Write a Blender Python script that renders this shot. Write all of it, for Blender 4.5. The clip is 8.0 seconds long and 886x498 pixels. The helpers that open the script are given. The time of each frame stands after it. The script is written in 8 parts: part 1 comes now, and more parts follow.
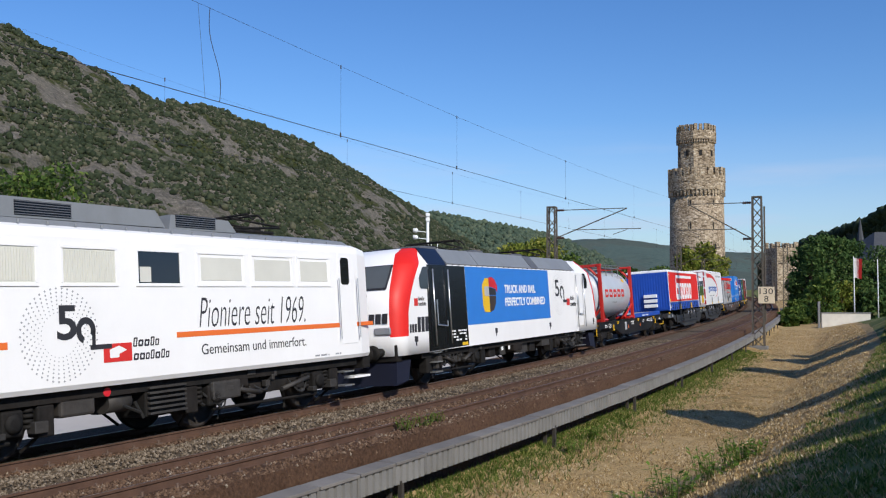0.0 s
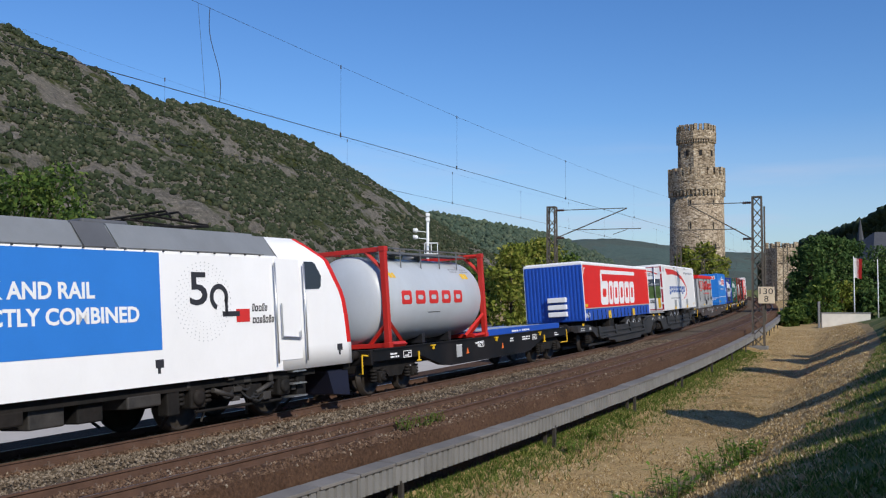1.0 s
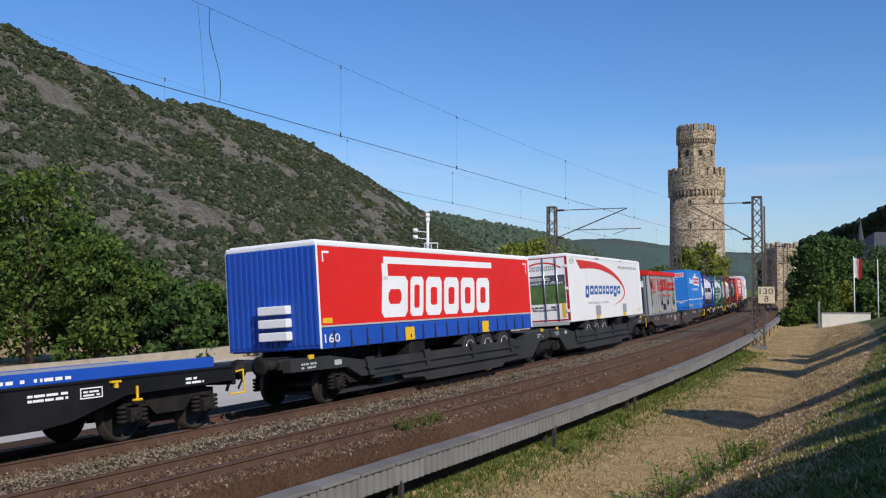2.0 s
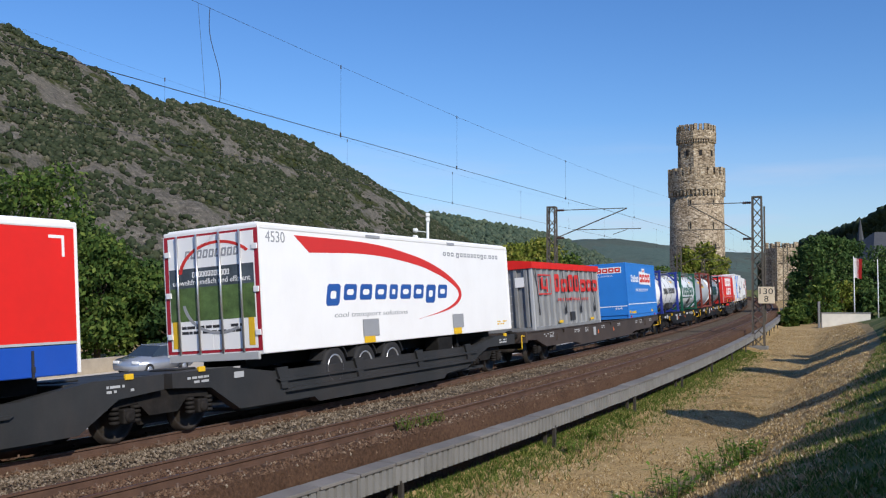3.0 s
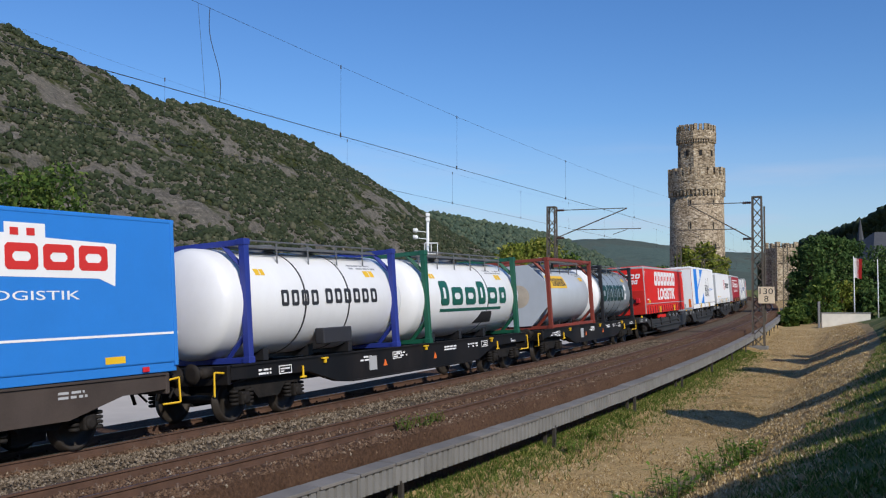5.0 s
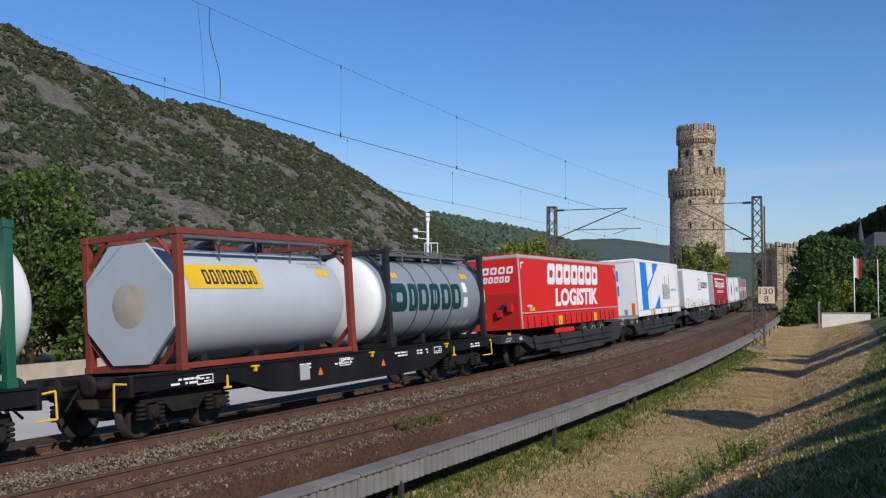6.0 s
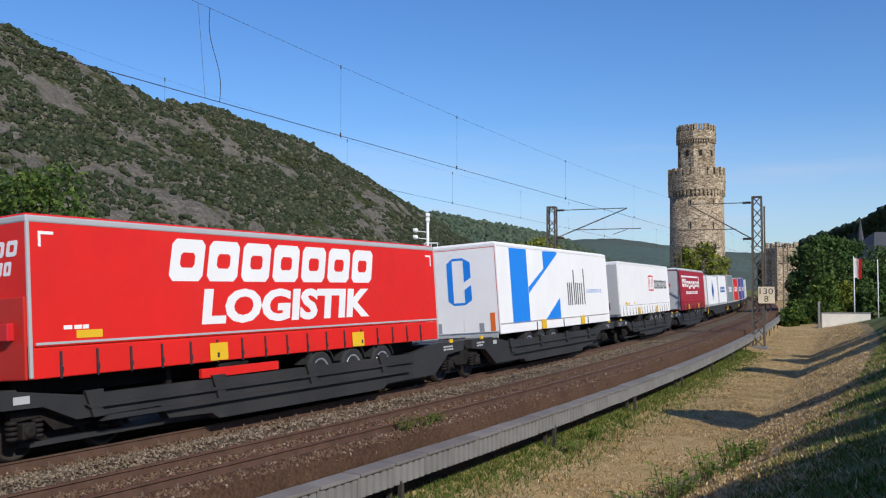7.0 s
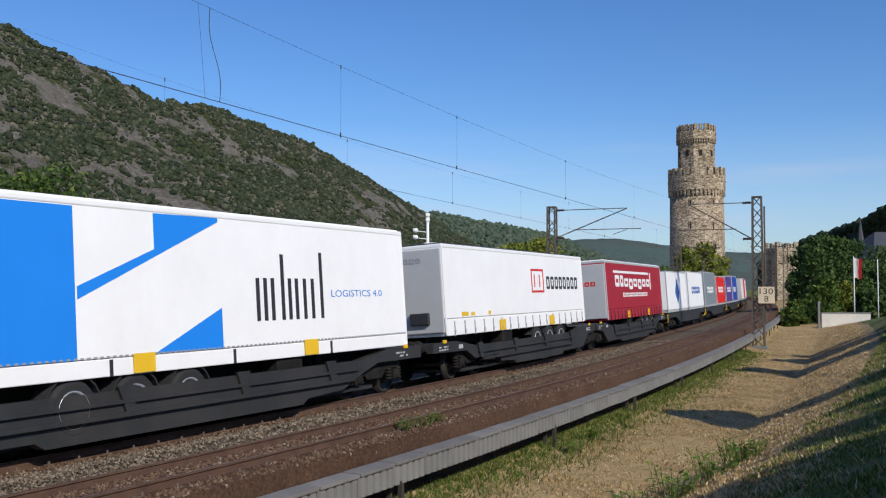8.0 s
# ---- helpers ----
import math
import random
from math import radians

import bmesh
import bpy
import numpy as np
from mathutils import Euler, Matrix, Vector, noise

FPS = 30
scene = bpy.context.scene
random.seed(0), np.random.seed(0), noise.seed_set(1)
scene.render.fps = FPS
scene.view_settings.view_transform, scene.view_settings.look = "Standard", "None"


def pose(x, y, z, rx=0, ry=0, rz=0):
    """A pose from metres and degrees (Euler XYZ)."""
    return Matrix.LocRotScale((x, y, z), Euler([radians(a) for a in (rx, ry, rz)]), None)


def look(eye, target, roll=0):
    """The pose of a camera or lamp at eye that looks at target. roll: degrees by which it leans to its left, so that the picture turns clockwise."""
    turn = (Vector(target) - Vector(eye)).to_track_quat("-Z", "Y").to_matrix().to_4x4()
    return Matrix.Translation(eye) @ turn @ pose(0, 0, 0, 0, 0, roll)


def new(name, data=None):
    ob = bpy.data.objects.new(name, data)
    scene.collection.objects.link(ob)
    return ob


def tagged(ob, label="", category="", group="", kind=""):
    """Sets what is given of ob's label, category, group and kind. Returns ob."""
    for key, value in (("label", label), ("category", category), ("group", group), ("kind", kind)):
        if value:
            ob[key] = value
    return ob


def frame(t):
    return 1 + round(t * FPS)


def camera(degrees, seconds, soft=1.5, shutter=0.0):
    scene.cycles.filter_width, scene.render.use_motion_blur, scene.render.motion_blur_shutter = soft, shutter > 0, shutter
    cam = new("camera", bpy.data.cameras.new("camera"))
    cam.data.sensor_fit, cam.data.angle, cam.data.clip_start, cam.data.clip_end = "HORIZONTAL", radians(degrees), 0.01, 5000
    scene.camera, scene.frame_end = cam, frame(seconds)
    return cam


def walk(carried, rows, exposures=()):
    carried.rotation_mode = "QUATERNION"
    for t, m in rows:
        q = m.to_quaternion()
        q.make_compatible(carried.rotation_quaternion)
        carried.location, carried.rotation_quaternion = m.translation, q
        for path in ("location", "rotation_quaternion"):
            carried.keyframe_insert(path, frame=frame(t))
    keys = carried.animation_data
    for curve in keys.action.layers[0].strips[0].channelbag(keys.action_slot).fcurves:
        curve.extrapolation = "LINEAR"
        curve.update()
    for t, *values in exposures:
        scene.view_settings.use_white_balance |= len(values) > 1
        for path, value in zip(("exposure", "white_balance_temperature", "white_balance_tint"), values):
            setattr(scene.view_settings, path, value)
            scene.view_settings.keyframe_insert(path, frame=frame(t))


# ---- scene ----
import colorsys

# ---- camera ----
cam = camera(49.73, 8.0, soft=1.2)
EYE = pose(0, 0, 2.781, 92.316, 0, 0)
# the camera's own brightness drifts a little with the load in view
walk(cam, [(0.0, EYE), (8.0, EYE)], exposures=[(0.0, -0.15), (0.5, -0.21), (1.0, -0.25), (1.5, -0.26), (2.8, -0.13), (3.0, -0.12), (3.5, -0.22), (4.0, -0.30), (4.5, -0.26),
                                               (6.0, -0.29), (6.5, -0.22), (7.0, -0.15), (7.5, -0.15), (8.0, -0.24)])

# ---- light ----
SUN_EL, SUN_AZ = radians(36), radians(147)  # azimuth clockwise from +y
world = bpy.data.worlds.new("sky")
scene.world = world
world.use_nodes = True
wn, wl = world.node_tree.nodes, world.node_tree.links
wn.clear()
sky = wn.new("ShaderNodeTexSky")
sky.sky_type, sky.sun_disc = "NISHITA", False
sky.sun_elevation, sky.sun_rotation = SUN_EL, SUN_AZ
sky.air_density, sky.dust_density, sky.ozone_density = 1.0, 0.4, 1.5
# thin high cloud streaks near the horizon
tc = wn.new("ShaderNodeTexCoord")
mp = wn.new("ShaderNodeMapping")
mp.inputs["Scale"].default_value = (1.6, 1.6, 14)
cn_ = wn.new("ShaderNodeTexNoise")
cn_.inputs["Scale"].default_value, cn_.inputs["Detail"].default_value = 2.6, 6
cr_ = wn.new("ShaderNodeValToRGB")
cr_.color_ramp.elements[0].position, cr_.color_ramp.elements[1].position = 0.5, 0.75
cr_.color_ramp.elements[0].color = (0.30, 0.30, 0.30, 1)
sx = wn.new("ShaderNodeSeparateXYZ")
hz = wn.new("ShaderNodeValToRGB")
hz.color_ramp.elements.new(0.085)
hz.color_ramp.elements.new(0.17)
for e_, (p_, v_) in zip(hz.color_ramp.elements, ((0.0, 0.75), (0.085, 0.72), (0.17, 0.0), (1.0, 0.0))):
    e_.position, e_.color = p_, (v_, v_, v_, 1)
mul_ = wn.new("ShaderNodeMath")
mul_.operation = "MULTIPLY"
mixc = wn.new("ShaderNodeMixRGB")
mixc.inputs[2].default_value = (4.9, 5.6, 7.3, 1)
bg = wn.new("ShaderNodeBackground")
bg.inputs["Strength"].default_value = 0.125
wo = wn.new("ShaderNodeOutputWorld")
wl.new(tc.outputs["Generated"], mp.inputs["Vector"])
wl.new(mp.outputs[0], cn_.inputs["Vector"])
wl.new(cn_.outputs["Fac"], cr_.inputs[0])
wl.new(tc.outputs["Generated"], sx.inputs[0])
wl.new(sx.outputs["Z"], hz.inputs[0])
wl.new(cr_.outputs[0], mul_.inputs[0])
wl.new(hz.outputs[0], mul_.inputs[1])
wl.new(mul_.outputs[0], mixc.inputs[0])
hs_ = wn.new("ShaderNodeHueSaturation")
hs_.inputs["Saturation"].default_value = 1.22
tint_ = wn.new("ShaderNodeMixRGB")
tint_.blend_type = "MULTIPLY"
tint_.inputs[0].default_value, tint_.inputs[2].default_value = 1.0, (0.70, 0.897, 1.215, 1)
wl.new(sky.outputs[0], hs_.inputs["Color"])
wl.new(hs_.outputs[0], tint_.inputs[1])
wl.new(tint_.outputs[0], mixc.inputs[1])
wl.new(mixc.outputs[0], bg.inputs["Color"])
wl.new(bg.outputs[0], wo.inputs["Surface"])
sun = new("sun", bpy.data.lights.new("sun", "SUN"))
sun.data.energy, sun.data.angle, sun.data.color = 4.9, radians(0.5), (1.0, 0.93, 0.82)
sun_dir = Vector((math.sin(SUN_AZ) * math.cos(SUN_EL), math.cos(SUN_AZ) * math.cos(SUN_EL), math.sin(SUN_EL)))
sun.matrix_basis = look(sun_dir * 100, (0, 0, 0))
scene.view_settings.exposure = -0.19


# ---- materials ----
def ramp(nt, fac, stops):
    r = nt.nodes.new("ShaderNodeValToRGB")
    els = r.color_ramp.elements
    while len(els) < len(stops):
        els.new(0.5)
    for e, (p, c) in zip(els, stops):
        e.position, e.color = p, (*c, 1) if len(c) == 3 else c
    nt.links.new(fac, r.inputs[0])
    return r.outputs[0]


def noise_out(nt, scale, detail=4, rough=0.55, stretch=None, space="Object"):
    t = nt.nodes.new("ShaderNodeTexCoord")
    v = t.outputs[space]
    if stretch:
        m = nt.nodes.new("ShaderNodeMapping")
        m.inputs["Scale"].default_value = stretch
        nt.links.new(v, m.inputs["Vector"])
        v = m.outputs[0]
    n = nt.nodes.new("ShaderNodeTexNoise")
    n.inputs["Scale"].default_value, n.inputs["Detail"].default_value, n.inputs["Roughness"].default_value = scale, detail, rough
    nt.links.new(v, n.inputs["Vector"])
    return n.outputs["Fac"]


def shade(c, k):
    return tuple(min(1, max(0, v * k)) for v in c)


MATS = {}


def paint(name, col, rough=0.45, metal=0.0, vary=0.12, scale=1.2, grime=0.0, bump=0.0, fine=30.0, spec=0.4, stretch=None, rand=0.0, grime_col=(0.08, 0.06, 0.045)):
    """A surface with a base colour, variation at two scales, stains and fine relief."""
    if name in MATS:
        return MATS[name]
    m = bpy.data.materials.new(name)
    m.use_nodes = True
    nt = m.node_tree
    b = nt.nodes["Principled BSDF"]
    b.inputs["Roughness"].default_value, b.inputs["Metallic"].default_value = rough, metal
    b.inputs["Specular IOR Level"].default_value = spec
    big = noise_out(nt, scale, 5, 0.6, stretch)
    c = ramp(nt, big, [(0.3, shade(col, 1 - vary)), (0.7, shade(col, 1 + vary))])
    small = noise_out(nt, fine, 3, 0.6)
    mix = nt.nodes.new("ShaderNodeMixRGB")
    mix.blend_type = "MULTIPLY"
    mix.inputs[0].default_value = 1
    nt.links.new(c, mix.inputs[1])
    nt.links.new(ramp(nt, small, [(0.25, (1 - vary * 0.7,) * 3), (0.75, (1,) * 3)]), mix.inputs[2])
    out = mix.outputs[0]
    if grime > 0:
        g = noise_out(nt, 0.9, 6, 0.7, (1.0, 1.0, 0.35))
        gm = nt.nodes.new("ShaderNodeMixRGB")
        gm.inputs[2].default_value = (*grime_col, 1)
        nt.links.new(ramp(nt, g, [(0.45, (0, 0, 0)), (0.85, (grime,) * 3)]), gm.inputs[0])
        nt.links.new(out, gm.inputs[1])
        out = gm.outputs[0]
    if rand > 0:
        oi = nt.nodes.new("ShaderNodeObjectInfo")
        rm = nt.nodes.new("ShaderNodeMixRGB")
        rm.blend_type = "MULTIPLY"
        rm.inputs[0].default_value = 1
        nt.links.new(ramp(nt, oi.outputs["Random"], [(0, (1 - rand,) * 3), (1, (1,) * 3)]), rm.inputs[2])
        nt.links.new(out, rm.inputs[1])
        out = rm.outputs[0]
    nt.links.new(out, b.inputs["Base Color"])
    if bump > 0:
        bp = nt.nodes.new("ShaderNodeBump")
        bp.inputs["Strength"].default_value, bp.inputs["Distance"].default_value = min(1, bump * 20), bump
        nt.links.new(small, bp.inputs["Height"])
        nt.links.new(bp.outputs[0], b.inputs["Normal"])
    MATS[name] = m
    return m


def glass(name, col=(0.02, 0.025, 0.03)):
    if name not in MATS:
        m = paint(name, col, 0.06, vary=0.05, spec=0.8)
    return MATS[name]


# ---- mesh helpers ----
def part(name, bm, material, parent=None, label="", smooth=False, m=None):
    """Links a bmesh as one mesh object, under a thing or a part."""
    me = bpy.data.meshes.new(name)
    bm.normal_update()
    bm.to_mesh(me)
    bm.free()
    for mt in material if isinstance(material, (list, tuple)) else [material]:
        me.materials.append(mt)
    if smooth:
        me.polygons.foreach_set("use_smooth", [True] * len(me.polygons))
    ob = new(name, me)
    if parent:
        ob.parent = parent
    if m is not None:
        ob.matrix_basis = m
    if label:
        ob["label"] = label
    return ob


def empty(name, m=None):
    ob = new(name)
    ob.empty_display_size = 0.3
    if m is not None:
        ob.matrix_basis = m
    return ob


def add_box(bm, x0, x1, y0, y1, z0, z1, bevel=0.0, mat=0, m=None):
    vs = [bm.verts.new(v) for v in ((x0, y0, z0), (x1, y0, z0), (x1, y1, z0), (x0, y1, z0), (x0, y0, z1), (x1, y0, z1), (x1, y1, z1), (x0, y1, z1))]
    fs = [bm.faces.new([vs[i] for i in q]) for q in ((3, 2, 1, 0), (4, 5, 6, 7), (0, 1, 5, 4), (1, 2, 6, 5), (2, 3, 7, 6), (3, 0, 4, 7))]
    for f in fs:
        f.material_index = mat
    if bevel:
        es = list({e for f in fs for e in f.edges})
        r = bmesh.ops.bevel(bm, geom=es, offset=bevel, segments=2, profile=0.5, affect="EDGES")
        for f in r["faces"]:
            f.material_index = mat
        vs = list({v for f in fs if f.is_valid for v in f.verts} | set(r["verts"]))
    if m is not None:
        bmesh.ops.transform(bm, matrix=m, verts=[v for v in vs if v.is_valid])
    return vs


def box(*a, **k):
    bm = bmesh.new()
    add_box(bm, *a, **k)
    return bm


def add_rod(bm, a, b, r, n=8, r2=None, mat=0, caps=True):
    a, b = Vector(a), Vector(b)
    q = (b - a).to_track_quat("Z", "Y").to_matrix()
    rings = []
    for p, rr in ((a, r), (b, r if r2 is None else r2)):
        rings.append([bm.verts.new(p + q @ Vector((rr * math.cos(2 * math.pi * i / n), rr * math.sin(2 * math.pi * i / n), 0))) for i in range(n)])
    for i in range(n):
        f = bm.faces.new((rings[0][i], rings[0][(i + 1) % n], rings[1][(i + 1) % n], rings[1][i]))
        f.smooth, f.material_index = n > 6, mat
    if caps:
        for ring in (list(reversed(rings[0])), rings[1]):
            bm.faces.new(ring).material_index = mat


def rod(a, b, r, n=8, r2=None):
    bm = bmesh.new()
    add_rod(bm, a, b, r, n, r2)
    return bm


def add_lathe(bm, prof, axis="Y", n=24, mat=0, centre=(0, 0, 0), smooth=True):
    """Turns a profile of (along, radius) about an axis."""
    c = Vector(centre)
    rings = []
    for u, r in prof:
        ring = []
        for i in range(n):
            a = 2 * math.pi * i / n
            p, q = r * math.cos(a), r * math.sin(a)
            v = {"Y": (p, u, q), "X": (u, p, q), "Z": (p, q, u)}[axis]
            ring.append(bm.verts.new(c + Vector(v)))
        rings.append(ring)
    for r0, r1 in zip(rings, rings[1:]):
        for i in range(n):
            f = bm.faces.new((r0[i], r0[(i + 1) % n], r1[(i + 1) % n], r1[i]))
            f.smooth, f.material_index = smooth, mat
    for ring in (rings[0], rings[-1]):
        f = bm.faces.new(ring)
        f.material_index = mat
    bmesh.ops.recalc_face_normals(bm, faces=bm.faces)


def add_prism(bm, pts, x0, x1, axis="X", mat=0):
    """Extrudes a closed outline of (y, z) along x (or (x, z) along y, (x, y) along z)."""
    def at(u, p):
        return {"X": (u, p[0], p[1]), "Y": (p[0], u, p[1]), "Z": (p[0], p[1], u)}[axis]
    a = [bm.verts.new(at(x0, p)) for p in pts]
    b = [bm.verts.new(at(x1, p)) for p in pts]
    fs = [bm.faces.new(a), bm.faces.new(b)]
    for i in range(len(pts)):
        fs.append(bm.faces.new((a[i], a[(i + 1) % len(pts)], b[(i + 1) % len(pts)], b[i])))
    for f in fs:
        f.material_index = mat
    bmesh.ops.recalc_face_normals(bm, faces=fs)
    return a + b


def prism(pts, x0, x1, axis="X"):
    bm = bmesh.new()
    add_prism(bm, pts, x0, x1, axis)
    return bm


# ---- the line of the railway: a left-hand curve that straightens ----
_S = np.arange(-300, 900, 0.5)
_K = np.interp(_S, (-60, 20, 60, 120, 200, 700), (3.117e-3, 3.117e-3, 0.65e-3, 1.035e-3, 0.342e-3, 0.342e-3))
_T = np.cumsum(_K) * 0.5
_T = radians(30.2976) - (_T - np.interp(0, _S, _T))
_X, _Y = np.cumsum(np.sin(_T)) * 0.5, np.cumsum(np.cos(_T)) * 0.5
_X += -14.066 * math.cos(radians(30.2976)) - np.interp(0, _S, _X)
_Y += 14.066 * math.sin(radians(30.2976)) - np.interp(0, _S, _Y)
CANT = radians(4.11)
SPEED = 20.1986


def line(s, l=0.0, z=0.0):
    """A level point l metres to the right of the train's track at the length s."""
    t = np.interp(s, _S, _T)
    return Vector((np.interp(s, _S, _X) + l * math.cos(t), np.interp(s, _S, _Y) - l * math.sin(t), z))


def heading(s):
    return -math.degrees(np.interp(s, _S, _T))


def level_pose(s, l=0.0, z=0.0, turn=0.0):
    p = line(s, l, z)
    return pose(p.x, p.y, p.z, 0, 0, heading(s) + turn)


def rail_pose(s, half=0.0):
    """Pose of a vehicle, centred at s, that rides on pivots half metres before and behind."""
    if half:
        a, b = line(s - half), line(s + half)
        p, d = (a + b) / 2, b - a
        h = -math.degrees(math.atan2(d.x, d.y))
    else:
        p, h = line(s), heading(s)
    return pose(p.x, p.y, p.z, 0, 0, h) @ pose(0, 0, 0, 0, -math.degrees(CANT), 0)


def canted(s, l, z, cant=CANT):
    """A point in the tilted plane of the train's track."""
    return line(s, l * math.cos(cant) - z * math.sin(cant), l * math.sin(cant) + z * math.cos(cant))
# ---- ground ----
def ground_z(s, l):
    """Height of the ground by the length along the line and the distance beside it."""
    bank = float(np.interp(s, (-40, 40, 62, 84, 100), (1.15, 1.25, 1.1, 0.2, -0.6)))
    return float(np.interp(l, (-60, -30, -26, -8.5, -4.6, -2.6, -1.3, 0, 1.3, 2.0, 2.6, 3.3, 3.95, 4.7, 5.4, 5.44, 5.49, 6.05, 6.4, 9.3, 13.6, 17, 30),
                           (-3.2, -1.6, -1.62, -1.62, -0.62, -0.5, -0.25, -0.165, -0.07, -0.03, -0.02, 0.03, 0.095, 0.168, 0.2, -0.12, -0.72, -0.8, -0.86, -0.92, bank, bank + 0.45, bank + 1.5)))


def soil(name, stops, big=0.35, fine=9.0, bump=0.05):
    """Ground with patches of several colours and a rough grain."""
    m = bpy.data.materials.new(name)
    m.use_nodes = True
    nt = m.node_tree
    b = nt.nodes["Principled BSDF"]
    b.inputs["Roughness"].default_value, b.inputs["Specular IOR Level"].default_value = 0.95, 0.15
    a = noise_out(nt, big, 8, 0.68)
    f = noise_out(nt, fine, 6, 0.7)
    mix = nt.nodes.new("ShaderNodeMixRGB")
    mix.blend_type = "MULTIPLY"
    mix.inputs[0].default_value = 1
    nt.links.new(ramp(nt, a, stops), mix.inputs[1])
    nt.links.new(ramp(nt, f, [(0.3, (0.45,) * 3), (0.7, (1.15,) * 3)]), mix.inputs[2])
    nt.links.new(mix.outputs[0], b.inputs["Base Color"])
    bp = nt.nodes.new("ShaderNodeBump")
    bp.inputs["Strength"].default_value, bp.inputs["Distance"].default_value = 1.0, bump
    nt.links.new(f, bp.inputs["Height"])
    nt.links.new(bp.outputs[0], b.inputs["Normal"])
    return m


M_GRASS = soil("dry_grass_ground", [(0.30, (0.115, 0.115, 0.037)), (0.42, (0.36, 0.25, 0.115)), (0.58, (0.52, 0.38, 0.19)), (0.76, (0.20, 0.14, 0.075))], 0.55, 14)
M_BANK = soil("green_bank_ground", [(0.30, (0.07, 0.105, 0.028)), (0.5, (0.16, 0.185, 0.06)), (0.7, (0.32, 0.25, 0.115))], 0.4, 14)
M_RUST = soil("rusty_shade_ballast", [(0.3, (0.08, 0.045, 0.028)), (0.7, (0.135, 0.078, 0.05))], 0.5, 16)
M_GREYB = soil("grey_ballast", [(0.3, (0.11, 0.084, 0.06)), (0.7, (0.17, 0.135, 0.098))], 0.5, 16)
M_ROAD = paint("road_surface", (0.50, 0.46, 0.41), 0.9, vary=0.08, scale=0.4, bump=0.003, fine=60)
GROUND_L = [-60, -45, -30, -26, -20, -14, -8.5, -6.5, -4.6, -3.6, -2.6, -1.3, 0, 1.3, 2.0, 2.6, 3.3, 3.95, 4.7, 5.4, 5.44, 5.49, 6.05, 6.4] + list(np.arange(6.8, 18, 0.4)) + [19, 21, 24, 30, 45, 70, 120]


def bumpy(s, l):
    z = ground_z(s, l)
    if l > 6.2:
        z += 0.10 * noise.noise(Vector((s * 0.35, l * 0.5, 3))) + 0.04 * noise.noise(Vector((s * 1.3, l * 1.4, 8)))
    return z


def ground_mesh():
    bm = bmesh.new()
    ss = list(np.arange(-60, 140, 1.0)) + list(np.arange(140, 420, 8)) + [500, 620, 800]
    rows = [[bm.verts.new(line(s, l, bumpy(s, l))) for l in GROUND_L] for s in ss]
    for a, b in zip(rows, rows[1:]):
        for i in range(len(GROUND_L) - 1):
            f = bm.faces.new((a[i], a[i + 1], b[i + 1], b[i]))
            f.smooth = True
            m = (GROUND_L[i] + GROUND_L[i + 1]) / 2
            # beyond the track the darker rusty ballast also deepens the train's shade by colour
            f.material_index = 4 if m > 12.4 else 0 if m > 5.5 or m < -26 else (3 if m < -8.5 else (2 if 1.3 < m < 2.6 else 1))
    # the sheet goes on to the horizon
    vs = [bm.verts.new(p) for p in ((-3000, -400, -5.5), (3500, -400, -5.5), (3500, 4500, -5.5), (-3000, 4500, -5.5))]
    bm.faces.new(vs)
    return bm


ground = part("ground", ground_mesh(), [M_GRASS, M_RUST, M_GREYB, M_ROAD, M_BANK])
tagged(ground, "dry grass, stone trackbed and pale road along the railway", "ground", kind="structure")


def stuff_mesh(name, verts, faces, mats, label, category, index=None, smooth=False):
    me = bpy.data.meshes.new(name)
    me.from_pydata(verts, [], faces)
    for m in mats:
        me.materials.append(m)
    if index is not None:
        me.polygons.foreach_set("material_index", index)
    if smooth:
        me.polygons.foreach_set("use_smooth", [True] * len(faces))
    me.update()
    return tagged(new(name, me), label, category, kind="stuff")


def island_material(name, stops, rough=0.9, trans=0.0, spec=0.15, fine=None):
    """Colour that changes from loose piece to loose piece."""
    m = bpy.data.materials.new(name)
    m.use_nodes = True
    nt = m.node_tree
    b = nt.nodes["Principled BSDF"]
    b.inputs["Roughness"].default_value, b.inputs["Specular IOR Level"].default_value = rough, spec
    g = nt.nodes.new("ShaderNodeNewGeometry")
    c = ramp(nt, g.outputs["Random Per Island"], stops)
    if fine:
        mix = nt.nodes.new("ShaderNodeMixRGB")
        mix.blend_type = "MULTIPLY"
        mix.inputs[0].default_value = 1
        nt.links.new(c, mix.inputs[1])
        nt.links.new(ramp(nt, noise_out(nt, fine, 5, 0.65), [(0.3, (0.55,) * 3), (0.7, (1.2,) * 3)]), mix.inputs[2])
        c = mix.outputs[0]
    nt.links.new(c, b.inputs["Base Color"])
    if trans:
        tr = nt.nodes.new("ShaderNodeBsdfTranslucent")
        ad = nt.nodes.new("ShaderNodeMixShader")
        ad.inputs[0].default_value = trans
        nt.links.new(c, tr.inputs["Color"])
        nt.links.new(b.outputs[0], ad.inputs[1])
        nt.links.new(tr.outputs[0], ad.inputs[2])
        nt.links.new(ad.outputs[0], nt.nodes["Material Output"].inputs["Surface"])
    return m


# loose stones of the trackbed
M_STONES = [island_material("rusty_stones", [(0, (0.07, 0.042, 0.027)), (0.5, (0.12, 0.074, 0.048)), (0.9, (0.15, 0.098, 0.066)), (1, (0.26, 0.215, 0.165))]),
            island_material("grey_stones", [(0, (0.075, 0.056, 0.038)), (0.5, (0.145, 0.112, 0.078)), (1, (0.25, 0.205, 0.155))])]


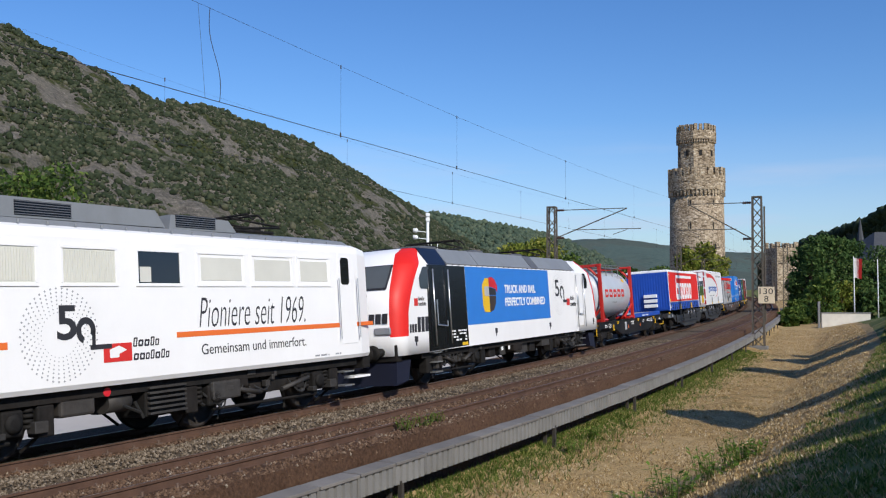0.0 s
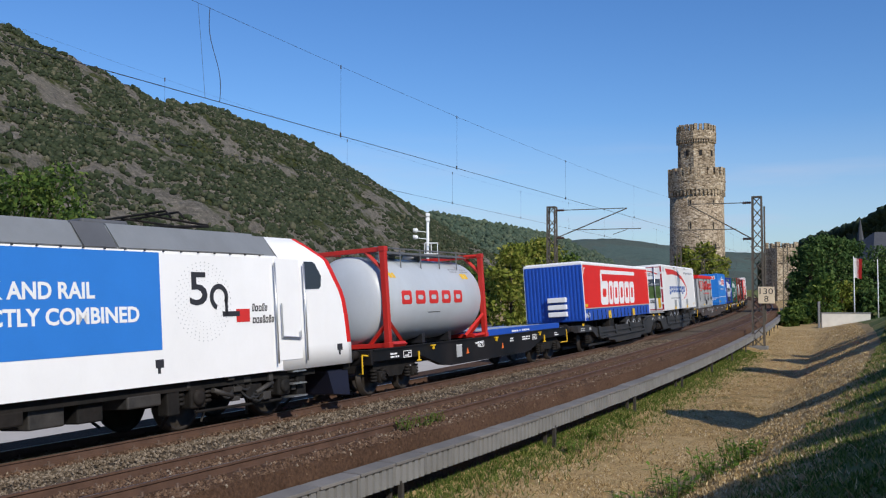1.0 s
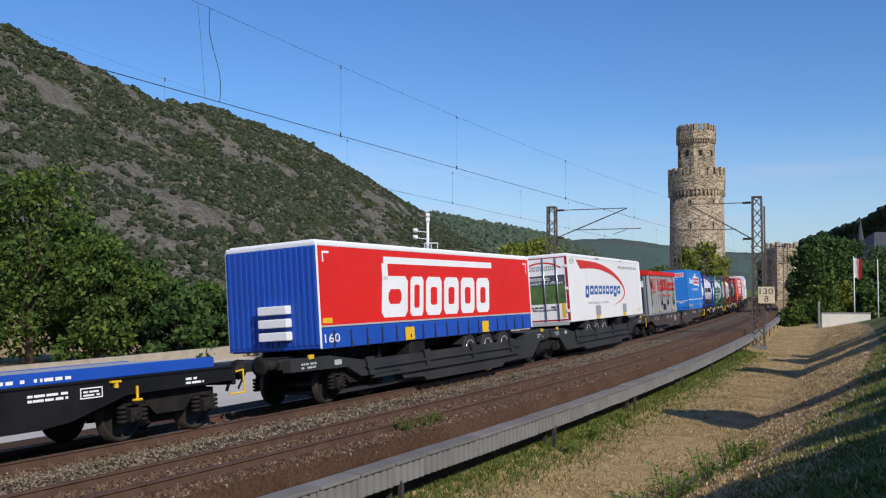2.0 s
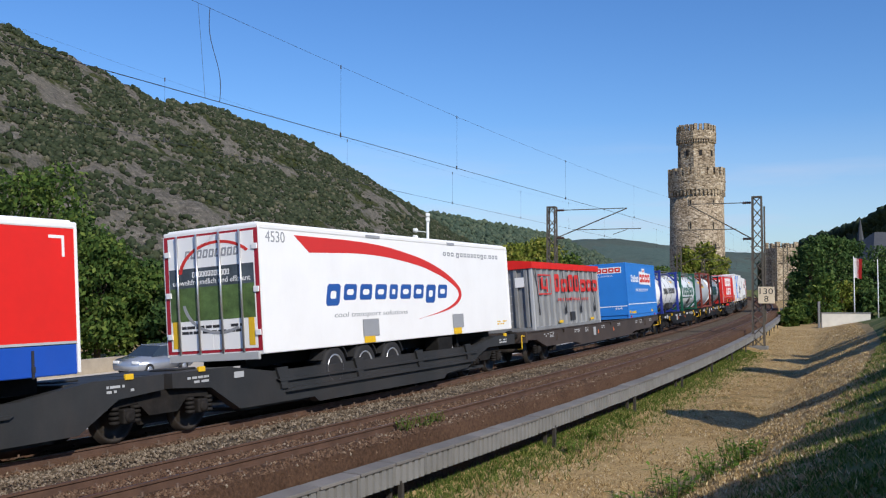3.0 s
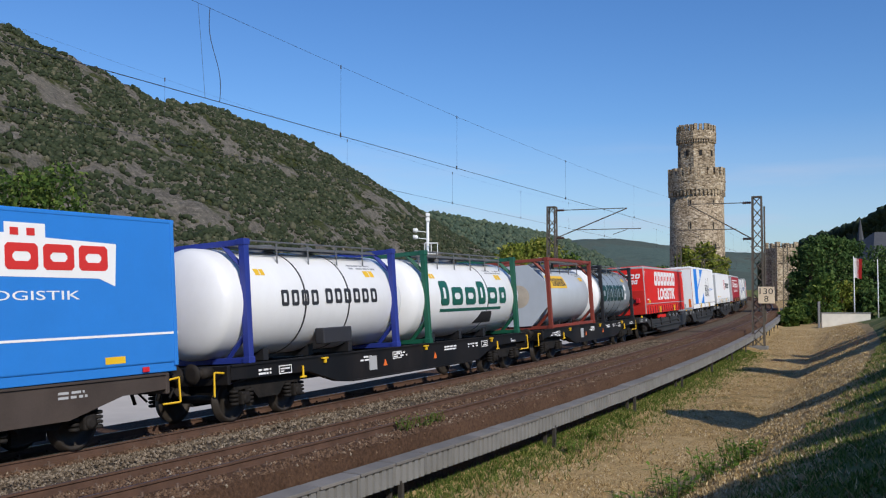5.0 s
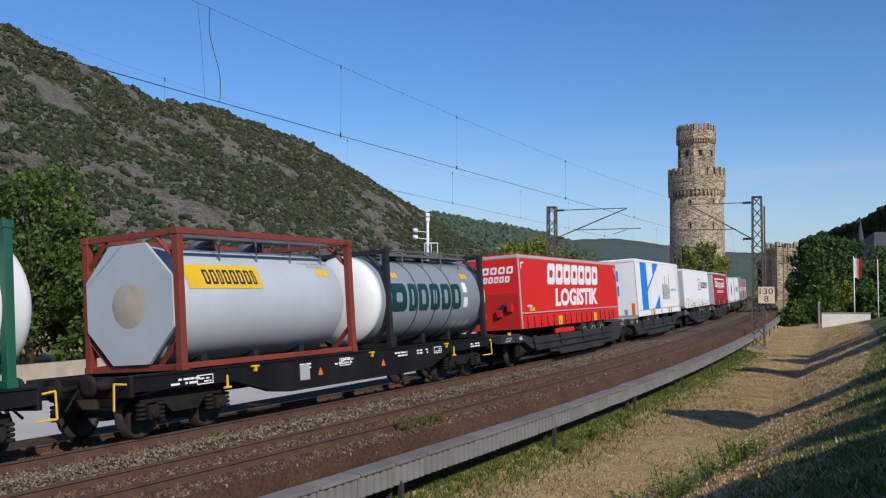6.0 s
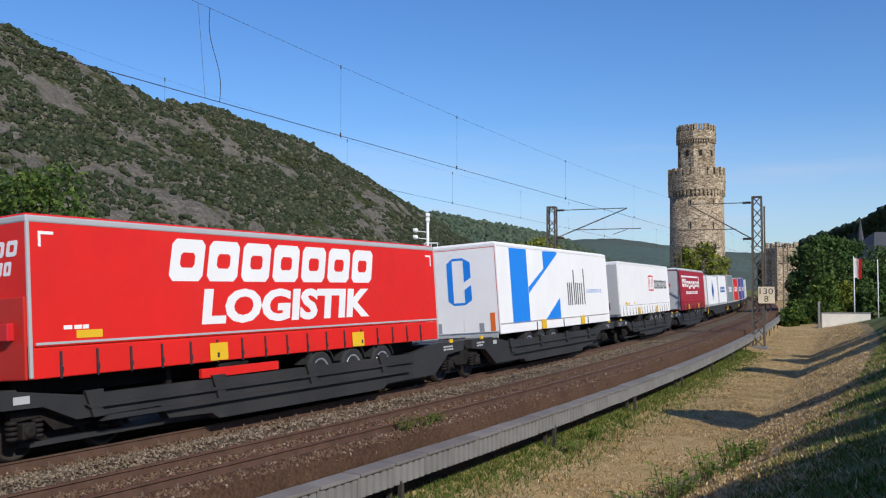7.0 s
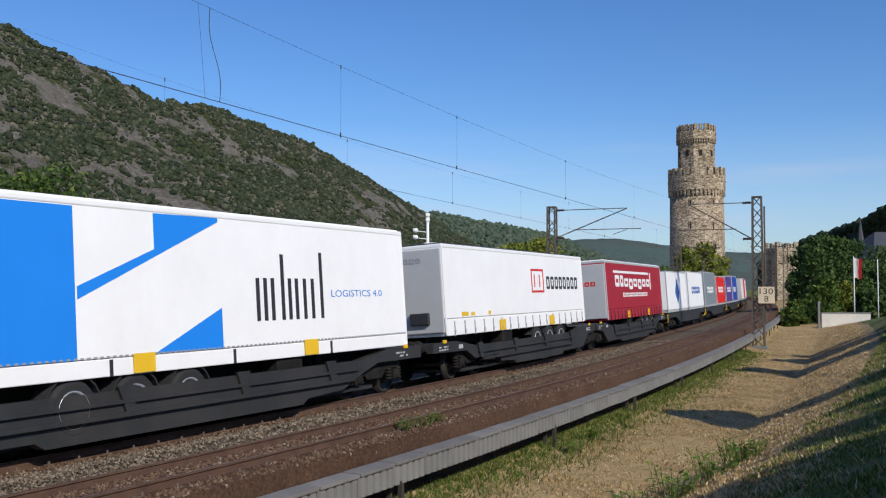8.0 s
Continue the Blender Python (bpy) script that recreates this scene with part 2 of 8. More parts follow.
def ballast_stones(count):
    rnd = np.random.RandomState(3)
    base = np.array([(1, 0, 0), (0, 1, 0), (-1, 0, 0), (0, -1, 0), (0, 0, 1), (0, 0, -1)], float)
    tri = ((0, 1, 4), (1, 2, 4), (2, 3, 4), (3, 0, 4), (1, 0, 5), (2, 1, 5), (3, 2, 5), (0, 3, 5))
    verts, faces, index = [], [], []
    for i in range(count):
        s = 5 + 45 * rnd.rand() ** 1.9
        l = rnd.uniform(-2.9, 5.42)
        near = min(abs(l - x) for x in (-0.755, 0.755, 3.2, 4.7))
        if near < 0.14:
            continue
        heap = 0.07 * math.exp(-((l - 2.05) / 0.35) ** 2) * (0.5 + noise.noise(Vector((s * 1.1, 0, 0))))
        p = line(s, l, ground_z(s, l) + 0.005 + heap)
        k = rnd.uniform(0.016, 0.036)
        v = base * rnd.uniform(0.6, 1.25, (6, 1)) * k + rnd.uniform(-0.3, 0.3, (6, 3)) * k
        n = len(verts)
        verts += [(p.x + a, p.y + b, p.z + c) for a, b, c in v]
        faces += [(n + a, n + b, n + c) for a, b, c in tri]
        index += [1 if 1.25 < l < 2.75 or l < -1.6 else 0] * 8
    stuff_mesh("ballast", verts, faces, M_STONES, "loose rusty and grey ballast stones", "ballast", index)


ballast_stones(62000)

# ---- the two tracks ----
M_RAIL = paint("rail_steel", (0.11, 0.062, 0.042), 0.7, 0.2, vary=0.25, scale=3)
M_RAILTOP = paint("rail_head", (0.30, 0.27, 0.26), 0.3, 0.9, vary=0.15)
M_RAILOLD = paint("rusty_rail_head", (0.12, 0.07, 0.05), 0.55, 0.4, vary=0.2)
M_SLEEPER = paint("stained_concrete", (0.15, 0.10, 0.075), 0.9, vary=0.25, scale=2, bump=0.01, rand=0.3)


def rail_mesh(l, cant, base):
    bm = bmesh.new()
    prof = ((-0.075, -0.17), (0.075, -0.17), (0.075, -0.15), (0.012, -0.12), (0.012, -0.045), (0.037, -0.03), (0.037, 0.0), (-0.037, 0.0), (-0.037, -0.03), (-0.012, -0.045), (-0.012, -0.12), (-0.075, -0.15))
    prev = None
    for s in list(np.arange(-60, 200, 2.0)) + list(np.arange(200, 520, 10)):
        c, sn = math.cos(cant), math.sin(cant)
        cur = [bm.verts.new(line(s, base[0] + (l + x) * c - z * sn, base[1] + (l + x) * sn + z * c)) for x, z in prof]
        if prev:
            for i in range(12):
                f = bm.faces.new((prev[i], prev[(i + 1) % 12], cur[(i + 1) % 12], cur[i]))
                f.material_index = 1 if i == 6 else 0
        prev = cur
    bmesh.ops.recalc_face_normals(bm, faces=bm.faces)
    return bm


def sleeper_mesh():
    bm = bmesh.new()
    add_prism(bm, [(-0.15, -0.36), (0.15, -0.36), (0.12, -0.175), (-0.12, -0.175)], -1.15, 1.15)
    for x in (-0.755, 0.755):
        for d in (-0.13, 0.13):
            add_box(bm, x + d - 0.05, x + d + 0.05, -0.07, 0.07, -0.18, -0.13, 0.01)
            add_rod(bm, (x + d, 0, -0.14), (x + d, 0, -0.085), 0.022, 6)
    return bm


sl_mesh = None
for tn, cant, base, top in (("railway_track_1", CANT, (0.0, 0.0), M_RAILTOP), ("railway_track_2", radians(5.6), (3.95, 0.225), M_RAILOLD)):
    tk_ = empty(tn)
    tagged(tk_, "rusty steel rails on concrete sleepers in stone ballast", "railway track", kind="structure")
    for l in (-0.755, 0.755):
        part("rail", rail_mesh(l, cant, base), [M_RAIL, top], tk_)
    for s in np.arange(-6, 100, 0.6):
        if sl_mesh is None:
            o = part("sleeper", sleeper_mesh(), M_SLEEPER, tk_)
            sl_mesh = o.data
        else:
            o = new("sleeper", sl_mesh)
            o.parent = tk_
        o.matrix_basis = level_pose(s, base[0], base[1]) @ pose(0, 0, 0, 0, -math.degrees(cant), 0)

# ---- cable trough on posts ----
M_CONC = paint("weathered_concrete", (0.215, 0.215, 0.21), 0.9, vary=0.16, scale=0.9, grime=0.25, bump=0.006, fine=40, rand=0.18)
M_LID = paint("concrete_lid", (0.20, 0.19, 0.18), 0.9, vary=0.2, scale=1.5, grime=0.25, bump=0.006, fine=40, rand=0.25)
M_POST = paint("dark_post", (0.05, 0.045, 0.04), 0.7, vary=0.2)
trough = empty("cable_trough")
tagged(trough, "grey concrete cable trough with ribbed sides on short posts", "cable trough", kind="structure")


def trough_unit():
    bm = bmesh.new()
    add_box(bm, -0.11, 0.16, -0.495, 0.495, -0.38, -0.05)
    for k in range(5):
        y = -0.42 + k * 0.2
        add_prism(bm, [(0.158, y - 0.07), (0.2, y - 0.055), (0.2, y + 0.055), (0.158, y + 0.07)], -0.36, -0.06, "Z")
    return bm


tr_me = lid_me = None
for s in np.arange(2, 135, 1.0):
    m = level_pose(s, 5.81 + 0.012 * noise.noise(Vector((s, 0, 0))), 0.02 + 0.015 * noise.noise(Vector((s * 0.7, 5, 0))))
    if tr_me is None:
        o = part("trough_block", trough_unit(), M_CONC, trough)
        q = part("lid", box(-0.13, 0.222, -0.49, 0.49, -0.052, 0.0, 0.008), M_LID, trough)
        tr_me, lid_me = o.data, q.data
    else:
        o, q = new("trough_block", tr_me), new("lid", lid_me)
        o.parent = q.parent = trough
    o.matrix_basis = q.matrix_basis = m
for s in np.arange(6.0, 130, 6.75):
    for l in (5.75, 5.97):
        part("post", box(-0.035, 0.035, -0.04, 0.04, -1.15, -0.3), M_POST, trough, m=level_pose(s, l, 0.0))

# ---- grass and weeds ----
M_STRAW = island_material("straw_blades", [(0, (0.15, 0.095, 0.04)), (0.5, (0.46, 0.32, 0.15)), (0.85, (0.60, 0.46, 0.25)), (1, (0.74, 0.66, 0.50))], trans=0.2)
M_WEED = island_material("weed_leaves", [(0, (0.05, 0.10, 0.015)), (0.6, (0.12, 0.22, 0.03)), (1, (0.22, 0.32, 0.06))], trans=0.3)
M_GREENB = island_material("green_blades", [(0, (0.045, 0.08, 0.016)), (0.6, (0.11, 0.165, 0.034)), (1, (0.24, 0.25, 0.07))], trans=0.3)


def blades(name, count, spot, height, width, mat, label, seed):
    rnd = np.random.RandomState(seed)
    verts, faces = [], []
    for i in range(count):
        s, l = spot(rnd)
        p = line(s, l, bumpy(s, l) - 0.02)
        for k in range(3):
            a, h, w = rnd.uniform(0, 6.28), height * rnd.uniform(0.4, 1.3), width * rnd.uniform(0.6, 1.3)
            lean = rnd.uniform(0.2, 1.3) * h
            q = rnd.uniform(0, 6.28)
            n = len(verts)
            ox, oy = rnd.uniform(-0.06, 0.06), rnd.uniform(-0.06, 0.06)
            verts += [(p.x + ox - w * math.cos(a), p.y + oy - w * math.sin(a), p.z), (p.x + ox + w * math.cos(a), p.y + oy + w * math.sin(a), p.z),
                      (p.x + ox + lean * math.cos(q), p.y + oy + lean * math.sin(q), p.z + h)]
            faces.append((n, n + 1, n + 2))
    stuff_mesh(name, verts, faces, [mat], label, "grass")


def dry_spot(r):
    s = 6 + 80 * r.rand() ** 1.7
    return s, r.uniform(6.2, 12.0)


def verge_spot(r):
    s = 5 + 50 * r.rand() ** 1.4
    return s, 5.55 + abs(r.normal(0, 0.65))


def bank_spot(r):
    s = 4 + 60 * r.rand() ** 1.9
    return s, r.uniform(10.6 + 0.045 * s, 16.0)


blades("dry_grass", 60000, dry_spot, 0.055, 0.015, M_STRAW, "short straw-coloured dry grass", 5)
blades("green_grass", 10000, verge_spot, 0.13, 0.014, M_GREENB, "green grass along the cable trough", 6)
blades("bank_grass", 34000, bank_spot, 0.075, 0.012, M_GREENB, "green grass on the bank", 7)
blades("bank_straw", 5000, bank_spot, 0.09, 0.012, M_STRAW, "dry stalks on the bank", 8)


def weed(s, l, size, count, seed):
    """A leafy weed: stalks with broad pointed leaves."""
    rnd = np.random.RandomState(seed)
    w = empty("weed", level_pose(s, l, bumpy(s, l)))
    tagged(w, "leafy green weed growing in the grass", "weed", group="weeds")
    bm = bmesh.new()
    lf_ = bmesh.new()
    for k in range(count):
        a, h = rnd.uniform(0, 6.28), size * rnd.uniform(0.5, 1.1)
        b = (0.45 * size * math.cos(a) * rnd.rand() * 2, 0.45 * size * math.sin(a) * rnd.rand() * 2)
        tip = (b[0] + 0.3 * h * math.cos(a), b[1] + 0.3 * h * math.sin(a), h)
        add_rod(bm, (b[0], b[1], -0.03), tip, 0.006, 4)
        for j in range(6):
            f = 0.3 + 0.7 * j / 5
            c = Vector((b[0] + (tip[0] - b[0]) * f, b[1] + (tip[1] - b[1]) * f, h * f))
            q, L_ = rnd.uniform(0, 6.28), size * rnd.uniform(0.22, 0.4)
            d, n = Vector((math.cos(q), math.sin(q), rnd.uniform(-0.2, 0.5))), Vector((-math.sin(q), math.cos(q), 0))
            vs = [lf_.verts.new(c), lf_.verts.new(c + d * L_ * 0.5 + n * L_ * 0.2), lf_.verts.new(c + d * L_), lf_.verts.new(c + d * L_ * 0.5 - n * L_ * 0.2)]
            lf_.faces.new(vs)
    for q_ in (part("stem", bm, M_GREENB, w), part("foliage", lf_, M_WEED, w)):
        q_["kind"] = "stuff"


for i, (s, l, k) in enumerate(((14.6, 9.2, 0.45), (15.4, 9.7, 0.5), (16.2, 10.1, 0.45), (16.9, 10.5, 0.4), (14.0, 8.7, 0.3), (17.3, 10.4, 0.35), (14.6, 4.95, 0.25), (15.2, 5.0, 0.22), (15.8, 4.98, 0.2), (21, 6.3, 0.3), (19.5, 6.4, 0.3), (24, 6.4, 0.25))):
    weed(s, l, k, 26 if k > 0.28 else 16, 40 + i)
# ---- the train: paints ----
M_WHITE = paint("white_lacquer", (0.85, 0.85, 0.85), 0.3, vary=0.025, scale=0.8, grime=0.12, grime_col=(0.45, 0.42, 0.38))
M_TARP_WHITE = paint("white_tarpaulin", (0.85, 0.85, 0.85), 0.5, vary=0.03, scale=0.7, grime=0.14, bump=0.004, fine=5, grime_col=(0.5, 0.47, 0.42))
M_TARP_RED = paint("red_tarpaulin", (0.70, 0.016, 0.010), 0.5, vary=0.07, scale=0.7, grime=0.1, bump=0.004, fine=5)
M_DARKRED = paint("dark_red_tarpaulin", (0.36, 0.015, 0.03), 0.5, vary=0.07, bump=0.004, fine=5)
M_BLUE = paint("deep_blue_paint", (0.012, 0.075, 0.42), 0.42, vary=0.08, scale=0.9, grime=0.12)
M_SKY = paint("sky_blue_paint", (0.025, 0.20, 0.62), 0.42, vary=0.05, scale=0.8, grime=0.06)
M_PANELBLUE = paint("panel_blue_foil", (0.03, 0.19, 0.60), 0.35, vary=0.04)
M_CYAN = paint("bright_blue_print", (0.012, 0.22, 0.75), 0.5, vary=0.03)
M_BLACK = paint("black_lacquer", (0.006, 0.006, 0.007), 0.22, vary=0.1)
M_INK = paint("black_print", (0.03, 0.03, 0.035), 0.5, vary=0.05)
M_INKWHITE = paint("white_print", (0.8, 0.8, 0.8), 0.5, vary=0.03)
M_INKBLUE = paint("blue_print", (0.02, 0.09, 0.34), 0.5, vary=0.04)
M_INKRED = paint("red_print", (0.60, 0.03, 0.025), 0.5, vary=0.04)
M_INKGREEN = paint("green_print", (0.01, 0.10, 0.075), 0.5, vary=0.05)
M_INKGREY = paint("grey_print", (0.3, 0.31, 0.33), 0.5, vary=0.05)
M_ORANGE = paint("orange_stripe", (0.75, 0.16, 0.03), 0.4, vary=0.04)
M_YELLOW = paint("yellow_mark", (0.75, 0.46, 0.02), 0.45, vary=0.06)
M_FRAMERED = paint("red_frame_paint", (0.50, 0.022, 0.015), 0.4, vary=0.1, grime=0.2)
M_FRAMEBROWN = paint("oxide_red_frame_paint", (0.22, 0.04, 0.025), 0.5, vary=0.15, grime=0.2)
M_FRAMEBLUE = paint("blue_frame_paint", (0.02, 0.04, 0.26), 0.45, vary=0.1, grime=0.2)
M_FRAMEGREEN = paint("green_frame_paint", (0.01, 0.10, 0.06), 0.45, vary=0.1, grime=0.2)
M_FRAMEBLACK = paint("black_frame_paint", (0.02, 0.02, 0.023), 0.45, vary=0.1)
M_TANKGREY = paint("grey_tank_shell", (0.46, 0.50, 0.54), 0.38, vary=0.05, scale=0.8, grime=0.12)
M_TANKDARK = paint("slate_tank_shell", (0.24, 0.28, 0.31), 0.35, vary=0.06, scale=0.8, grime=0.1)
M_TANKWHITE = paint("white_tank_shell", (0.76, 0.77, 0.78), 0.35, vary=0.03, grime=0.15, grime_col=(0.4, 0.37, 0.33))
M_STEELTOP = paint("galvanised_walkway", (0.22, 0.22, 0.22), 0.5, 0.6, vary=0.15)
M_WAGBLACK = paint("wagon_black", (0.0080, 0.0082, 0.0092), 0.5, spec=0.25, vary=0.25, grime=0.25, grime_col=(0.07, 0.05, 0.04))
M_WAGGREY = paint("wagon_dark_grey", (0.028, 0.029, 0.030), 0.55, vary=0.2, grime=0.35, grime_col=(0.08, 0.06, 0.05))
M_WAGBROWN = paint("wagon_brown", (0.058, 0.044, 0.037), 0.65, vary=0.25, grime=0.45, grime_col=(0.06, 0.04, 0.03))
M_RUN = paint("running_gear", (0.013, 0.0125, 0.012), 0.75, spec=0.2, vary=0.4, scale=3, grime=0.22, grime_col=(0.09, 0.06, 0.045), bump=0.006, fine=12)
M_HOSE = paint("rubber_hose", (0.022, 0.022, 0.022), 0.6, vary=0.2)
M_GEAR = paint("dusty_grey_gear", (0.040, 0.038, 0.036), 0.65, vary=0.35, scale=4, grime=0.3)
M_WHEEL = paint("wheel_steel", (0.05, 0.042, 0.036), 0.55, 0.4, vary=0.25, scale=4)
M_TYRE = paint("tyre_rubber", (0.022, 0.022, 0.024), 0.8, vary=0.2)
M_RIM = paint("alloy_rim", (0.62, 0.63, 0.65), 0.3, 0.7, vary=0.1)
M_ROOFGREY = paint("roof_grey", (0.20, 0.215, 0.23), 0.5, vary=0.08, grime=0.25)
M_ROOFDARK = paint("roof_dark_grey", (0.10, 0.105, 0.115), 0.55, vary=0.12, grime=0.3)
M_LOUVRE = paint("beige_louvre", (0.62, 0.62, 0.56), 0.5, vary=0.05)
M_BOXGREY = paint("bare_grey_panel", (0.30, 0.305, 0.31), 0.45, 0.3, vary=0.12, scale=1.5, grime=0.3)
M_GLASS = glass("dark_glass", (0.012, 0.014, 0.016))
M_SCREEN = glass("grey_windscreen", (0.10, 0.11, 0.11))
M_CHROME = paint("steel_handrail", (0.6, 0.6, 0.6), 0.3, 0.8, vary=0.05)
M_SIGNRED = paint("tail_red", (0.6, 0.02, 0.03), 0.35)
M_TOPGREY = paint("grey_trim", (0.42, 0.43, 0.44), 0.45, vary=0.06)

KEYED = []   # thing, its length on the line at the start, half its pivot distance, height of its base
SPIN = []    # wheelset, its rest pose, its radius

def dome_cap(t, h, r, zc, sy, mat, label, reach=6):
    """A painted domed end, laid over the shell."""
    bm = bmesh.new()
    add_lathe(bm, [(sy * (h - 0.42 + 0.462 * math.sin(radians(90 - 15 * k))), (r + 0.008) * math.cos(radians(90 - 15 * k)) + 0.001) for k in range(reach)], "Y", 44, centre=(0, 0, zc))
    part("end_cap", bm, mat, t, label)


# ---- flat marks on sides and ends ----
FACES = {"R": Matrix(((0, 0, 1, 0), (1, 0, 0, 0), (0, 1, 0, 0), (0, 0, 0, 1))),
         "F": Matrix(((1, 0, 0, 0), (0, 0, -1, 0), (0, 1, 0, 0), (0, 0, 0, 1)))}


SINGLE = {"dark_plate", "marker_board", "notice", "orange_stripe", "roof_plate", "corner_mark", "label_plate", "tie_symbol"}


def wrap_round(me, r, zc, lift):
    for v in me.vertices:
        d = min(abs(v.co.z - zc), r * 0.98)
        v.co.x += math.sqrt(r * r - d * d) - r


def decal(name, outlines, mat, parent, off, face="R", label="", thick=0.004, wrap=None):
    """Thin raised print from outlines of (along, up), off metres from the middle of the thing."""
    if name in SINGLE and len(outlines) > 1:
        return [decal(name, [o], mat, parent, off, face, label, thick, wrap) for o in outlines][-1]
    bm = bmesh.new()
    for pts in outlines:
        add_prism(bm, pts, 0.0, thick, "Z")
    if wrap:
        low, high = min(v.co.y for v in bm.verts), max(v.co.y for v in bm.verts)
        steps = int((high - low) / 0.06)
        for k in range(1, steps + 1):
            level = low + (high - low) * k / (steps + 1)
            bmesh.ops.bisect_plane(bm, geom=bm.verts[:] + bm.edges[:] + bm.faces[:], dist=1e-5, plane_co=(0, level, 0), plane_no=(0, 1, 0))
    ob = part(name, bm, mat, parent, label)
    ob.data.transform(Matrix.Translation((off, 0, 0)) @ FACES[face] if face == "R" else Matrix.Translation((0, -off, 0)) @ FACES[face])
    if wrap:
        wrap_round(ob.data, *wrap, thick)
    return ob


def rect(u0, u1, v0, v1, slant=0.0):
    h = (v1 - v0) * slant
    return [(u0, v0), (u1, v0), (u1 + h, v1), (u0 + h, v1)]


def rounded(u0, u1, v0, v1, r=0.05):
    out = []
    for cx, cy, a0 in ((u1 - r, v0 + r, -90), (u1 - r, v1 - r, 0), (u0 + r, v1 - r, 90), (u0 + r, v0 + r, 180)):
        for k in range(4):
            a = radians(a0 + 30 * k)
            out.append((cx + r * math.cos(a), cy + r * math.sin(a)))
    return out


def blocks(pattern, u0, u1, v0, v1, stroke=0.0, slant=0.0, gap=0.2, drop=0.0, hollow=True):
    """A row of plain rounded rings, tall (O, I, W), low (o, i) or lowered (g), in the place of a trade name."""
    pattern = "O" * pattern if isinstance(pattern, int) else pattern
    wide = [{"I": 0.8, "i": 0.8, ".": 0.4, "W": 1.35}.get(c, 1.0) for c in pattern]
    out, u, unit = [], u0, (u1 - u0) / (sum(wide) - gap)
    H = v1 - v0
    for c, w in zip(pattern, wide):
        a, b = u, u + (w - gap) * unit
        u += w * unit
        lo, hi = (v0, v1) if c in "OIW" else ((v0, v0 + 0.74 * H) if c in "oi" else (v0 - 0.24 * H, v0 + 0.74 * H) if c == "g" else (v0, v0 + 0.16 * H))

        def p(x, y):
            return (x + (y - v0) * slant, y)
        if c == "." or not hollow:
            out.append([p(a, lo), p(b, lo), p(b, hi), p(a, hi)])
            continue
        k = min(max(stroke, 0.29 * (b - a)), 0.35 * (b - a), 0.32 * (hi - lo))

        def octagon(e, r):
            x0, x1, y0, y1 = a + e, b - e, lo + e, hi - e
            return [p(*t) for t in ((x0 + r, y0), (x1 - r, y0), (x1, y0 + r), (x1, y1 - r), (x1 - r, y1), (x0 + r, y1), (x0, y1 - r), (x0, y0 + r))]
        outer, inner = octagon(0, 0.13 * min(b - a, hi - lo)), octagon(k, 0.15 * (b - a - 2 * k))
        for i in (0, 4):   # each ring is laid in two halves
            out.append([outer[(i + j) % 8] for j in range(5)] + [inner[(i + j) % 8] for j in range(4, -1, -1)])
    return out


def ring(u, v, r0, r1, a0=0, a1=360, n=28, su=1.0):
    """Quads of an arc band."""
    out = []
    for i in range(n):
        a, b = radians(a0 + (a1 - a0) * i / n), radians(a0 + (a1 - a0) * (i + 1) / n)
        out.append([(u + su * r0 * math.cos(a), v + r0 * math.sin(a)), (u + su * r1 * math.cos(a), v + r1 * math.sin(a)),
                    (u + su * r1 * math.cos(b), v + r1 * math.sin(b)), (u + su * r0 * math.cos(b), v + r0 * math.sin(b))])
    return out


def words(body, u0, u1, v0, v1, mat, parent, off, face="R", name="lettering", label="", wrap=None, shear=0.0, tilt=0.0, bold=0.0):
    """Readable words in the built-in font, fitted to a rectangle."""
    cu = bpy.data.curves.new(name, "FONT")
    cu.body, cu.shear, cu.extrude, cu.resolution_u, cu.offset = body, shear, 0.002, 3, bold
    tmp = bpy.data.objects.new(name, cu)
    me = bpy.data.meshes.new_from_object(tmp)
    bpy.data.objects.remove(tmp)
    co = np.array([v.co[:] for v in me.vertices])
    lo, hi = co.min(0), co.max(0)
    for v in me.vertices:
        x = u0 + (v.co.x - lo[0]) / (hi[0] - lo[0]) * (u1 - u0)
        y = v0 + (v.co.y - lo[1]) / (hi[1] - lo[1]) * (v1 - v0)
        v.co = (x, y + tilt * (x - u0), v.co.z + 0.002)
    me.transform(Matrix.Translation((off, 0, 0)) @ FACES[face] if face == "R" else Matrix.Translation((0, -off, 0)) @ FACES[face])
    me.materials.clear()
    me.materials.append(mat)
    if wrap:
        wrap_round(me, *wrap, 0)
    ob = new(name, me)
    ob.parent = parent
    if label:
        ob["label"] = label
    return ob


def bars(u0, u1, v0, v1, rows=2, seed=1, gap=0.45):
    """Small print that cannot be read: plain bars."""
    rnd = random.Random(seed)
    out, h = [], (v1 - v0) / rows
    for i in range(rows):
        u = u0
        while u < u1 - 0.03:
            w = min(rnd.uniform(0.03, 0.24), u1 - u)
            if rnd.random() < 0.8:
                out.append(rect(u, u + w, v1 - (i + 1) * h, v1 - (i + gap) * h))
            u += w + rnd.uniform(0.015, 0.06)
    return out


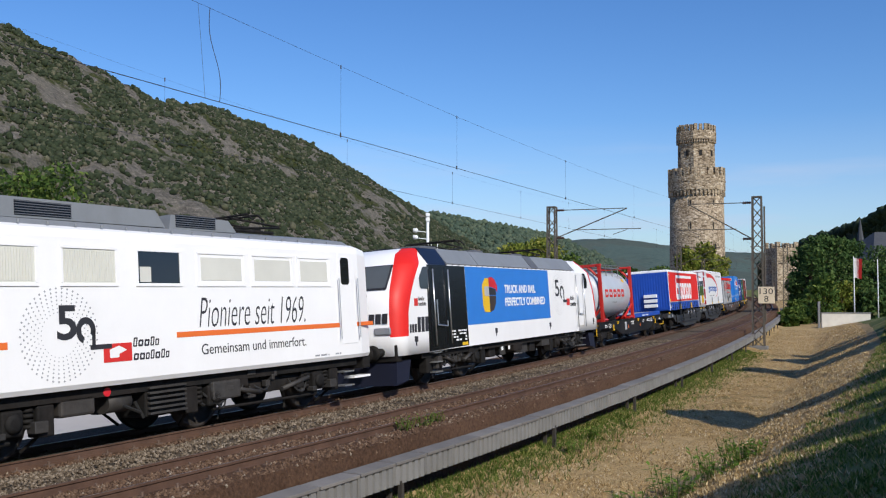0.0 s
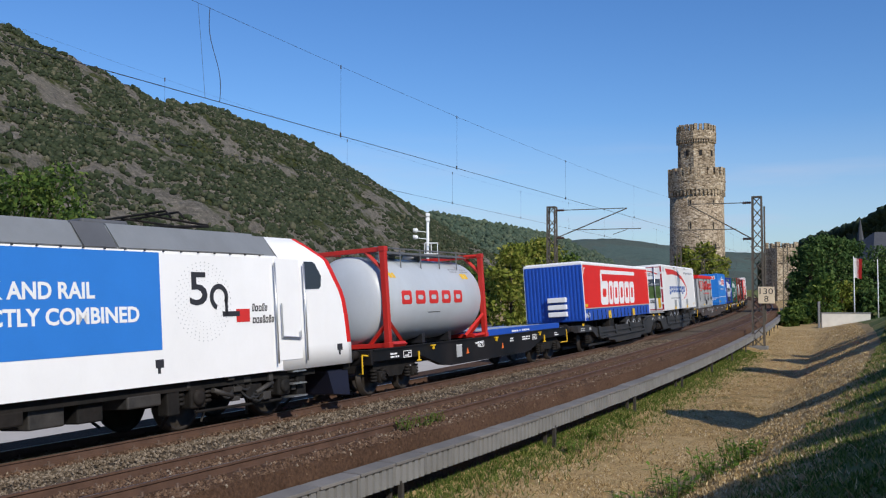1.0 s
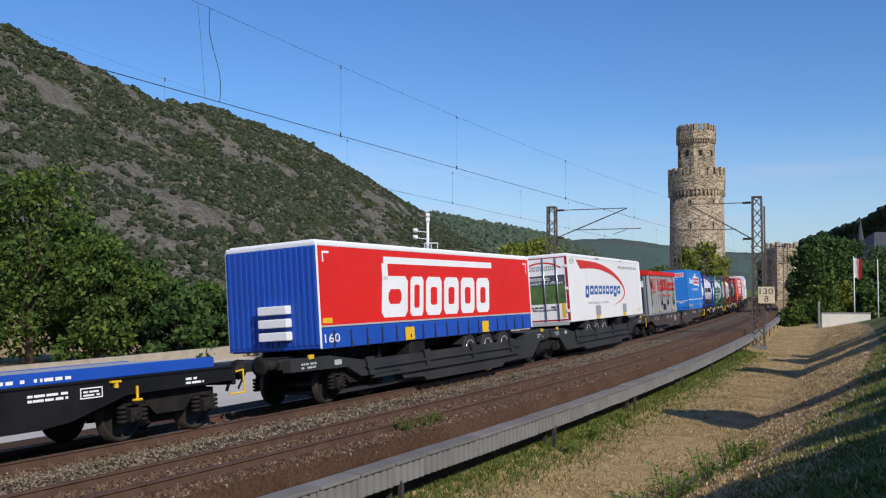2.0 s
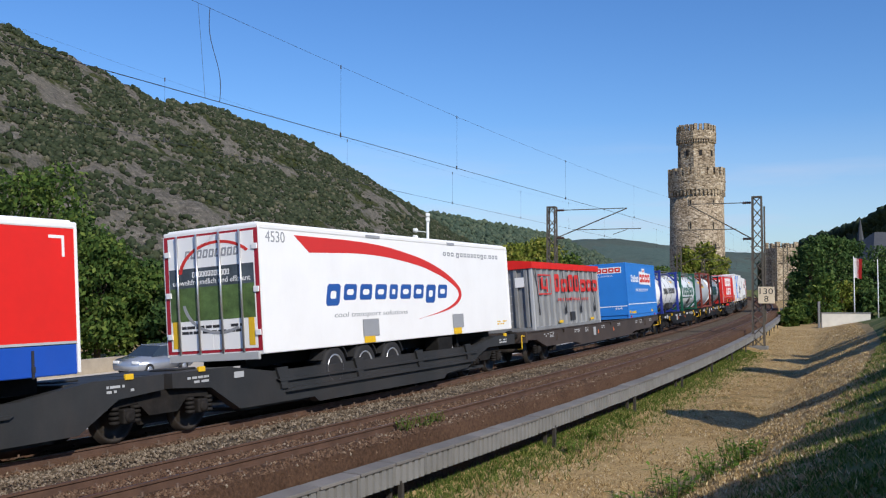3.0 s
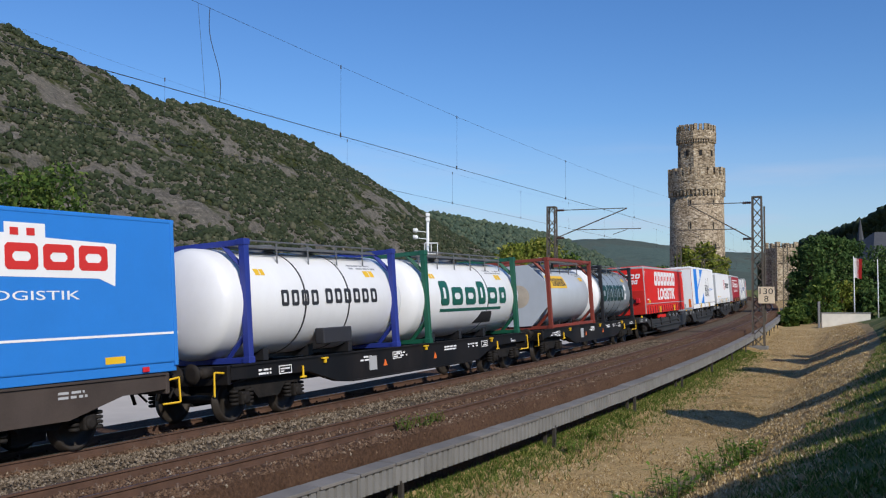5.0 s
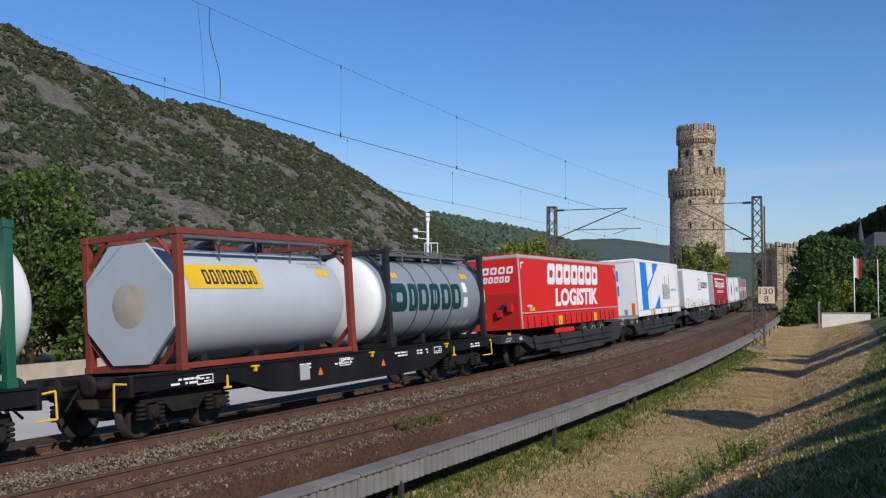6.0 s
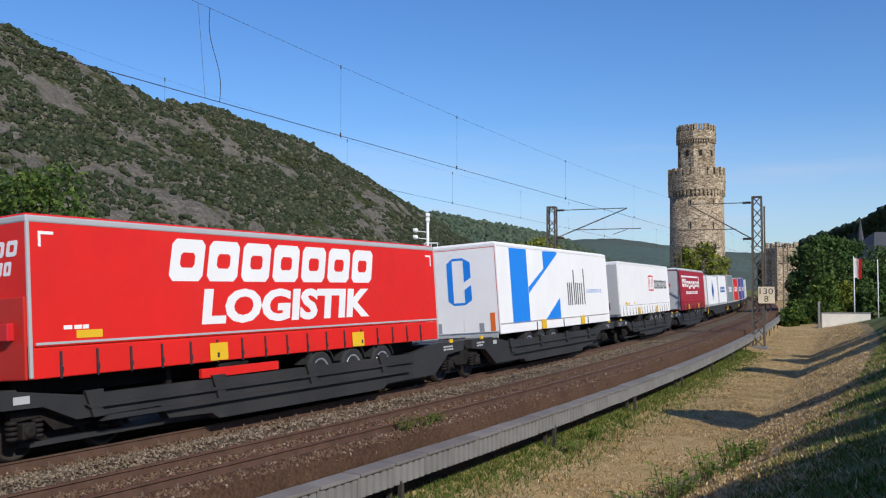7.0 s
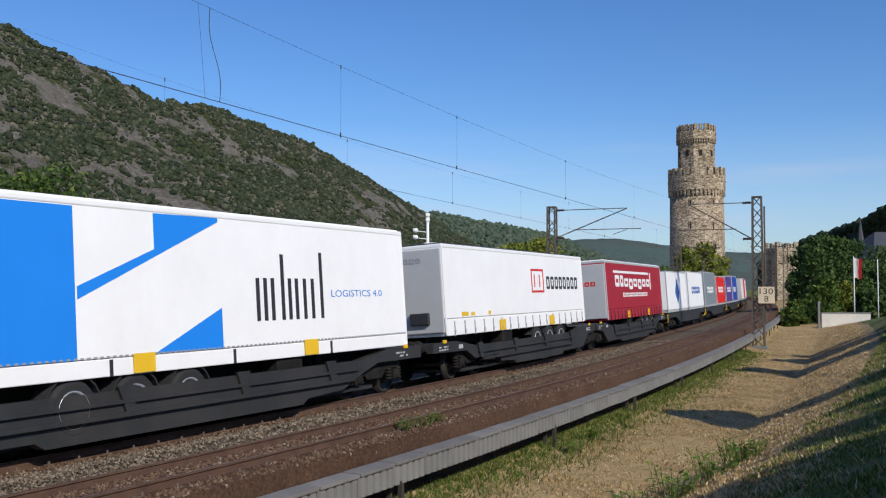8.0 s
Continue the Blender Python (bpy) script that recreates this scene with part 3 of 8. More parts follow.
# ---- running gear ----
def wheelset_mesh(r):
    bm = bmesh.new()
    add_rod(bm, (-0.95, 0, 0), (0.95, 0, 0), 0.08, 10)
    for sx in (-1, 1):
        prof = [(0.70, 0.12), (0.70, r - 0.09), (0.68, r - 0.07), (0.68, r + 0.028), (0.71, r + 0.028), (0.725, r), (0.815, r - 0.008), (0.815, r - 0.07), (0.765, r - 0.08), (0.755, 0.15), (0.80, 0.12)]
        add_lathe(bm, [(sx * u, q) for u, q in prof], "X", 28)
        for k in range(6):
            a = k * math.pi / 3
            add_rod(bm, (sx * 0.80, 0.075 * math.cos(a), 0.075 * math.sin(a)), (sx * 0.83, 0.075 * math.cos(a), 0.075 * math.sin(a)), 0.016, 6)
    return bm


WS = {}


def wheelset(parent, y, r):
    if r not in WS:
        ob = part("wheelset", wheelset_mesh(r), M_WHEEL, parent)
        WS[r] = ob.data
    else:
        ob = new("wheelset", WS[r])
        ob.parent = parent
    ob.matrix_basis = pose(0, y, r)
    SPIN.append((ob, y, r))
    return ob


def wagon_bogie_mesh(wb):
    bm = bmesh.new()
    h = wb / 2
    for sx in (-1, 1):
        x0, x1 = sx * 0.92, sx * 1.08
        x0, x1 = min(x0, x1), max(x0, x1)
        add_prism(bm, [(-h - 0.25, 0.62), (-h + 0.3, 0.66), (-0.35, 0.42), (0.35, 0.42), (h - 0.3, 0.66), (h + 0.25, 0.62), (h + 0.25, 0.78), (0.5, 0.84), (-0.5, 0.84), (-h - 0.25, 0.78)], x0, x1)
        for sy in (-1, 1):
            add_box(bm, min(sx * 0.96, sx * 1.2), max(sx * 0.96, sx * 1.2), sy * h - 0.13, sy * h + 0.13, 0.34, 0.6, 0.03)
            add_lathe(bm, [(sx * 1.14, 0.11), (sx * 1.22, 0.11), (sx * 1.24, 0.06)], "X", 12, centre=(0, sy * h, 0.46))
            for dy in (-0.24, 0.24):
                for k in range(4):
                    z = 0.34 + k * 0.08
                    add_lathe(bm, [(z, 0.07), (z + 0.015, 0.095), (z + 0.05, 0.095), (z + 0.065, 0.07)], "Z", 10, centre=(sx * 1.07, sy * h + dy, 0))
        add_box(bm, min(sx * 0.72, sx * 0.82), max(sx * 0.72, sx * 0.82), -0.32, 0.32, 0.25, 0.45)
    add_box(bm, -0.95, 0.95, -0.3, 0.3, 0.5, 0.82, 0.03)
    for sy in (-1, 1):
        add_box(bm, -0.8, 0.8, sy * (h - 0.62) - 0.06, sy * (h - 0.62) + 0.06, 0.35, 0.5)
    return bm


BOGIE = {}


def bogie(parent, y, wb=1.8, r=0.46):
    if wb not in BOGIE:
        ob = part("bogie", wagon_bogie_mesh(wb), M_RUN, parent, "black cast bogie frame with coil springs")
        BOGIE[wb] = ob.data
    else:
        ob = new("bogie", BOGIE[wb])
        ob.parent = parent
        ob["label"] = "black cast bogie frame with coil springs"
    ob.matrix_basis = pose(0, y, 0)
    for sy in (-1, 1):
        wheelset(ob, sy * wb / 2, r)
    return ob


def buffers(parent, y, sgn, mat):
    for sx in (-0.87, 0.87):
        bm = bmesh.new()
        add_lathe(bm, [(0, 0.11), (sgn * 0.3, 0.11), (sgn * 0.3, 0.08), (sgn * 0.52, 0.08), (sgn * 0.52, 0.2), (sgn * 0.56, 0.21), (sgn * 0.58, 0.12)], "Y", 16, centre=(sx, y, 1.04))
        part("buffer", bm, mat, parent)
    bm = bmesh.new()
    add_rod(bm, (0, y, 1.0), (0, y + sgn * 0.5, 0.95), 0.05)
    add_rod(bm, (-0.09, y + sgn * 0.3, 0.9), (-0.12, y + sgn * 0.45, 0.55), 0.035)
    add_rod(bm, (0.15, y + sgn * 0.1, 0.95), (0.2, y + sgn * 0.45, 0.6), 0.025)
    part("coupling", bm, M_RUN, parent)


def keyed(ob, s0, half, z=0.0):
    ob.matrix_basis = rail_pose(s0, half) @ pose(0, 0, z)
    KEYED.append((ob, s0, half, z))
    return ob


def flat_wagon(s0, half, mat, colour, deep=0.46, pivots=None, marks=M_INKWHITE, seed=1, simple=False):
    """Container flat wagon with fish-bellied sills."""
    w = keyed(empty("flat_wagon"), s0, (pivots or half - 2.1))
    tagged(w, f"{colour} container flat wagon rolling on the rails", "railway wagon", group="wagons of the train")
    p = pivots or half - 2.1
    e = half - 0.62
    low = [(-e, 0.87), (-p + 1.2, 0.84), (-p + 2.4, deep + 0.06), (-p + 3.0, deep)]
    if mat is M_WAGBROWN:
        low = [(-e, 0.87), (-p - 1.5, 0.84), (-p - 0.4, 0.55), (-p + 3.4, 0.52), (-p + 4.6, deep)]
    for sx in (-1, 1):
        x0, x1 = sorted((sx * 1.14, sx * 1.3))
        bm = bmesh.new()
        add_prism(bm, low + [(-y, z) for y, z in reversed(low)] + [(e, 1.16), (-e, 1.16)], x0, x1)
        q0, q1 = sorted((sx * 1.3, sx * 1.335))
        add_box(bm, q0, q1, -e, e, 1.125, 1.16)
        add_prism(bm, [(-p + 3.0, deep), (p - 3.0, deep), (p - 3.0, deep + 0.035), (-p + 3.0, deep + 0.035)], q0, q1)
        part("side_sill", bm, mat, w)
    for y in np.arange(-e + 0.05, e, 2.2):
        part("cross_beam", box(-1.14, 1.14, y, y + 0.16, 0.85, 1.12), mat, w)
    for sy in (-1, 1):
        part("headstock", box(-1.3, 1.3, min(sy * e, sy * (e + 0.1)), max(sy * e, sy * (e + 0.1)), 0.78, 1.16, 0.02), mat, w)
        buffers(w, sy * (e + 0.1), sy, M_RUN)
        bogie(w, sy * p)
        bm = bmesh.new()
        for a, b in (((1.22, sy * (e + 0.12), 1.02), (1.22, sy * (e + 0.4), 1.05)), ((1.22, sy * (e + 0.4), 1.05), (1.22, sy * (e + 0.42), 0.6)), ((1.22, sy * (e + 0.42), 0.6), (1.0, sy * (e + 0.2), 0.58))):
            add_rod(bm, a, b, 0.02, 6)
        part("shunter_handle", bm, M_YELLOW, w, "yellow tubular handle")
    if simple:
        return w
    part("brake_cylinder", rod((0.4, -1.2, 0.62), (0.4, 0.2, 0.62), 0.2, 14), M_RUN, w)
    part("air_tank", rod((-0.4, 0.6, 0.66), (-0.4, 2.2, 0.66), 0.22, 14), M_RUN, w)
    rnd = random.Random(seed)
    lever = mat if mat is M_WAGBROWN else M_YELLOW
    for y in (-p - 0.6, -p + 3.4, -1.2, 1.6, p - 3.2, p + 0.2):
        decal("stencil", bars(y, y + rnd.uniform(0.35, 0.8), 0.9, 1.05, 2, rnd.randint(0, 99)), marks, w, 1.3)
    part("plate_holder", box(1.3, 1.32, -2.6, -2.25, 0.66, 1.0), M_TOPGREY, w)
    for y in (-p + 0.1, -p + 5.0, p - 2.2):   # framed data fields
        fr = [rect(y, y + 0.46, 0.70 + 0.16, 0.72 + 0.16), rect(y, y + 0.46, 1.02, 1.04), rect(y, y + 0.02, 0.88, 1.02), rect(y + 0.44, y + 0.46, 0.88, 1.02)]
        decal("data_field", fr + bars(y + 0.06, y + 0.4, 0.9, 1.01, 2, rnd.randint(0, 99)), marks, w, 1.3)
    for y in (-p + 1.7, 0.3, p - 1.6):
        bm = bmesh.new()
        add_box(bm, 1.3, 1.37, y, y + 0.22, 1.07, 1.11, 0.01)
        add_box(bm, 1.3, 1.36, y + 0.09, y + 0.16, 0.98, 1.07, 0.01)
        part("locking_lever", bm, lever, w, "locking lever")
    for y in (-1.9, 0.9):
        decal("warning_triangle", [[(y, 0.72), (y + 0.2, 0.72), (y + 0.1, 0.9)]], M_ORANGE, w, 1.3)
    for y in (-p + 0.95, p - 1.0):
        bm = bmesh.new()
        add_rod(bm, (1.32, y, 0.98), (1.32, y, 0.72), 0.025, 6)
        add_rod(bm, (1.32, y - 0.1, 0.74), (1.32, y + 0.1, 0.74), 0.025, 6)
        part("tie_hook", bm, lever, w)
    return w


def pocket_wagon(s0, half, seed=1, near_end=True):
    """Half of an articulated pocket wagon: low side beams round a recess for a trailer's wheels."""
    w = keyed(empty("pocket_wagon"), s0, half - 1.5)
    tagged(w, "dark grey articulated pocket wagon with low side beams", "railway wagon", group="wagons of the train")
    h = half
    for sx in (-1, 1):
        x0, x1 = sorted((sx * 1.06, sx * 1.27))
        bm = bmesh.new()
        outer = [(h, 0.82), (h - 2.2, 0.82), (h - 2.9, 0.62), (h - 3.8, 0.30), (h - 5.2, 0.24), (h - 5.4, 0.12)]
        joint = [(h, 0.86), (h - 1.05, 0.78), (h - 1.9, 0.28), (h - 4.5, 0.26), (h - 4.7, 0.14)]
        stepped = [(h, 0.86), (h - 2.3, 0.82), (h - 2.95, 0.55), (h - 4.85, 0.57), (h - 5.05, 0.32), (h - 6.2, 0.28), (h - 6.4, 0.16)]
        far_, near_ = (joint, stepped) if near_end else (outer, joint)
        add_prism(bm, [(-y, z) for y, z in near_] + list(reversed(far_)) + [(h, 1.13), (h - 1.6, 1.13), (h - 3.1, 0.93), (-h + 3.1, 0.93), (-h + 1.6, 1.13), (-h, 1.13)], x0, x1)
        part("side_beam", bm, M_WAGGREY, w)
        q0, q1 = sorted((sx * 1.27, sx * 1.37))
        bm = bmesh.new()
        add_prism(bm, [(-h + 3.4, 0.47), (h - 3.4, 0.47), (h - 3.6, 0.55), (-h + 3.6, 0.55)], q0, q1)
        add_prism(bm, [(-h + 3.2, 0.70), (h - 3.2, 0.70), (h - 3.1, 0.76), (-h + 3.1, 0.76)], q0, q1 - 0.03 * sx if sx > 0 else q1)
        for y in np.arange(-h + 3.2, h - 3.0, 3.1):
            add_prism(bm, [(y + 0.05, 0.55), (y + 0.3, 0.55), (y + 0.24, 0.70), (y + 0.28, 1.0), (y - 0.12, 1.0), (y, 0.70)], q0, q1 - 0.04 * sx if sx > 0 else q1)
        part("stiffener", bm, M_WAGGREY, w)
    part("pocket_floor", box(-1.06, 1.06, -h + 2.2, h - 2.2, 0.2, 0.28), M_WAGGREY, w)
    for sy in (-1, 1):
        a, b = sorted((sy * (h - 2.0), sy * h))
        part("end_deck", box(-1.06, 1.06, a, b, 0.92, 1.12, 0.02), M_WAGGREY, w)
        bm = bmesh.new()
        add_box(bm, -0.35, 0.35, sy * (h - 1.4) - 0.3, sy * (h - 1.4) + 0.3, 1.12, 1.16, 0.02)
        part("kingpin_support", bm, M_WAGGREY, w)
    if near_end:
        bogie(w, -h + 3.0)
        buffers(w, -h, -1, M_RUN)
        bogie(w, h + 0.15)
    else:
        bogie(w, h - 2.1)
        buffers(w, h, 1, M_RUN)
    rnd = random.Random(seed)
    for y in (-h + 0.4, h - 1.3):
        decal("stencil", bars(y, y + 0.6, 0.9, 1.06, 2, rnd.randint(0, 99)), M_TOPGREY, w, 1.27)
    decal("sign_plate", [rect(-h + 1.75, -h + 2.05, 0.9, 1.02)], M_TOPGREY, w, 1.27)
    for y in (-h + 0.7, h - 0.9):
        bm = bmesh.new()
        add_box(bm, 1.24, 1.3, y, y + 0.18, 1.10, 1.2, 0.01)
        part("locking_lever", bm, M_YELLOW, w, "yellow locking lever")
    return w


def truck_wheel(parent, x, y, z):
    """Twin truck wheel with a bright rim."""
    bm = bmesh.new()
    s = 1 if x > 0 else -1
    add_lathe(bm, [(x - s * 0.34, 0.34), (x - s * 0.34, 0.46), (x - s * 0.3, 0.5), (x - s * 0.06, 0.5), (x - s * 0.01, 0.47), (x, 0.40), (x - s * 0.02, 0.32)], "X", 26, centre=(0, y, z))
    t = part("wheel", bm, M_TYRE, parent, "black twin truck tyre")
    bm = bmesh.new()
    add_lathe(bm, [(x - s * 0.05, 0.31), (x + s * 0.002, 0.315), (x - s * 0.02, 0.28), (x - s * 0.12, 0.24), (x - s * 0.12, 0.1), (x - s * 0.02, 0.09), (x - s * 0.01, 0.03)], "X", 20, centre=(0, y, z))
    for k in range(8):
        a = k * math.pi / 4
        add_rod(bm, (x - s * 0.12, y + 0.17 * math.cos(a), z + 0.17 * math.sin(a)), (x - s * 0.06, y + 0.17 * math.cos(a), z + 0.17 * math.sin(a)), 0.02, 6)
    part("rim", bm, M_RIM, t, "bright alloy rim")


def trailer(s0, L, z0, z1, label, body, skirt=None, trim=None, wheels=-1, skirt_h=0.5, lean=0.0, straps=True, roof=None, name="semi_trailer"):
    """Curtain-sided or box semi-trailer; origin at the deck under its body. wheels: where along it the axles sit."""
    h, H = L / 2, z1 - z0
    t = keyed(empty(name), s0, h * 0.66, z0)
    tagged(t, label, "semi-trailer", group="trailers on the train")
    W = 1.275
    bm = bmesh.new()
    add_box(bm, -W, W, -h, h, skirt_h if skirt else 0.0, H - 0.06, 0.025)
    part("cargo_body", bm, body, t)
    if skirt:
        bm = bmesh.new()
        add_box(bm, -W + 0.02, W - 0.012, -h + 0.05, h - 0.05, 0.0, skirt_h - 0.01, 0.02)
        part("skirt", bm, skirt, t)
    bm = bmesh.new()
    add_box(bm, -W - 0.012, W + 0.014, -h - 0.01, h + 0.01, H - 0.14, H - 0.02, 0.03)
    part("roof_rail", bm, trim or M_TOPGREY, t)
    part("roof", box(-W + 0.06, W - 0.06, -h + 0.05, h - 0.05, H - 0.04, H + 0.02, 0.03), roof or M_TARP_WHITE, t)
    for y in (-h + 0.03, h - 0.03):
        for x in (-W, W):
            part("corner_post", box(x - 0.035, x + 0.016, y - 0.03, y + 0.03, 0.02, H - 0.1, 0.01), trim or M_TOPGREY, t)
    if straps:
        bm = bmesh.new()
        add_box(bm, W - 0.01, W + 0.012, -0.02, 0.02, -0.02, skirt_h - 0.08)
        add_box(bm, W - 0.005, W + 0.028, -0.03, 0.03, 0.08, 0.17, 0.006)
        me = part("strap", bm, M_INK if skirt is not None and skirt is not M_TARP_WHITE else M_INKGREY, t).data
        first = [o for o in t.children if o.data is me][0]
        first.matrix_basis = pose(0, -h + 0.6, 0)
        for y in np.arange(-h + 1.35, h - 0.3, 0.75):
            o = new("strap", me)
            o.parent = t
            o.matrix_basis = pose(0, y, 0)
    # chassis, axles and wheels, which stand in the wagon's recess
    bm = bmesh.new()
    for x in (-0.5, 0.5):
        add_box(bm, x - 0.07, x + 0.07, -h + 0.3, h - 0.3, -0.28, 0.0)
    part("chassis", bm, M_RUN, t)
    for k in (-1, 0, 1):
        y = wheels + k * 1.36
        part("axle", rod((-1.0, y, -0.48), (1.0, y, -0.48), 0.07, 8), M_RUN, t)
        for x in (-1.22, 1.22):
            truck_wheel(t, x, y, -0.48)
        bm = bmesh.new()
        pts = [(y + 0.6 * math.cos(radians(a)), -0.48 + 0.6 * math.sin(radians(a))) for a in range(20, 161, 20)]
        pts += [(y + 0.57 * math.cos(radians(a)), -0.48 + 0.57 * math.sin(radians(a))) for a in range(160, 19, -20)]
        add_prism(bm, pts, 0.85, 1.22)
        part("mudguard", bm, M_TYRE, t)
    sgn = -1 if wheels > 0 else 1
    for x in (-0.8, 0.8):
        part("landing_leg", box(x - 0.07, x + 0.07, sgn * 3.4 - 0.07, sgn * 3.4 + 0.07, -0.5, 0.0, 0.01), M_RUN, t)
    part("side_box", box(0.75, 1.2, sgn * 1.9 - 0.45, sgn * 1.9 + 0.45, -0.42, -0.04, 0.03), M_RUN, t)
    for y in (-2.45, 2.6):
        decal("grab_pad", [rect(y - 0.26, y + 0.26, 0.02, 0.36)], M_YELLOW, t, W + 0.014, label="yellow grab-point marking")
    return t


def swap_body(s0, L, z0, z1, label, mat, trim=None, name="swap_body", simple=False):
    h, H = L / 2, z1 - z0
    t = keyed(empty(name), s0, h * 0.6, z0)
    tagged(t, label, "swap body", group="swap bodies on the train")
    part("cargo_body", box(-1.275, 1.275, -h, h, 0.16, H, 0.03), mat, t)
    bm = bmesh.new()
    add_box(bm, -1.25, 1.25, -h + 0.04, h - 0.04, 0.0, 0.17, 0.015)
    part("base_frame", bm, trim or mat, t)
    for y in (-h + 0.05, h - 0.05):
        for x in (-1.26, 1.26):
            part("corner_post", box(x - 0.03, x + 0.03, y - 0.06, y + 0.03, 0.1, H - 0.03, 0.012), trim or mat, t)
    part("roof_rail", box(-1.285, 1.285, -h - 0.005, h + 0.005, H - 0.07, H + 0.01, 0.02), trim or mat, t)
    if not simple:
        for y in (-2.2, 2.3):
            decal("grab_pad", [rect(y - 0.22, y + 0.22, 0.22, 0.34)], M_YELLOW, t, 1.275, label="yellow grab-point marking")
    return t


def tank_container(s0, L, z0, z1, label, shell, frame_mat, r=1.17, beam=False, open_frame=False, bands=(), over=0.0):
    """Tank in a steel frame, whose domed ends reach over it; the end frames stand across the line."""
    h, H = L / 2, z1 - z0
    t = keyed(empty("tank_container"), s0, h * 0.6, z0)
    tagged(t, label, "tank container", group="tanks on the train")
    zc = r + 0.1
    bm = bmesh.new()
    prof = []
    for k in range(7):
        a = radians(90 - 15 * k)
        prof.append((-h - over + 0.42 - 0.45 * math.sin(a), r * math.cos(a) + 0.001))
    prof += [(-h / 3, r), (-h / 3 + 0.001, r), (h / 3, r)]
    prof += [(-u, q) for u, q in reversed(prof[:7])]
    add_lathe(bm, prof, "Y", 48, centre=(0, 0, zc))
    part("tank_shell", bm, shell, t)
    for y in bands:
        bm = bmesh.new()
        add_lathe(bm, [(y - 0.03, r - 0.01), (y - 0.03, r + 0.006), (y + 0.03, r + 0.006), (y + 0.03, r - 0.01)], "Y", 40, centre=(0, 0, zc))
        part("band", bm, M_INK, t)
    for sy in (-1, 1):
        ye = sy * (h - 0.08)
        bm = bmesh.new()
        for x in (-1.18, 1.18):
            add_box(bm, x - 0.075, x + 0.075, ye - 0.08, ye + 0.08, 0.0, H, 0.012)
            add_box(bm, x - 0.09, x + 0.09, ye - 0.1, ye + 0.1, 0.0, 0.13, 0.01)
            add_box(bm, x - 0.09, x + 0.09, ye - 0.1, ye + 0.1, H - 0.13, H, 0.01)
        for z in (0.06, H - 0.07):
            add_box(bm, -1.18, 1.18, ye - 0.06, ye + 0.06, z - 0.06, z + 0.06, 0.01)
        part("end_frame", bm, frame_mat, t)
        for x in (-1, 1):
            for zz in ((0.62, 0.06), (H - 0.62, H - 0.06)):
                part("corner_brace", rod((x * 1.15, ye, zz[0]), (x * 0.6, ye, zz[1]), 0.06, 4), frame_mat, t)
        if beam:
            for x in (-1, 1):
                part("brace", rod((x * 1.18, ye, 0.75), (x * 1.0, ye - sy * 1.1, 0.08), 0.06, 4), frame_mat, t)
                part("brace", rod((x * 1.18, ye, 0.08), (x * 1.18, ye - sy * 0.9, 0.06), 0.07, 4), frame_mat, t)
                part("brace", rod((x * 1.18, ye, H - 0.06), (x * 0.4, ye - sy * 0.5, H - 0.08), 0.05, 4), frame_mat, t)
    if open_frame:
        for x in (-1.18, 1.18):
            for z in (0.08, H - 0.05):
                part("side_rail", box(x - 0.05, x + 0.05, -h + 0.16, h - 0.16, z - 0.06, z + 0.05, 0.01), frame_mat, t)
    # cradle, walkway, manholes and rails on the crown
    for y in (-h * 0.55, 0, h * 0.55):
        part("cradle", box(-0.6, 0.6, y - 0.09, y + 0.09, 0.0, 0.3), M_FRAMEBLACK, t)
    part("walkway", box(0.25, 0.75, -h + 0.3, h - 0.3, H - 0.1, H - 0.06), M_STEELTOP, t)
    bm = bmesh.new()
    for y in np.arange(-h + 0.5, h, 1.2):
        add_rod(bm, (0.8, y, zc + math.sqrt(max(0.01, r * r - 0.64)) - 0.03), (0.8, y, H + 0.02), 0.02, 5)
    add_rod(bm, (0.8, -h + 0.3, H + 0.02), (0.8, h - 0.3, H + 0.02), 0.022, 6)
    add_rod(bm, (0.8, -h + 0.3, H - 0.12), (0.8, h - 0.3, H - 0.12), 0.018, 6)
    part("hand_rail", bm, M_STEELTOP, t)
    for y in (-0.9, 0.7):
        bm = bmesh.new()
        add_lathe(bm, [(zc + r - 0.05, 0.28), (zc + r + 0.12, 0.28), (zc + r + 0.16, 0.24)], "Z", 16, centre=(0, y, 0))
        part("manhole", bm, M_STEELTOP, t)
    for y, w, hh in ((h * 0.62, 0.22, 0.16), (-h * 0.8, 0.16, 0.14)):
        decal("label_plate", [rect(y, y + w, zc + 0.55, zc + 0.55 + hh), rect(y + w * 1.2, y + w * 2.0, zc + 0.55, zc + 0.55 + hh)], M_YELLOW, t, r + 0.002, wrap=(r, zc), label="yellow notice on the shell")
    decal("small_print", bars(h * 0.45, h * 0.85, zc + 0.75, zc + 0.9, 2, int(s0)), M_INKGREY, t, r + 0.002, wrap=(r, zc))
    return t, zc, r
# ---- overhead line ----
M_LATTICE = paint("weathered_mast_steel", (0.115, 0.10, 0.08), 0.75, 0.2, vary=0.25, grime=0.3)
M_WIRE = paint("wire_copper", (0.05, 0.05, 0.055), 0.6, 0.3)
M_INSUL = paint("insulator_brown", (0.06, 0.03, 0.02), 0.3)
M_BOARD = paint("cream_board", (0.72, 0.60, 0.42), 0.6, vary=0.06)


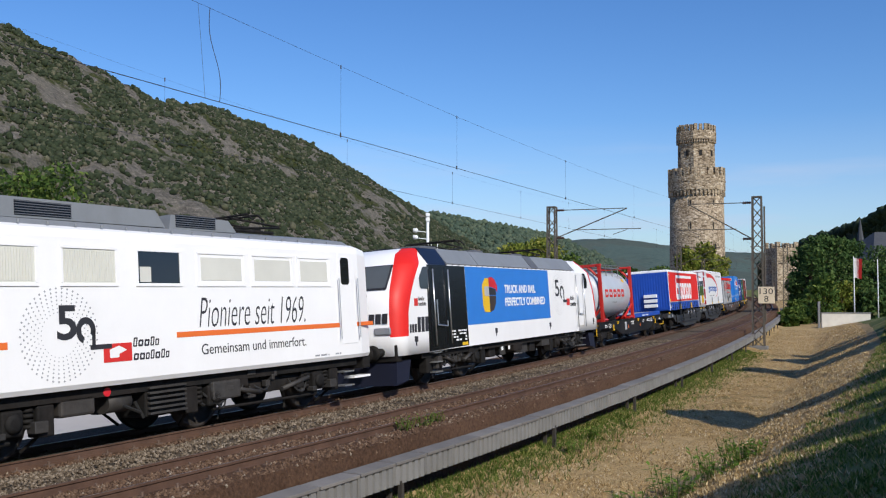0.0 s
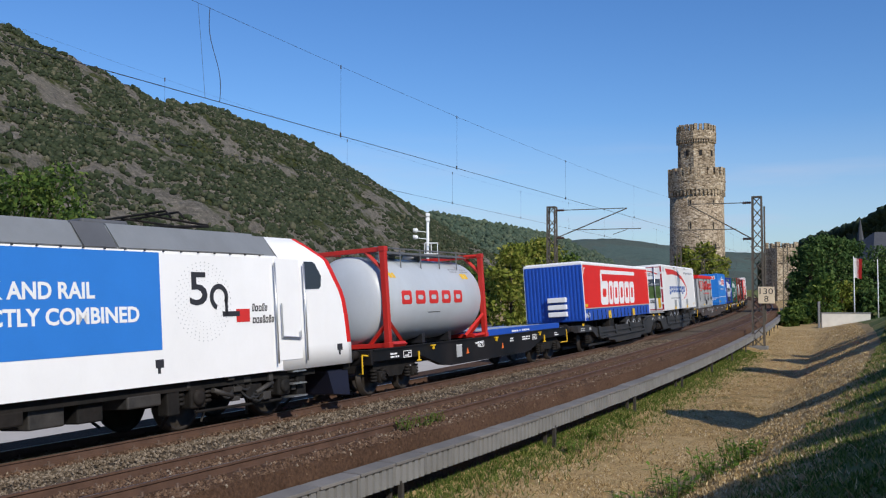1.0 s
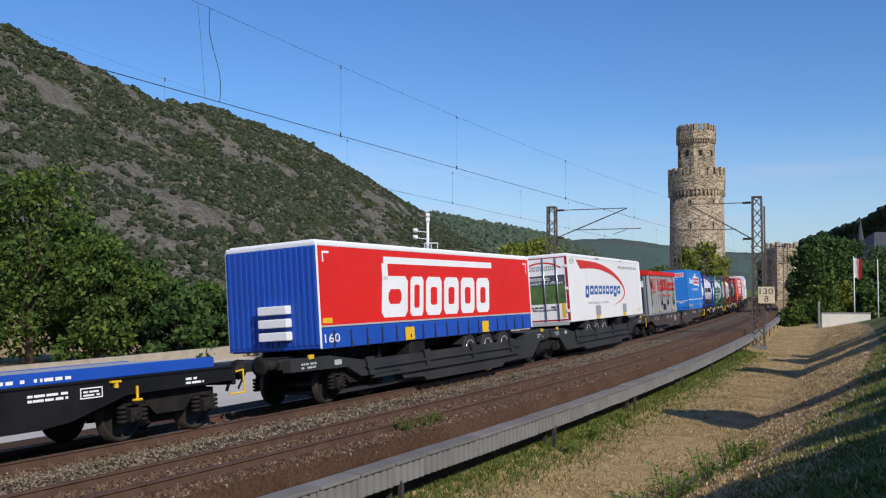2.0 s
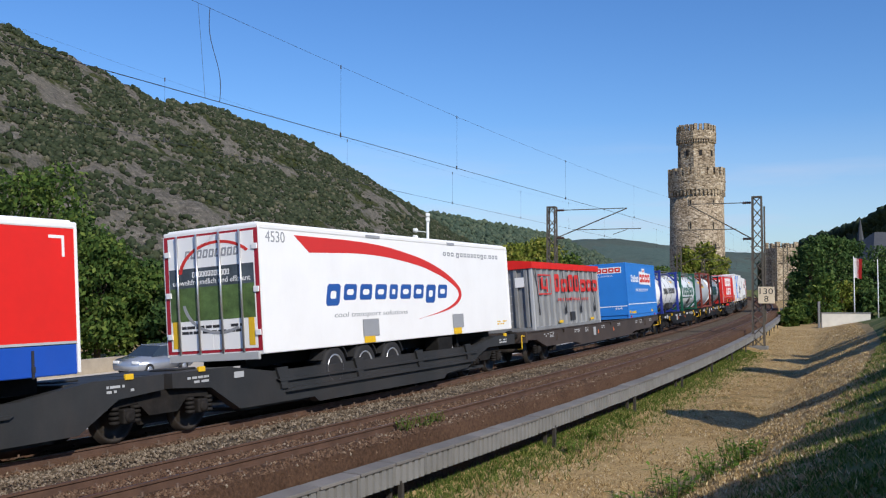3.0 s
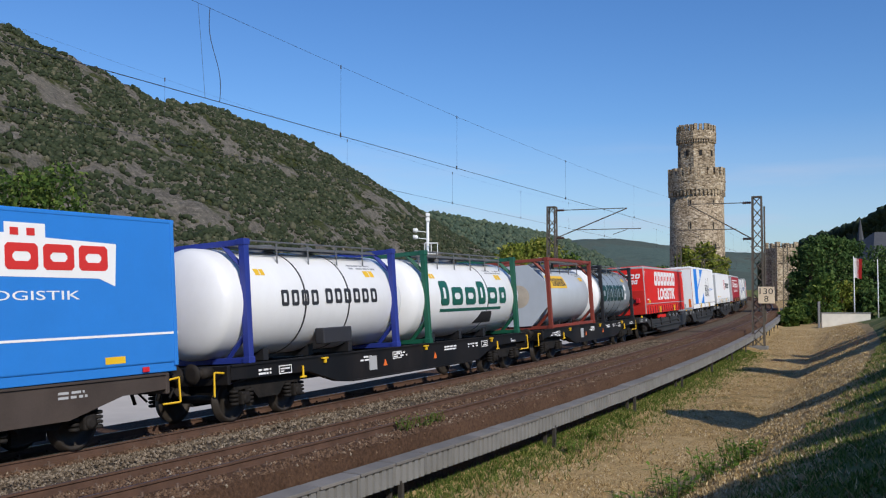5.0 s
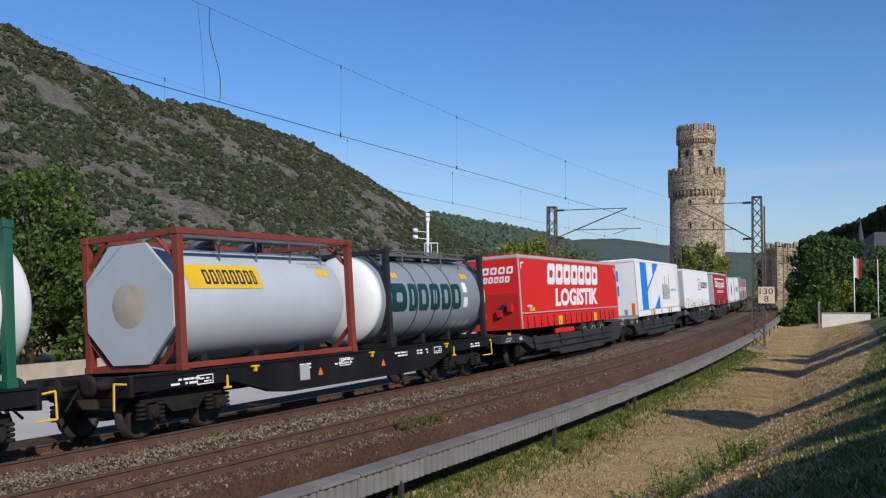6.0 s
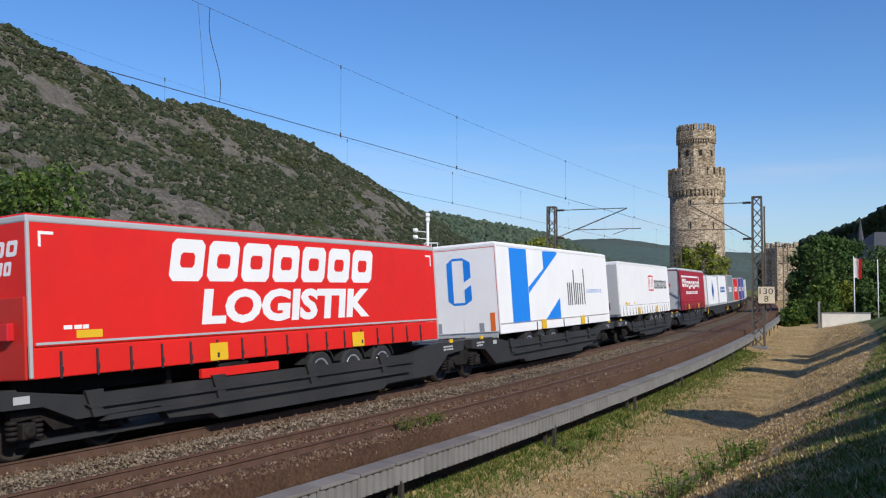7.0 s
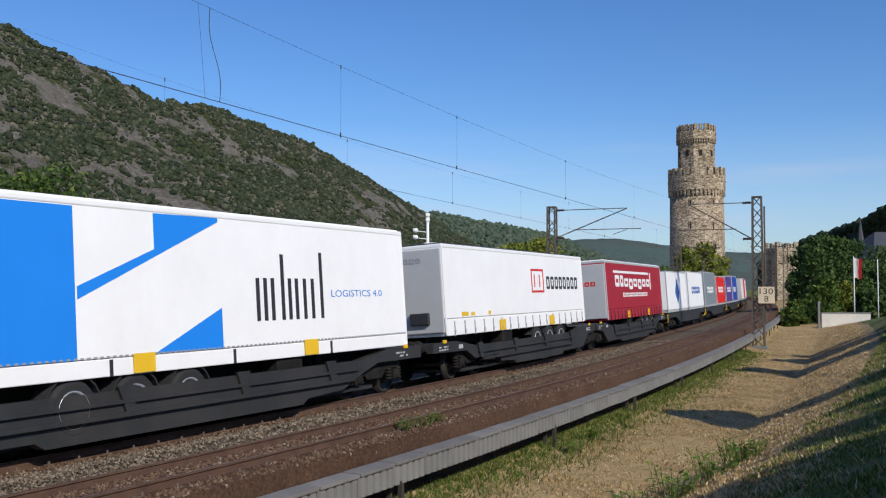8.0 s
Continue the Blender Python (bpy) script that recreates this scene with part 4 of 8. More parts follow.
def lattice_mast(s, l, zb, zt, w0, w1, arm, arm_zt, arm_zl):
    """Square lattice mast with a bracket that reaches arm metres towards the track."""
    t = empty("catenary_mast", level_pose(s, l, zb))
    tagged(t, "weathered steel lattice mast with a bracket for the overhead wire", "catenary mast", group="catenary masts")
    H = zt - zb

    def at(k, z):
        w = (w0 + (w1 - w0) * z / H) / 2
        return Vector((w if k in (0, 1) else -w, w if k in (1, 2) else -w, z))
    for k in range(4):
        part("leg", rod(at(k, -0.4), at(k, H), 0.065, 4), M_LATTICE, t)
    n = int(H / 0.62)
    for k in range(4):
        for i in range(n):
            z0_, z1_ = H * i / n, H * (i + 1) / n
            a, b = (k, (k + 1) % 4) if i % 2 else ((k + 1) % 4, k)
            part("lacing_bar", rod(at(a, z0_), at(b, z1_), 0.03, 4), M_LATTICE, t)
    part("cap", box(-w1 / 2 - 0.03, w1 / 2 + 0.03, -w1 / 2 - 0.03, w1 / 2 + 0.03, H - 0.06, H + 0.02), M_LATTICE, t)
    part("footing", box(-w0 * 0.8, w0 * 0.8, -w0 * 0.8, w0 * 0.8, -0.6, 0.05, 0.03), M_CONC, t)
    if arm:
        d = 1 if arm > 0 else -1
        a, b = arm_zt - zb, arm_zl - zb
        part("tie_tube", rod((d * 0.3, 0, a), (arm, 0, a + 0.02), 0.03, 6), M_LATTICE, t)
        part("bracket_tube", rod((d * 0.3, 0, b), (arm, 0, a), 0.04, 6), M_LATTICE, t)
        zr = b + (a - b) * 0.28
        part("registration_tube", rod((arm * 0.3, 0, zr), (arm * 1.18, 0, zr), 0.03, 6), M_LATTICE, t)
        part("steady_arm", rod((arm * 1.0, 0, zr - 0.05), (arm * 0.82, 0, zr - 0.35), 0.02, 5), M_LATTICE, t)
        for z in (a, b):
            bm = bmesh.new()
            add_lathe(bm, [(d * (0.35 + 0.06 * i), 0.09 if i % 2 else 0.05) for i in range(9)], "X", 10, centre=(0, 0, z))
            part("insulator", bm, M_INSUL, t)
    return t


mast_r = lattice_mast(58.4, 6.25, -0.75, 8.25, 0.66, 0.5, -4.0, 7.9, 5.72)
part("cable_pipe", rod((0.42, -0.1, 1.5), (0.42, -0.1, 8.4), 0.05, 6), M_LATTICE, mast_r)
lattice_mast(60.2, -7.0, -1.0, 8.2, 0.6, 0.5, 5.05, 7.95, 6.1)
lattice_mast(4.0, 6.7, -0.85, 8.05, 0.66, 0.5, -3.7, 7.85, 5.75)
lattice_mast(2.0, -6.4, -1.0, 8.1, 0.6, 0.5, 5.0, 7.9, 6.05)
for s, l in ((122, -6.4), (122, 6.3), (186, -6.4), (186, 6.3)):
    lattice_mast(s, l, -0.85, 8.05, 0.6, 0.5, -4.1 if l > 0 else 5.0, 7.85, 5.75)

# distance board on the mast
bd = empty("distance_board", level_pose(57.95, 6.75, 0.0))
tagged(bd, "cream enamel distance board with black figures fixed to a mast", "sign")
part("plate", box(-0.46, 0.46, -0.02, 0.02, 1.85, 2.83, 0.01), M_BOARD, bd)
part("back_frame", box(-0.42, 0.42, 0.02, 0.12, 1.9, 2.78), M_LATTICE, bd)
for txt, u0, u1, v0, v1 in (("130", -0.38, 0.38, 2.4, 2.74), ("8", -0.12, 0.12, 1.95, 2.3)):
    words(txt, u0, u1, v0, v1, M_INK_ := paint("sign_black", (0.02, 0.02, 0.02), 0.5), bd, 0.021, "F")


def wire(name, pts, r, label, cat="overhead wire"):
    bm = bmesh.new()
    for a, b in zip(pts, pts[1:]):
        add_rod(bm, a, b, r, 5, caps=False)
    return tagged(part(name, bm, M_WIRE), label, cat, group="overhead wires")


def catenary(supports, zc, r_contact, r_messenger, dip, second=()):
    """Straight spans of contact wire from mast to mast, with a sagging messenger wire above."""
    holds = [(line(s, l, zc), s) for s, l in supports]
    low, high = [], []
    for k, ((a, _), (b, _)) in enumerate(zip(holds, holds[1:])):
        n = 14
        for i in range(n + 1):
            u = i / n
            low.append(a.lerp(b, u))
            high.append(a.lerp(b, u) + Vector((0, 0, 1.82 - dip * 4 * u * (1 - u))))
        count = max(3, int((b - a).length / 7.8))
        for u in second if k == 1 and second else [(i + 0.55) / count for i in range(count)]:
            p = a.lerp(b, u)
            q = p + Vector((0, 0, 1.82 - dip * 4 * u * (1 - u)))
            bm = bmesh.new()
            add_rod(bm, p, q, 0.0022, 4)
            add_rod(bm, p + Vector((0, 0, -0.03)), p + Vector((0, 0, 0.07)), 0.018, 5)
            add_rod(bm, q + Vector((0, 0, -0.05)), q + Vector((0, 0, 0.03)), 0.014, 5)
            tagged(part("dropper", bm, M_WIRE), "thin dropper between the overhead wires", "dropper", group="droppers")
    wire("contact_wire", low, r_contact, "dark copper contact wire over the track")
    wire("messenger_wire", high, r_messenger, "thin bronze messenger wire over the track")
    return low, high


catenary(((-55, 2.9), (4.0, 3.1), (56.5, 2.5), (122, 3.4), (186, 3.7), (250, 3.7)), 6.04, 0.0075, 0.0032, 0.44, (0.07, 0.2375, 0.354, 0.54, 0.74, 0.92))
catenary(((-55, -0.2), (2.0, 0.0), (61.0, -2.75), (122, -0.3), (186, -0.3), (250, -0.3)), 6.0, 0.006, 0.0015, 0.66)
# a slack jumper between the wires of the second track
near_a, near_b = line(4.0, 3.1, 6.04), line(56.5, 2.5, 6.04)
foot, head = near_a.lerp(near_b, 0.1595), near_a.lerp(near_b, 0.154) + Vector((0, 0, 1.60))
pts = [foot.lerp(head, k / 12) + Vector((0.05 * math.sin(math.pi * k / 6), 0, 0)) for k in range(13)]
wire("feeder_loop", pts, 0.0065, "slack electrical jumper between the overhead wires")


foot, head = near_a.lerp(near_b, 0.152), near_a.lerp(near_b, 0.148) + Vector((0, 0, 1.60))
wire("dropper", [foot, head], 0.003, "thin dropper beside the jumper", "dropper")


# ---- towers and houses ----
def masonry(name, stops, scale, mortar=0.03):
    m = bpy.data.materials.new(name)
    m.use_nodes = True
    nt = m.node_tree
    b = nt.nodes["Principled BSDF"]
    b.inputs["Roughness"].default_value, b.inputs["Specular IOR Level"].default_value = 0.95, 0.1
    t = nt.nodes.new("ShaderNodeTexCoord")
    mp_ = nt.nodes.new("ShaderNodeMapping")
    mp_.inputs["Scale"].default_value = (1, 1, 1.7)
    v = nt.nodes.new("ShaderNodeTexVoronoi")
    v.inputs["Scale"].default_value = scale
    nt.links.new(t.outputs["Object"], mp_.inputs[0])
    nt.links.new(mp_.outputs[0], v.inputs["Vector"])
    sp = nt.nodes.new("ShaderNodeSeparateColor")
    nt.links.new(v.outputs["Color"], sp.inputs[0])
    c = ramp(nt, sp.outputs[0], stops)
    mix = nt.nodes.new("ShaderNodeMixRGB")
    mix.blend_type = "MULTIPLY"
    mix.inputs[0].default_value = 1
    nt.links.new(c, mix.inputs[1])
    nt.links.new(ramp(nt, noise_out(nt, 0.35, 6, 0.65, (1, 1, 0.5)), [(0.3, (0.55, 0.52, 0.5)), (0.65, (1.1,) * 3)]), mix.inputs[2])
    nt.links.new(mix.outputs[0], b.inputs["Base Color"])
    bp = nt.nodes.new("ShaderNodeBump")
    bp.inputs["Strength"].default_value, bp.inputs["Distance"].default_value = 1.0, 0.12
    inv_ = nt.nodes.new("ShaderNodeMath")
    inv_.operation = "SUBTRACT"
    inv_.inputs[0].default_value = 1
    nt.links.new(v.outputs["Distance"], inv_.inputs[1])
    nt.links.new(inv_.outputs[0], bp.inputs["Height"])
    nt.links.new(bp.outputs[0], b.inputs["Normal"])
    return m


M_STONE = masonry("rubble_masonry", [(0, (0.15, 0.115, 0.08)), (0.35, (0.30, 0.24, 0.165)), (0.7, (0.42, 0.34, 0.24)), (1, (0.55, 0.47, 0.36))], 2.2)
# near-black colour on solid blocks paints the shade inside slits and windows
M_SHADOWGAP = paint("opening_shade", (0.02, 0.018, 0.016), 0.9)
M_SLATE = paint("slate_roof", (0.055, 0.058, 0.065), 0.6, vary=0.2, scale=1.5, bump=0.01, fine=18)
M_RENDERW = paint("pale_render", (0.60, 0.57, 0.50), 0.9, vary=0.08, grime=0.1, bump=0.003)


def polar(bm, r0, r1, a0, a1, z0, z1, n=3):
    """A block of a ring wall."""
    pts = [(r1 * math.cos(a0 + (a1 - a0) * i / n), r1 * math.sin(a0 + (a1 - a0) * i / n)) for i in range(n + 1)]
    pts += [(r0 * math.cos(a0 + (a1 - a0) * i / n), r0 * math.sin(a0 + (a1 - a0) * i / n)) for i in range(n, -1, -1)]
    add_prism(bm, pts, z0, z1, "Z")


def round_tower(x, y):
    t = empty("round_tower", pose(x, y, -5.5))
    tagged(t, "tall round medieval stone tower with a battlemented turret", "tower")
    B = 5.5
    bm = bmesh.new()
    prof = [(0, 6.1), (12, 5.95), (28.6, 5.75)]
    add_lathe(bm, prof, "Z", 64, smooth=True)
    part("shaft", bm, M_STONE, t)
    # corbel arches under the gallery
    bm = bmesh.new()
    polar(bm, 5.3, 6.12, 0, 2 * math.pi - 1e-4, 29.4, 32.6, 64)
    part("gallery_wall", bm, M_STONE, t)
    for k in range(44):
        a = 2 * math.pi * k / 44
        bm = bmesh.new()
        polar(bm, 5.6, 6.08, a, a + 0.065, 28.2, 29.45, 1)
        part("corbel", bm, M_STONE, t)
    bm = bmesh.new()
    polar(bm, 5.3, 5.85, 0, 2 * math.pi - 1e-4, 28.6, 29.4, 64)
    part("arch_band", bm, M_STONE, t)
    bm = bmesh.new()
    polar(bm, 5.5, 6.2, 0, 2 * math.pi - 1e-4, 31.2, 31.45, 64)
    part("string_course", bm, M_STONE, t)
    rnd = random.Random(5)
    for k in range(22):
        a = 2 * math.pi * k / 22
        bm = bmesh.new()
        polar(bm, 5.5, 6.13, a, a + 0.19, 32.6, 34.3 + rnd.uniform(-0.2, 0.1), 3)
        part("merlon", bm, M_STONE, t)
    part("platform", rod((0, 0, 31.9), (0, 0, 32.1), 5.6, 48), M_STONE, t)
    # octagonal turret
    def octo(r, z0, z1, r2=None):
        b_ = bmesh.new()
        q = math.pi / 8
        r2 = r2 or r
        a = [b_.verts.new((r * math.cos(q + k * math.pi / 4), r * math.sin(q + k * math.pi / 4), z0)) for k in range(8)]
        c = [b_.verts.new((r2 * math.cos(q + k * math.pi / 4), r2 * math.sin(q + k * math.pi / 4), z1)) for k in range(8)]
        for k in range(8):
            b_.faces.new((a[k], a[(k + 1) % 8], c[(k + 1) % 8], c[k]))
        b_.faces.new(list(reversed(a)))
        b_.faces.new(c)
        return b_
    part("turret", octo(4.05, 32.0, 41.3, 3.95), M_STONE, t)
    part("turret_gallery", octo(4.32, 40.6, 42.4), M_STONE, t)
    for k in range(8):
        a0 = math.pi / 8 + k * math.pi / 4
        p0, p1 = Vector((4.3 * math.cos(a0), 4.3 * math.sin(a0), 0)), Vector((4.3 * math.cos(a0 + math.pi / 4), 4.3 * math.sin(a0 + math.pi / 4), 0))
        d = (p1 - p0)
        ang = math.degrees(math.atan2(d.y, d.x))
        for j in range(3):
            c = p0 + d * (0.17 + 0.33 * j)
            part("merlon", box(-0.36, 0.36, 0.0, 0.5, 42.4, 43.85 + rnd.uniform(-0.15, 0.1)), M_STONE, t, m=pose(c.x, c.y, 0, 0, 0, ang))
        for j in range(6):
            c = p0 + d * (0.08 + 0.167 * j)
            part("corbel", box(-0.14, 0.14, -0.12, 0.4, 39.9, 40.7), M_STONE, t, m=pose(c.x * 0.985, c.y * 0.985, 0, 0, 0, ang))
        c = (p0 + p1) / 2 * 0.945
        part("turret_window", box(-0.32, 0.32, -0.06, 0.3, 37.0, 38.2), M_SHADOWGAP, t, m=pose(c.x, c.y, 0, 0, 0, ang))
    # slit windows of the shaft, with stone surrounds
    for a, z, w, h in ((-118, 26.6, 0.35, 1.2), (-68, 26.6, 0.35, 1.2), (-118, 21.6, 0.3, 1.5), (-70, 21.6, 0.3, 1.5), (-66, 16.8, 0.6, 1.7), (-100, 13.2, 0.4, 1.2), (-58, 30.3, 0.2, 0.6)):
        r = 5.93 + (5.75 - 5.93) * (z - 12) / 16.6
        m = pose(r * math.cos(radians(a)), r * math.sin(radians(a)), z, 0, 0, a + 90)
        w_ = part("slit_window", box(-w / 2, w / 2, -0.05, 0.4, -h / 2, h / 2), M_SHADOWGAP, t, m=m)
        bm = bmesh.new()
        for q0, q1 in ((-w / 2 - 0.16, -w / 2), (w / 2, w / 2 + 0.16)):
            add_box(bm, q0, q1, -0.1, 0.3, -h / 2 - 0.1, h / 2 + 0.16)
        part("surround", bm, M_STONE, w_)
    return t


round_tower(55.9, 210)


def square_tower(x, y, turn):
    t = empty("gate_tower", pose(x, y, -5.5, 0, 0, turn))
    tagged(t, "square ruined stone wall tower with battlements", "tower")
    part("shaft", box(-3.1, 3.1, -3.1, 3.1, 0, 18.8), M_STONE, t)
    for k in range(4):
        for j in range(3):
            u = -2.6 + 2.6 * j
            part("merlon", box(u - 0.55, u + 0.55, -3.12, -2.6, 18.8, 20.4 - 0.3 * (j == 1)), M_STONE, t, m=pose(0, 0, 0, 0, 0, 90 * k))
    for u, z in ((-1.2, 15), (1.3, 11.5), (0.2, 8)):
        part("slit_window", box(u - 0.25, u + 0.25, -3.14, -2.9, z, z + 1.3), M_SHADOWGAP, t)
    return t


square_tower(90.6, 256, 12)


def house(name, x, y, z, w, d, h, rh, turn, label, wall, hip=0.5):
    t = empty(name, pose(x, y, z, 0, 0, turn))
    tagged(t, label, "house", group="houses")
    part("wall", box(-w / 2, w / 2, -d / 2, d / 2, -1.0, h), wall, t)
    bm = bmesh.new()
    e = 0.5
    c = [bm.verts.new(p) for p in ((-w / 2 - e, -d / 2 - e, h), (w / 2 + e, -d / 2 - e, h), (w / 2 + e, d / 2 + e, h), (-w / 2 - e, d / 2 + e, h))]
    r0, r1 = bm.verts.new((-w / 2 + w * hip * 0.5 * 1.2, 0, h + rh)), bm.verts.new((w / 2 - w * hip * 0.5 * 1.2, 0, h + rh))
    for f in ((c[0], c[1], r1, r0), (c[1], c[2], r1), (c[2], c[3], r0, r1), (c[3], c[0], r0)):
        bm.faces.new(f)
    bm.faces.new(list(reversed(c)))
    part("roof", bm, M_SLATE, t)
    part("eaves", box(-w / 2 - e, w / 2 + e, -d / 2 - e - 0.02, -d / 2 - e + 0.1, h - 0.28, h - 0.01), M_RENDERW, t)
    part("chimney", box(w * 0.12, w * 0.12 + 0.5, 0.2, 0.8, h + rh * 0.6, h + rh + 0.7, 0.02), M_STONE, t)
    n = max(2, int(w / 3))
    for i in range(n):
        u = -w / 2 + w * (i + 0.5) / n
        q = part("window", box(u - 0.5, u + 0.5, -d / 2 - 0.03, -d / 2 + 0.05, h - 1.9, h - 0.7), M_RENDERW, t)
        part("pane", box(u - 0.42, u + 0.42, -d / 2 - 0.045, -d / 2 - 0.03, h - 1.82, h - 0.78), M_SHADOWGAP, q)
    return t


house("station_house", -6.4, 92, -1.7, 12.5, 8, 3.0, 3.2, -4, "low stone house with a hipped slate roof", M_STONE, 0.62)
house("villa", 70, 150, -2.0, 12, 10, 9.0, 4.5, 10, "pale rendered villa with a dark slate roof", M_RENDERW)
# church spire in the distance
sp_ = empty("church", pose(109.3, 250, -5.5))
tagged(sp_, "distant white church tower with a slate spire", "church")
part("tower", box(-1.8, 1.8, -1.8, 1.8, 0, 17.5), M_RENDERW, sp_)
bm = bmesh.new()
add_lathe(bm, [(17.5, 2.1), (19, 1.2), (26.5, 0.05)], "Z", 8, smooth=False)
part("spire", bm, M_SLATE, sp_)

# white garden wall with a terrace, flagpoles and flag beside the line
gw = empty("garden_wall", pose(38.2, 88, -1.0, 0, 0, -8))
tagged(gw, "white rendered garden wall with pale gate posts", "wall")
part("wall", box(-3.3, 1.0, -0.15, 0.15, -0.2, 1.42, 0.02), M_RENDERW, gw)
part("coping", box(-3.35, 1.05, -0.2, 0.2, 1.42, 1.5, 0.01), M_CONC, gw)
part("gate_post", box(-3.6, -3.4, -0.1, 0.1, -0.2, 2.5, 0.02), M_CONC, gw)
M_FLAGRED = paint("red_flag_cloth", (0.6, 0.03, 0.03), 0.8, vary=0.1)
M_FLAGWHITE = paint("white_flag_cloth", (0.8, 0.78, 0.75), 0.8, vary=0.05)
for x, y, zt in ((38.9, 90.5, 5.75), (43.2, 95, 5.6)):
    fp = empty("flagpole", pose(x, y, -1.5))
    tagged(fp, "slim white flagpole beside the garden wall", "flagpole", group="flagpoles")
    part("pole", rod((0, 0, 0), (0, 0, zt + 1.5), 0.07, 8, 0.045), M_INKPOLE := paint("white_pole", (0.7, 0.7, 0.7), 0.4), fp)
    if x < 40:
        for k, mt in ((0, M_FLAGWHITE), (1, M_FLAGRED)):
            bm = bmesh.new()
            prev = None
            for j in range(7):
                u = 0.06 + k * 0.26 + j * 0.075
                yy = 0.12 * math.sin(u * 5)
                a, b = bm.verts.new((u, yy, zt + 1.35 - 0.15 * u)), bm.verts.new((u * 0.9, yy * 0.6, zt - 0.5 - 0.2 * u))
                if prev:
                    bm.faces.new((prev[0], prev[1], b, a))
                prev = (a, b)
            bmesh.ops.solidify(bm, geom=list(bm.faces), thickness=0.012)
            part("flag", bm, mt, fp, "white and red flag hanging in folds")

# white signal mast with lamps and a basket, across the road
sm = empty("signal_mast", pose(-1.55, 97, -1.7))
tagged(sm, "white river signal mast with lamps and a service basket", "signal mast")
M_MASTW = paint("white_mast_paint", (0.75, 0.76, 0.76), 0.4, vary=0.05)
part("pole", rod((0, 0, 0), (0, 0, 11.8), 0.14, 10), M_MASTW, sm)
bm = bmesh.new()
for z in (7.9, 9.0):
    for a, b in (((-0.3, -0.5), (1.0, -0.5)), ((1.0, -0.5), (1.0, 0.5)), ((1.0, 0.5), (-0.3, 0.5)), ((-0.3, 0.5), (-0.3, -0.5))):
        add_rod(bm, (*a, z), (*b, z), 0.045, 5)
for x in (-0.3, 0.35, 1.0):
    for y in (-0.5, 0.5):
        add_rod(bm, (x, y, 7.9), (x, y, 9.0), 0.04, 5)
part("basket", bm, M_MASTW, sm)
part("basket_floor", box(-0.3, 1.0, -0.5, 0.5, 7.86, 7.9), M_MASTW, sm)
for z in (9.4, 10.1):
    part("bracket", rod((0, 0, z), (-1.2, 0, z + 0.15), 0.05, 6), M_MASTW, sm)
    bm = bmesh.new()
    add_lathe(bm, [(-1.5, 0.22), (-1.1, 0.22), (-1.0, 0.12)], "X", 12, centre=(0, 0, z + 0.2))
    part("lamp", bm, M_MASTW, sm)
for z in (11.2, 11.7):
    part("lamp", box(-0.2, 0.22, -0.22, 0.22, z, z + 0.36, 0.05), M_MASTW, sm)

# low wall along the far side of the road
lw = empty("roadside_wall")
tagged(lw, "low tan concrete wall along the road", "wall", kind="structure")
M_TANWALL = paint("tan_concrete", (0.40, 0.34, 0.26), 0.9, vary=0.15, grime=0.3, bump=0.008, fine=25)
for s in np.arange(-20, 70, 4.0):
    part("wall_section", box(-0.18, 0.18, -1.985, 1.985, -0.3, 0.75, 0.02), M_TANWALL, lw, m=level_pose(s, -24.5, -1.62))

# silver car on the road
car = empty("car", level_pose(76.6, -21.7, -1.62, 180))
tagged(car, "silver hatchback driving along the road behind the railway", "car")
M_SILVER = paint("silver_car_paint", (0.42, 0.45, 0.50), 0.25, 0.6, vary=0.04)
bm = bmesh.new()
add_prism(bm, [(-2.05, 0.28), (2.05, 0.25), (2.12, 0.6), (1.95, 0.82), (1.05, 0.95), (-1.95, 0.98), (-2.1, 0.7)], -0.86, 0.86)
bmesh.ops.bevel(bm, geom=list(bm.edges), offset=0.07, segments=2, affect="EDGES")
part("body", bm, M_SILVER, car, smooth=True)
bm = bmesh.new()
v = [bm.verts.new(p) for p in ((-0.8, -1.95, 0.94), (0.8, -1.95, 0.94), (0.8, 1.12, 0.92), (-0.8, 1.12, 0.92), (-0.62, -1.45, 1.44), (0.62, -1.45, 1.44), (0.62, 0.25, 1.46), (-0.62, 0.25, 1.46))]
for q in ((0, 1, 5, 4), (1, 2, 6, 5), (2, 3, 7, 6), (3, 0, 4, 7)):
    bm.faces.new([v[i] for i in q])
part("window_band", bm, M_GLASS2 := glass("car_glass", (0.03, 0.04, 0.05)), car)
part("roof", box(-0.64, 0.64, -1.47, 0.28, 1.43, 1.48, 0.02), M_SILVER, car)
for y in (-1.3, 1.32):
    for x in (-0.8, 0.8):
        bm = bmesh.new()
        add_lathe(bm, [(x - 0.1, 0.18), (x - 0.1, 0.3), (x + 0.1, 0.3), (x + 0.1, 0.18)], "X", 18, centre=(0, y, 0.31))
        wh = part("wheel", bm, paint("car_tyre", (0.02, 0.02, 0.02), 0.8), car)
        bm = bmesh.new()
        add_lathe(bm, [(x - 0.105, 0.05), (x - 0.105, 0.18), (x + 0.105, 0.18), (x + 0.105, 0.05)], "X", 14, centre=(0, y, 0.31))
        part("rim", bm, M_SILVER, wh)
for x in (-0.6, 0.6):
    part("headlight", box(x - 0.18, x + 0.18, 1.98, 2.12, 0.62, 0.76, 0.03), M_MASTW, car)
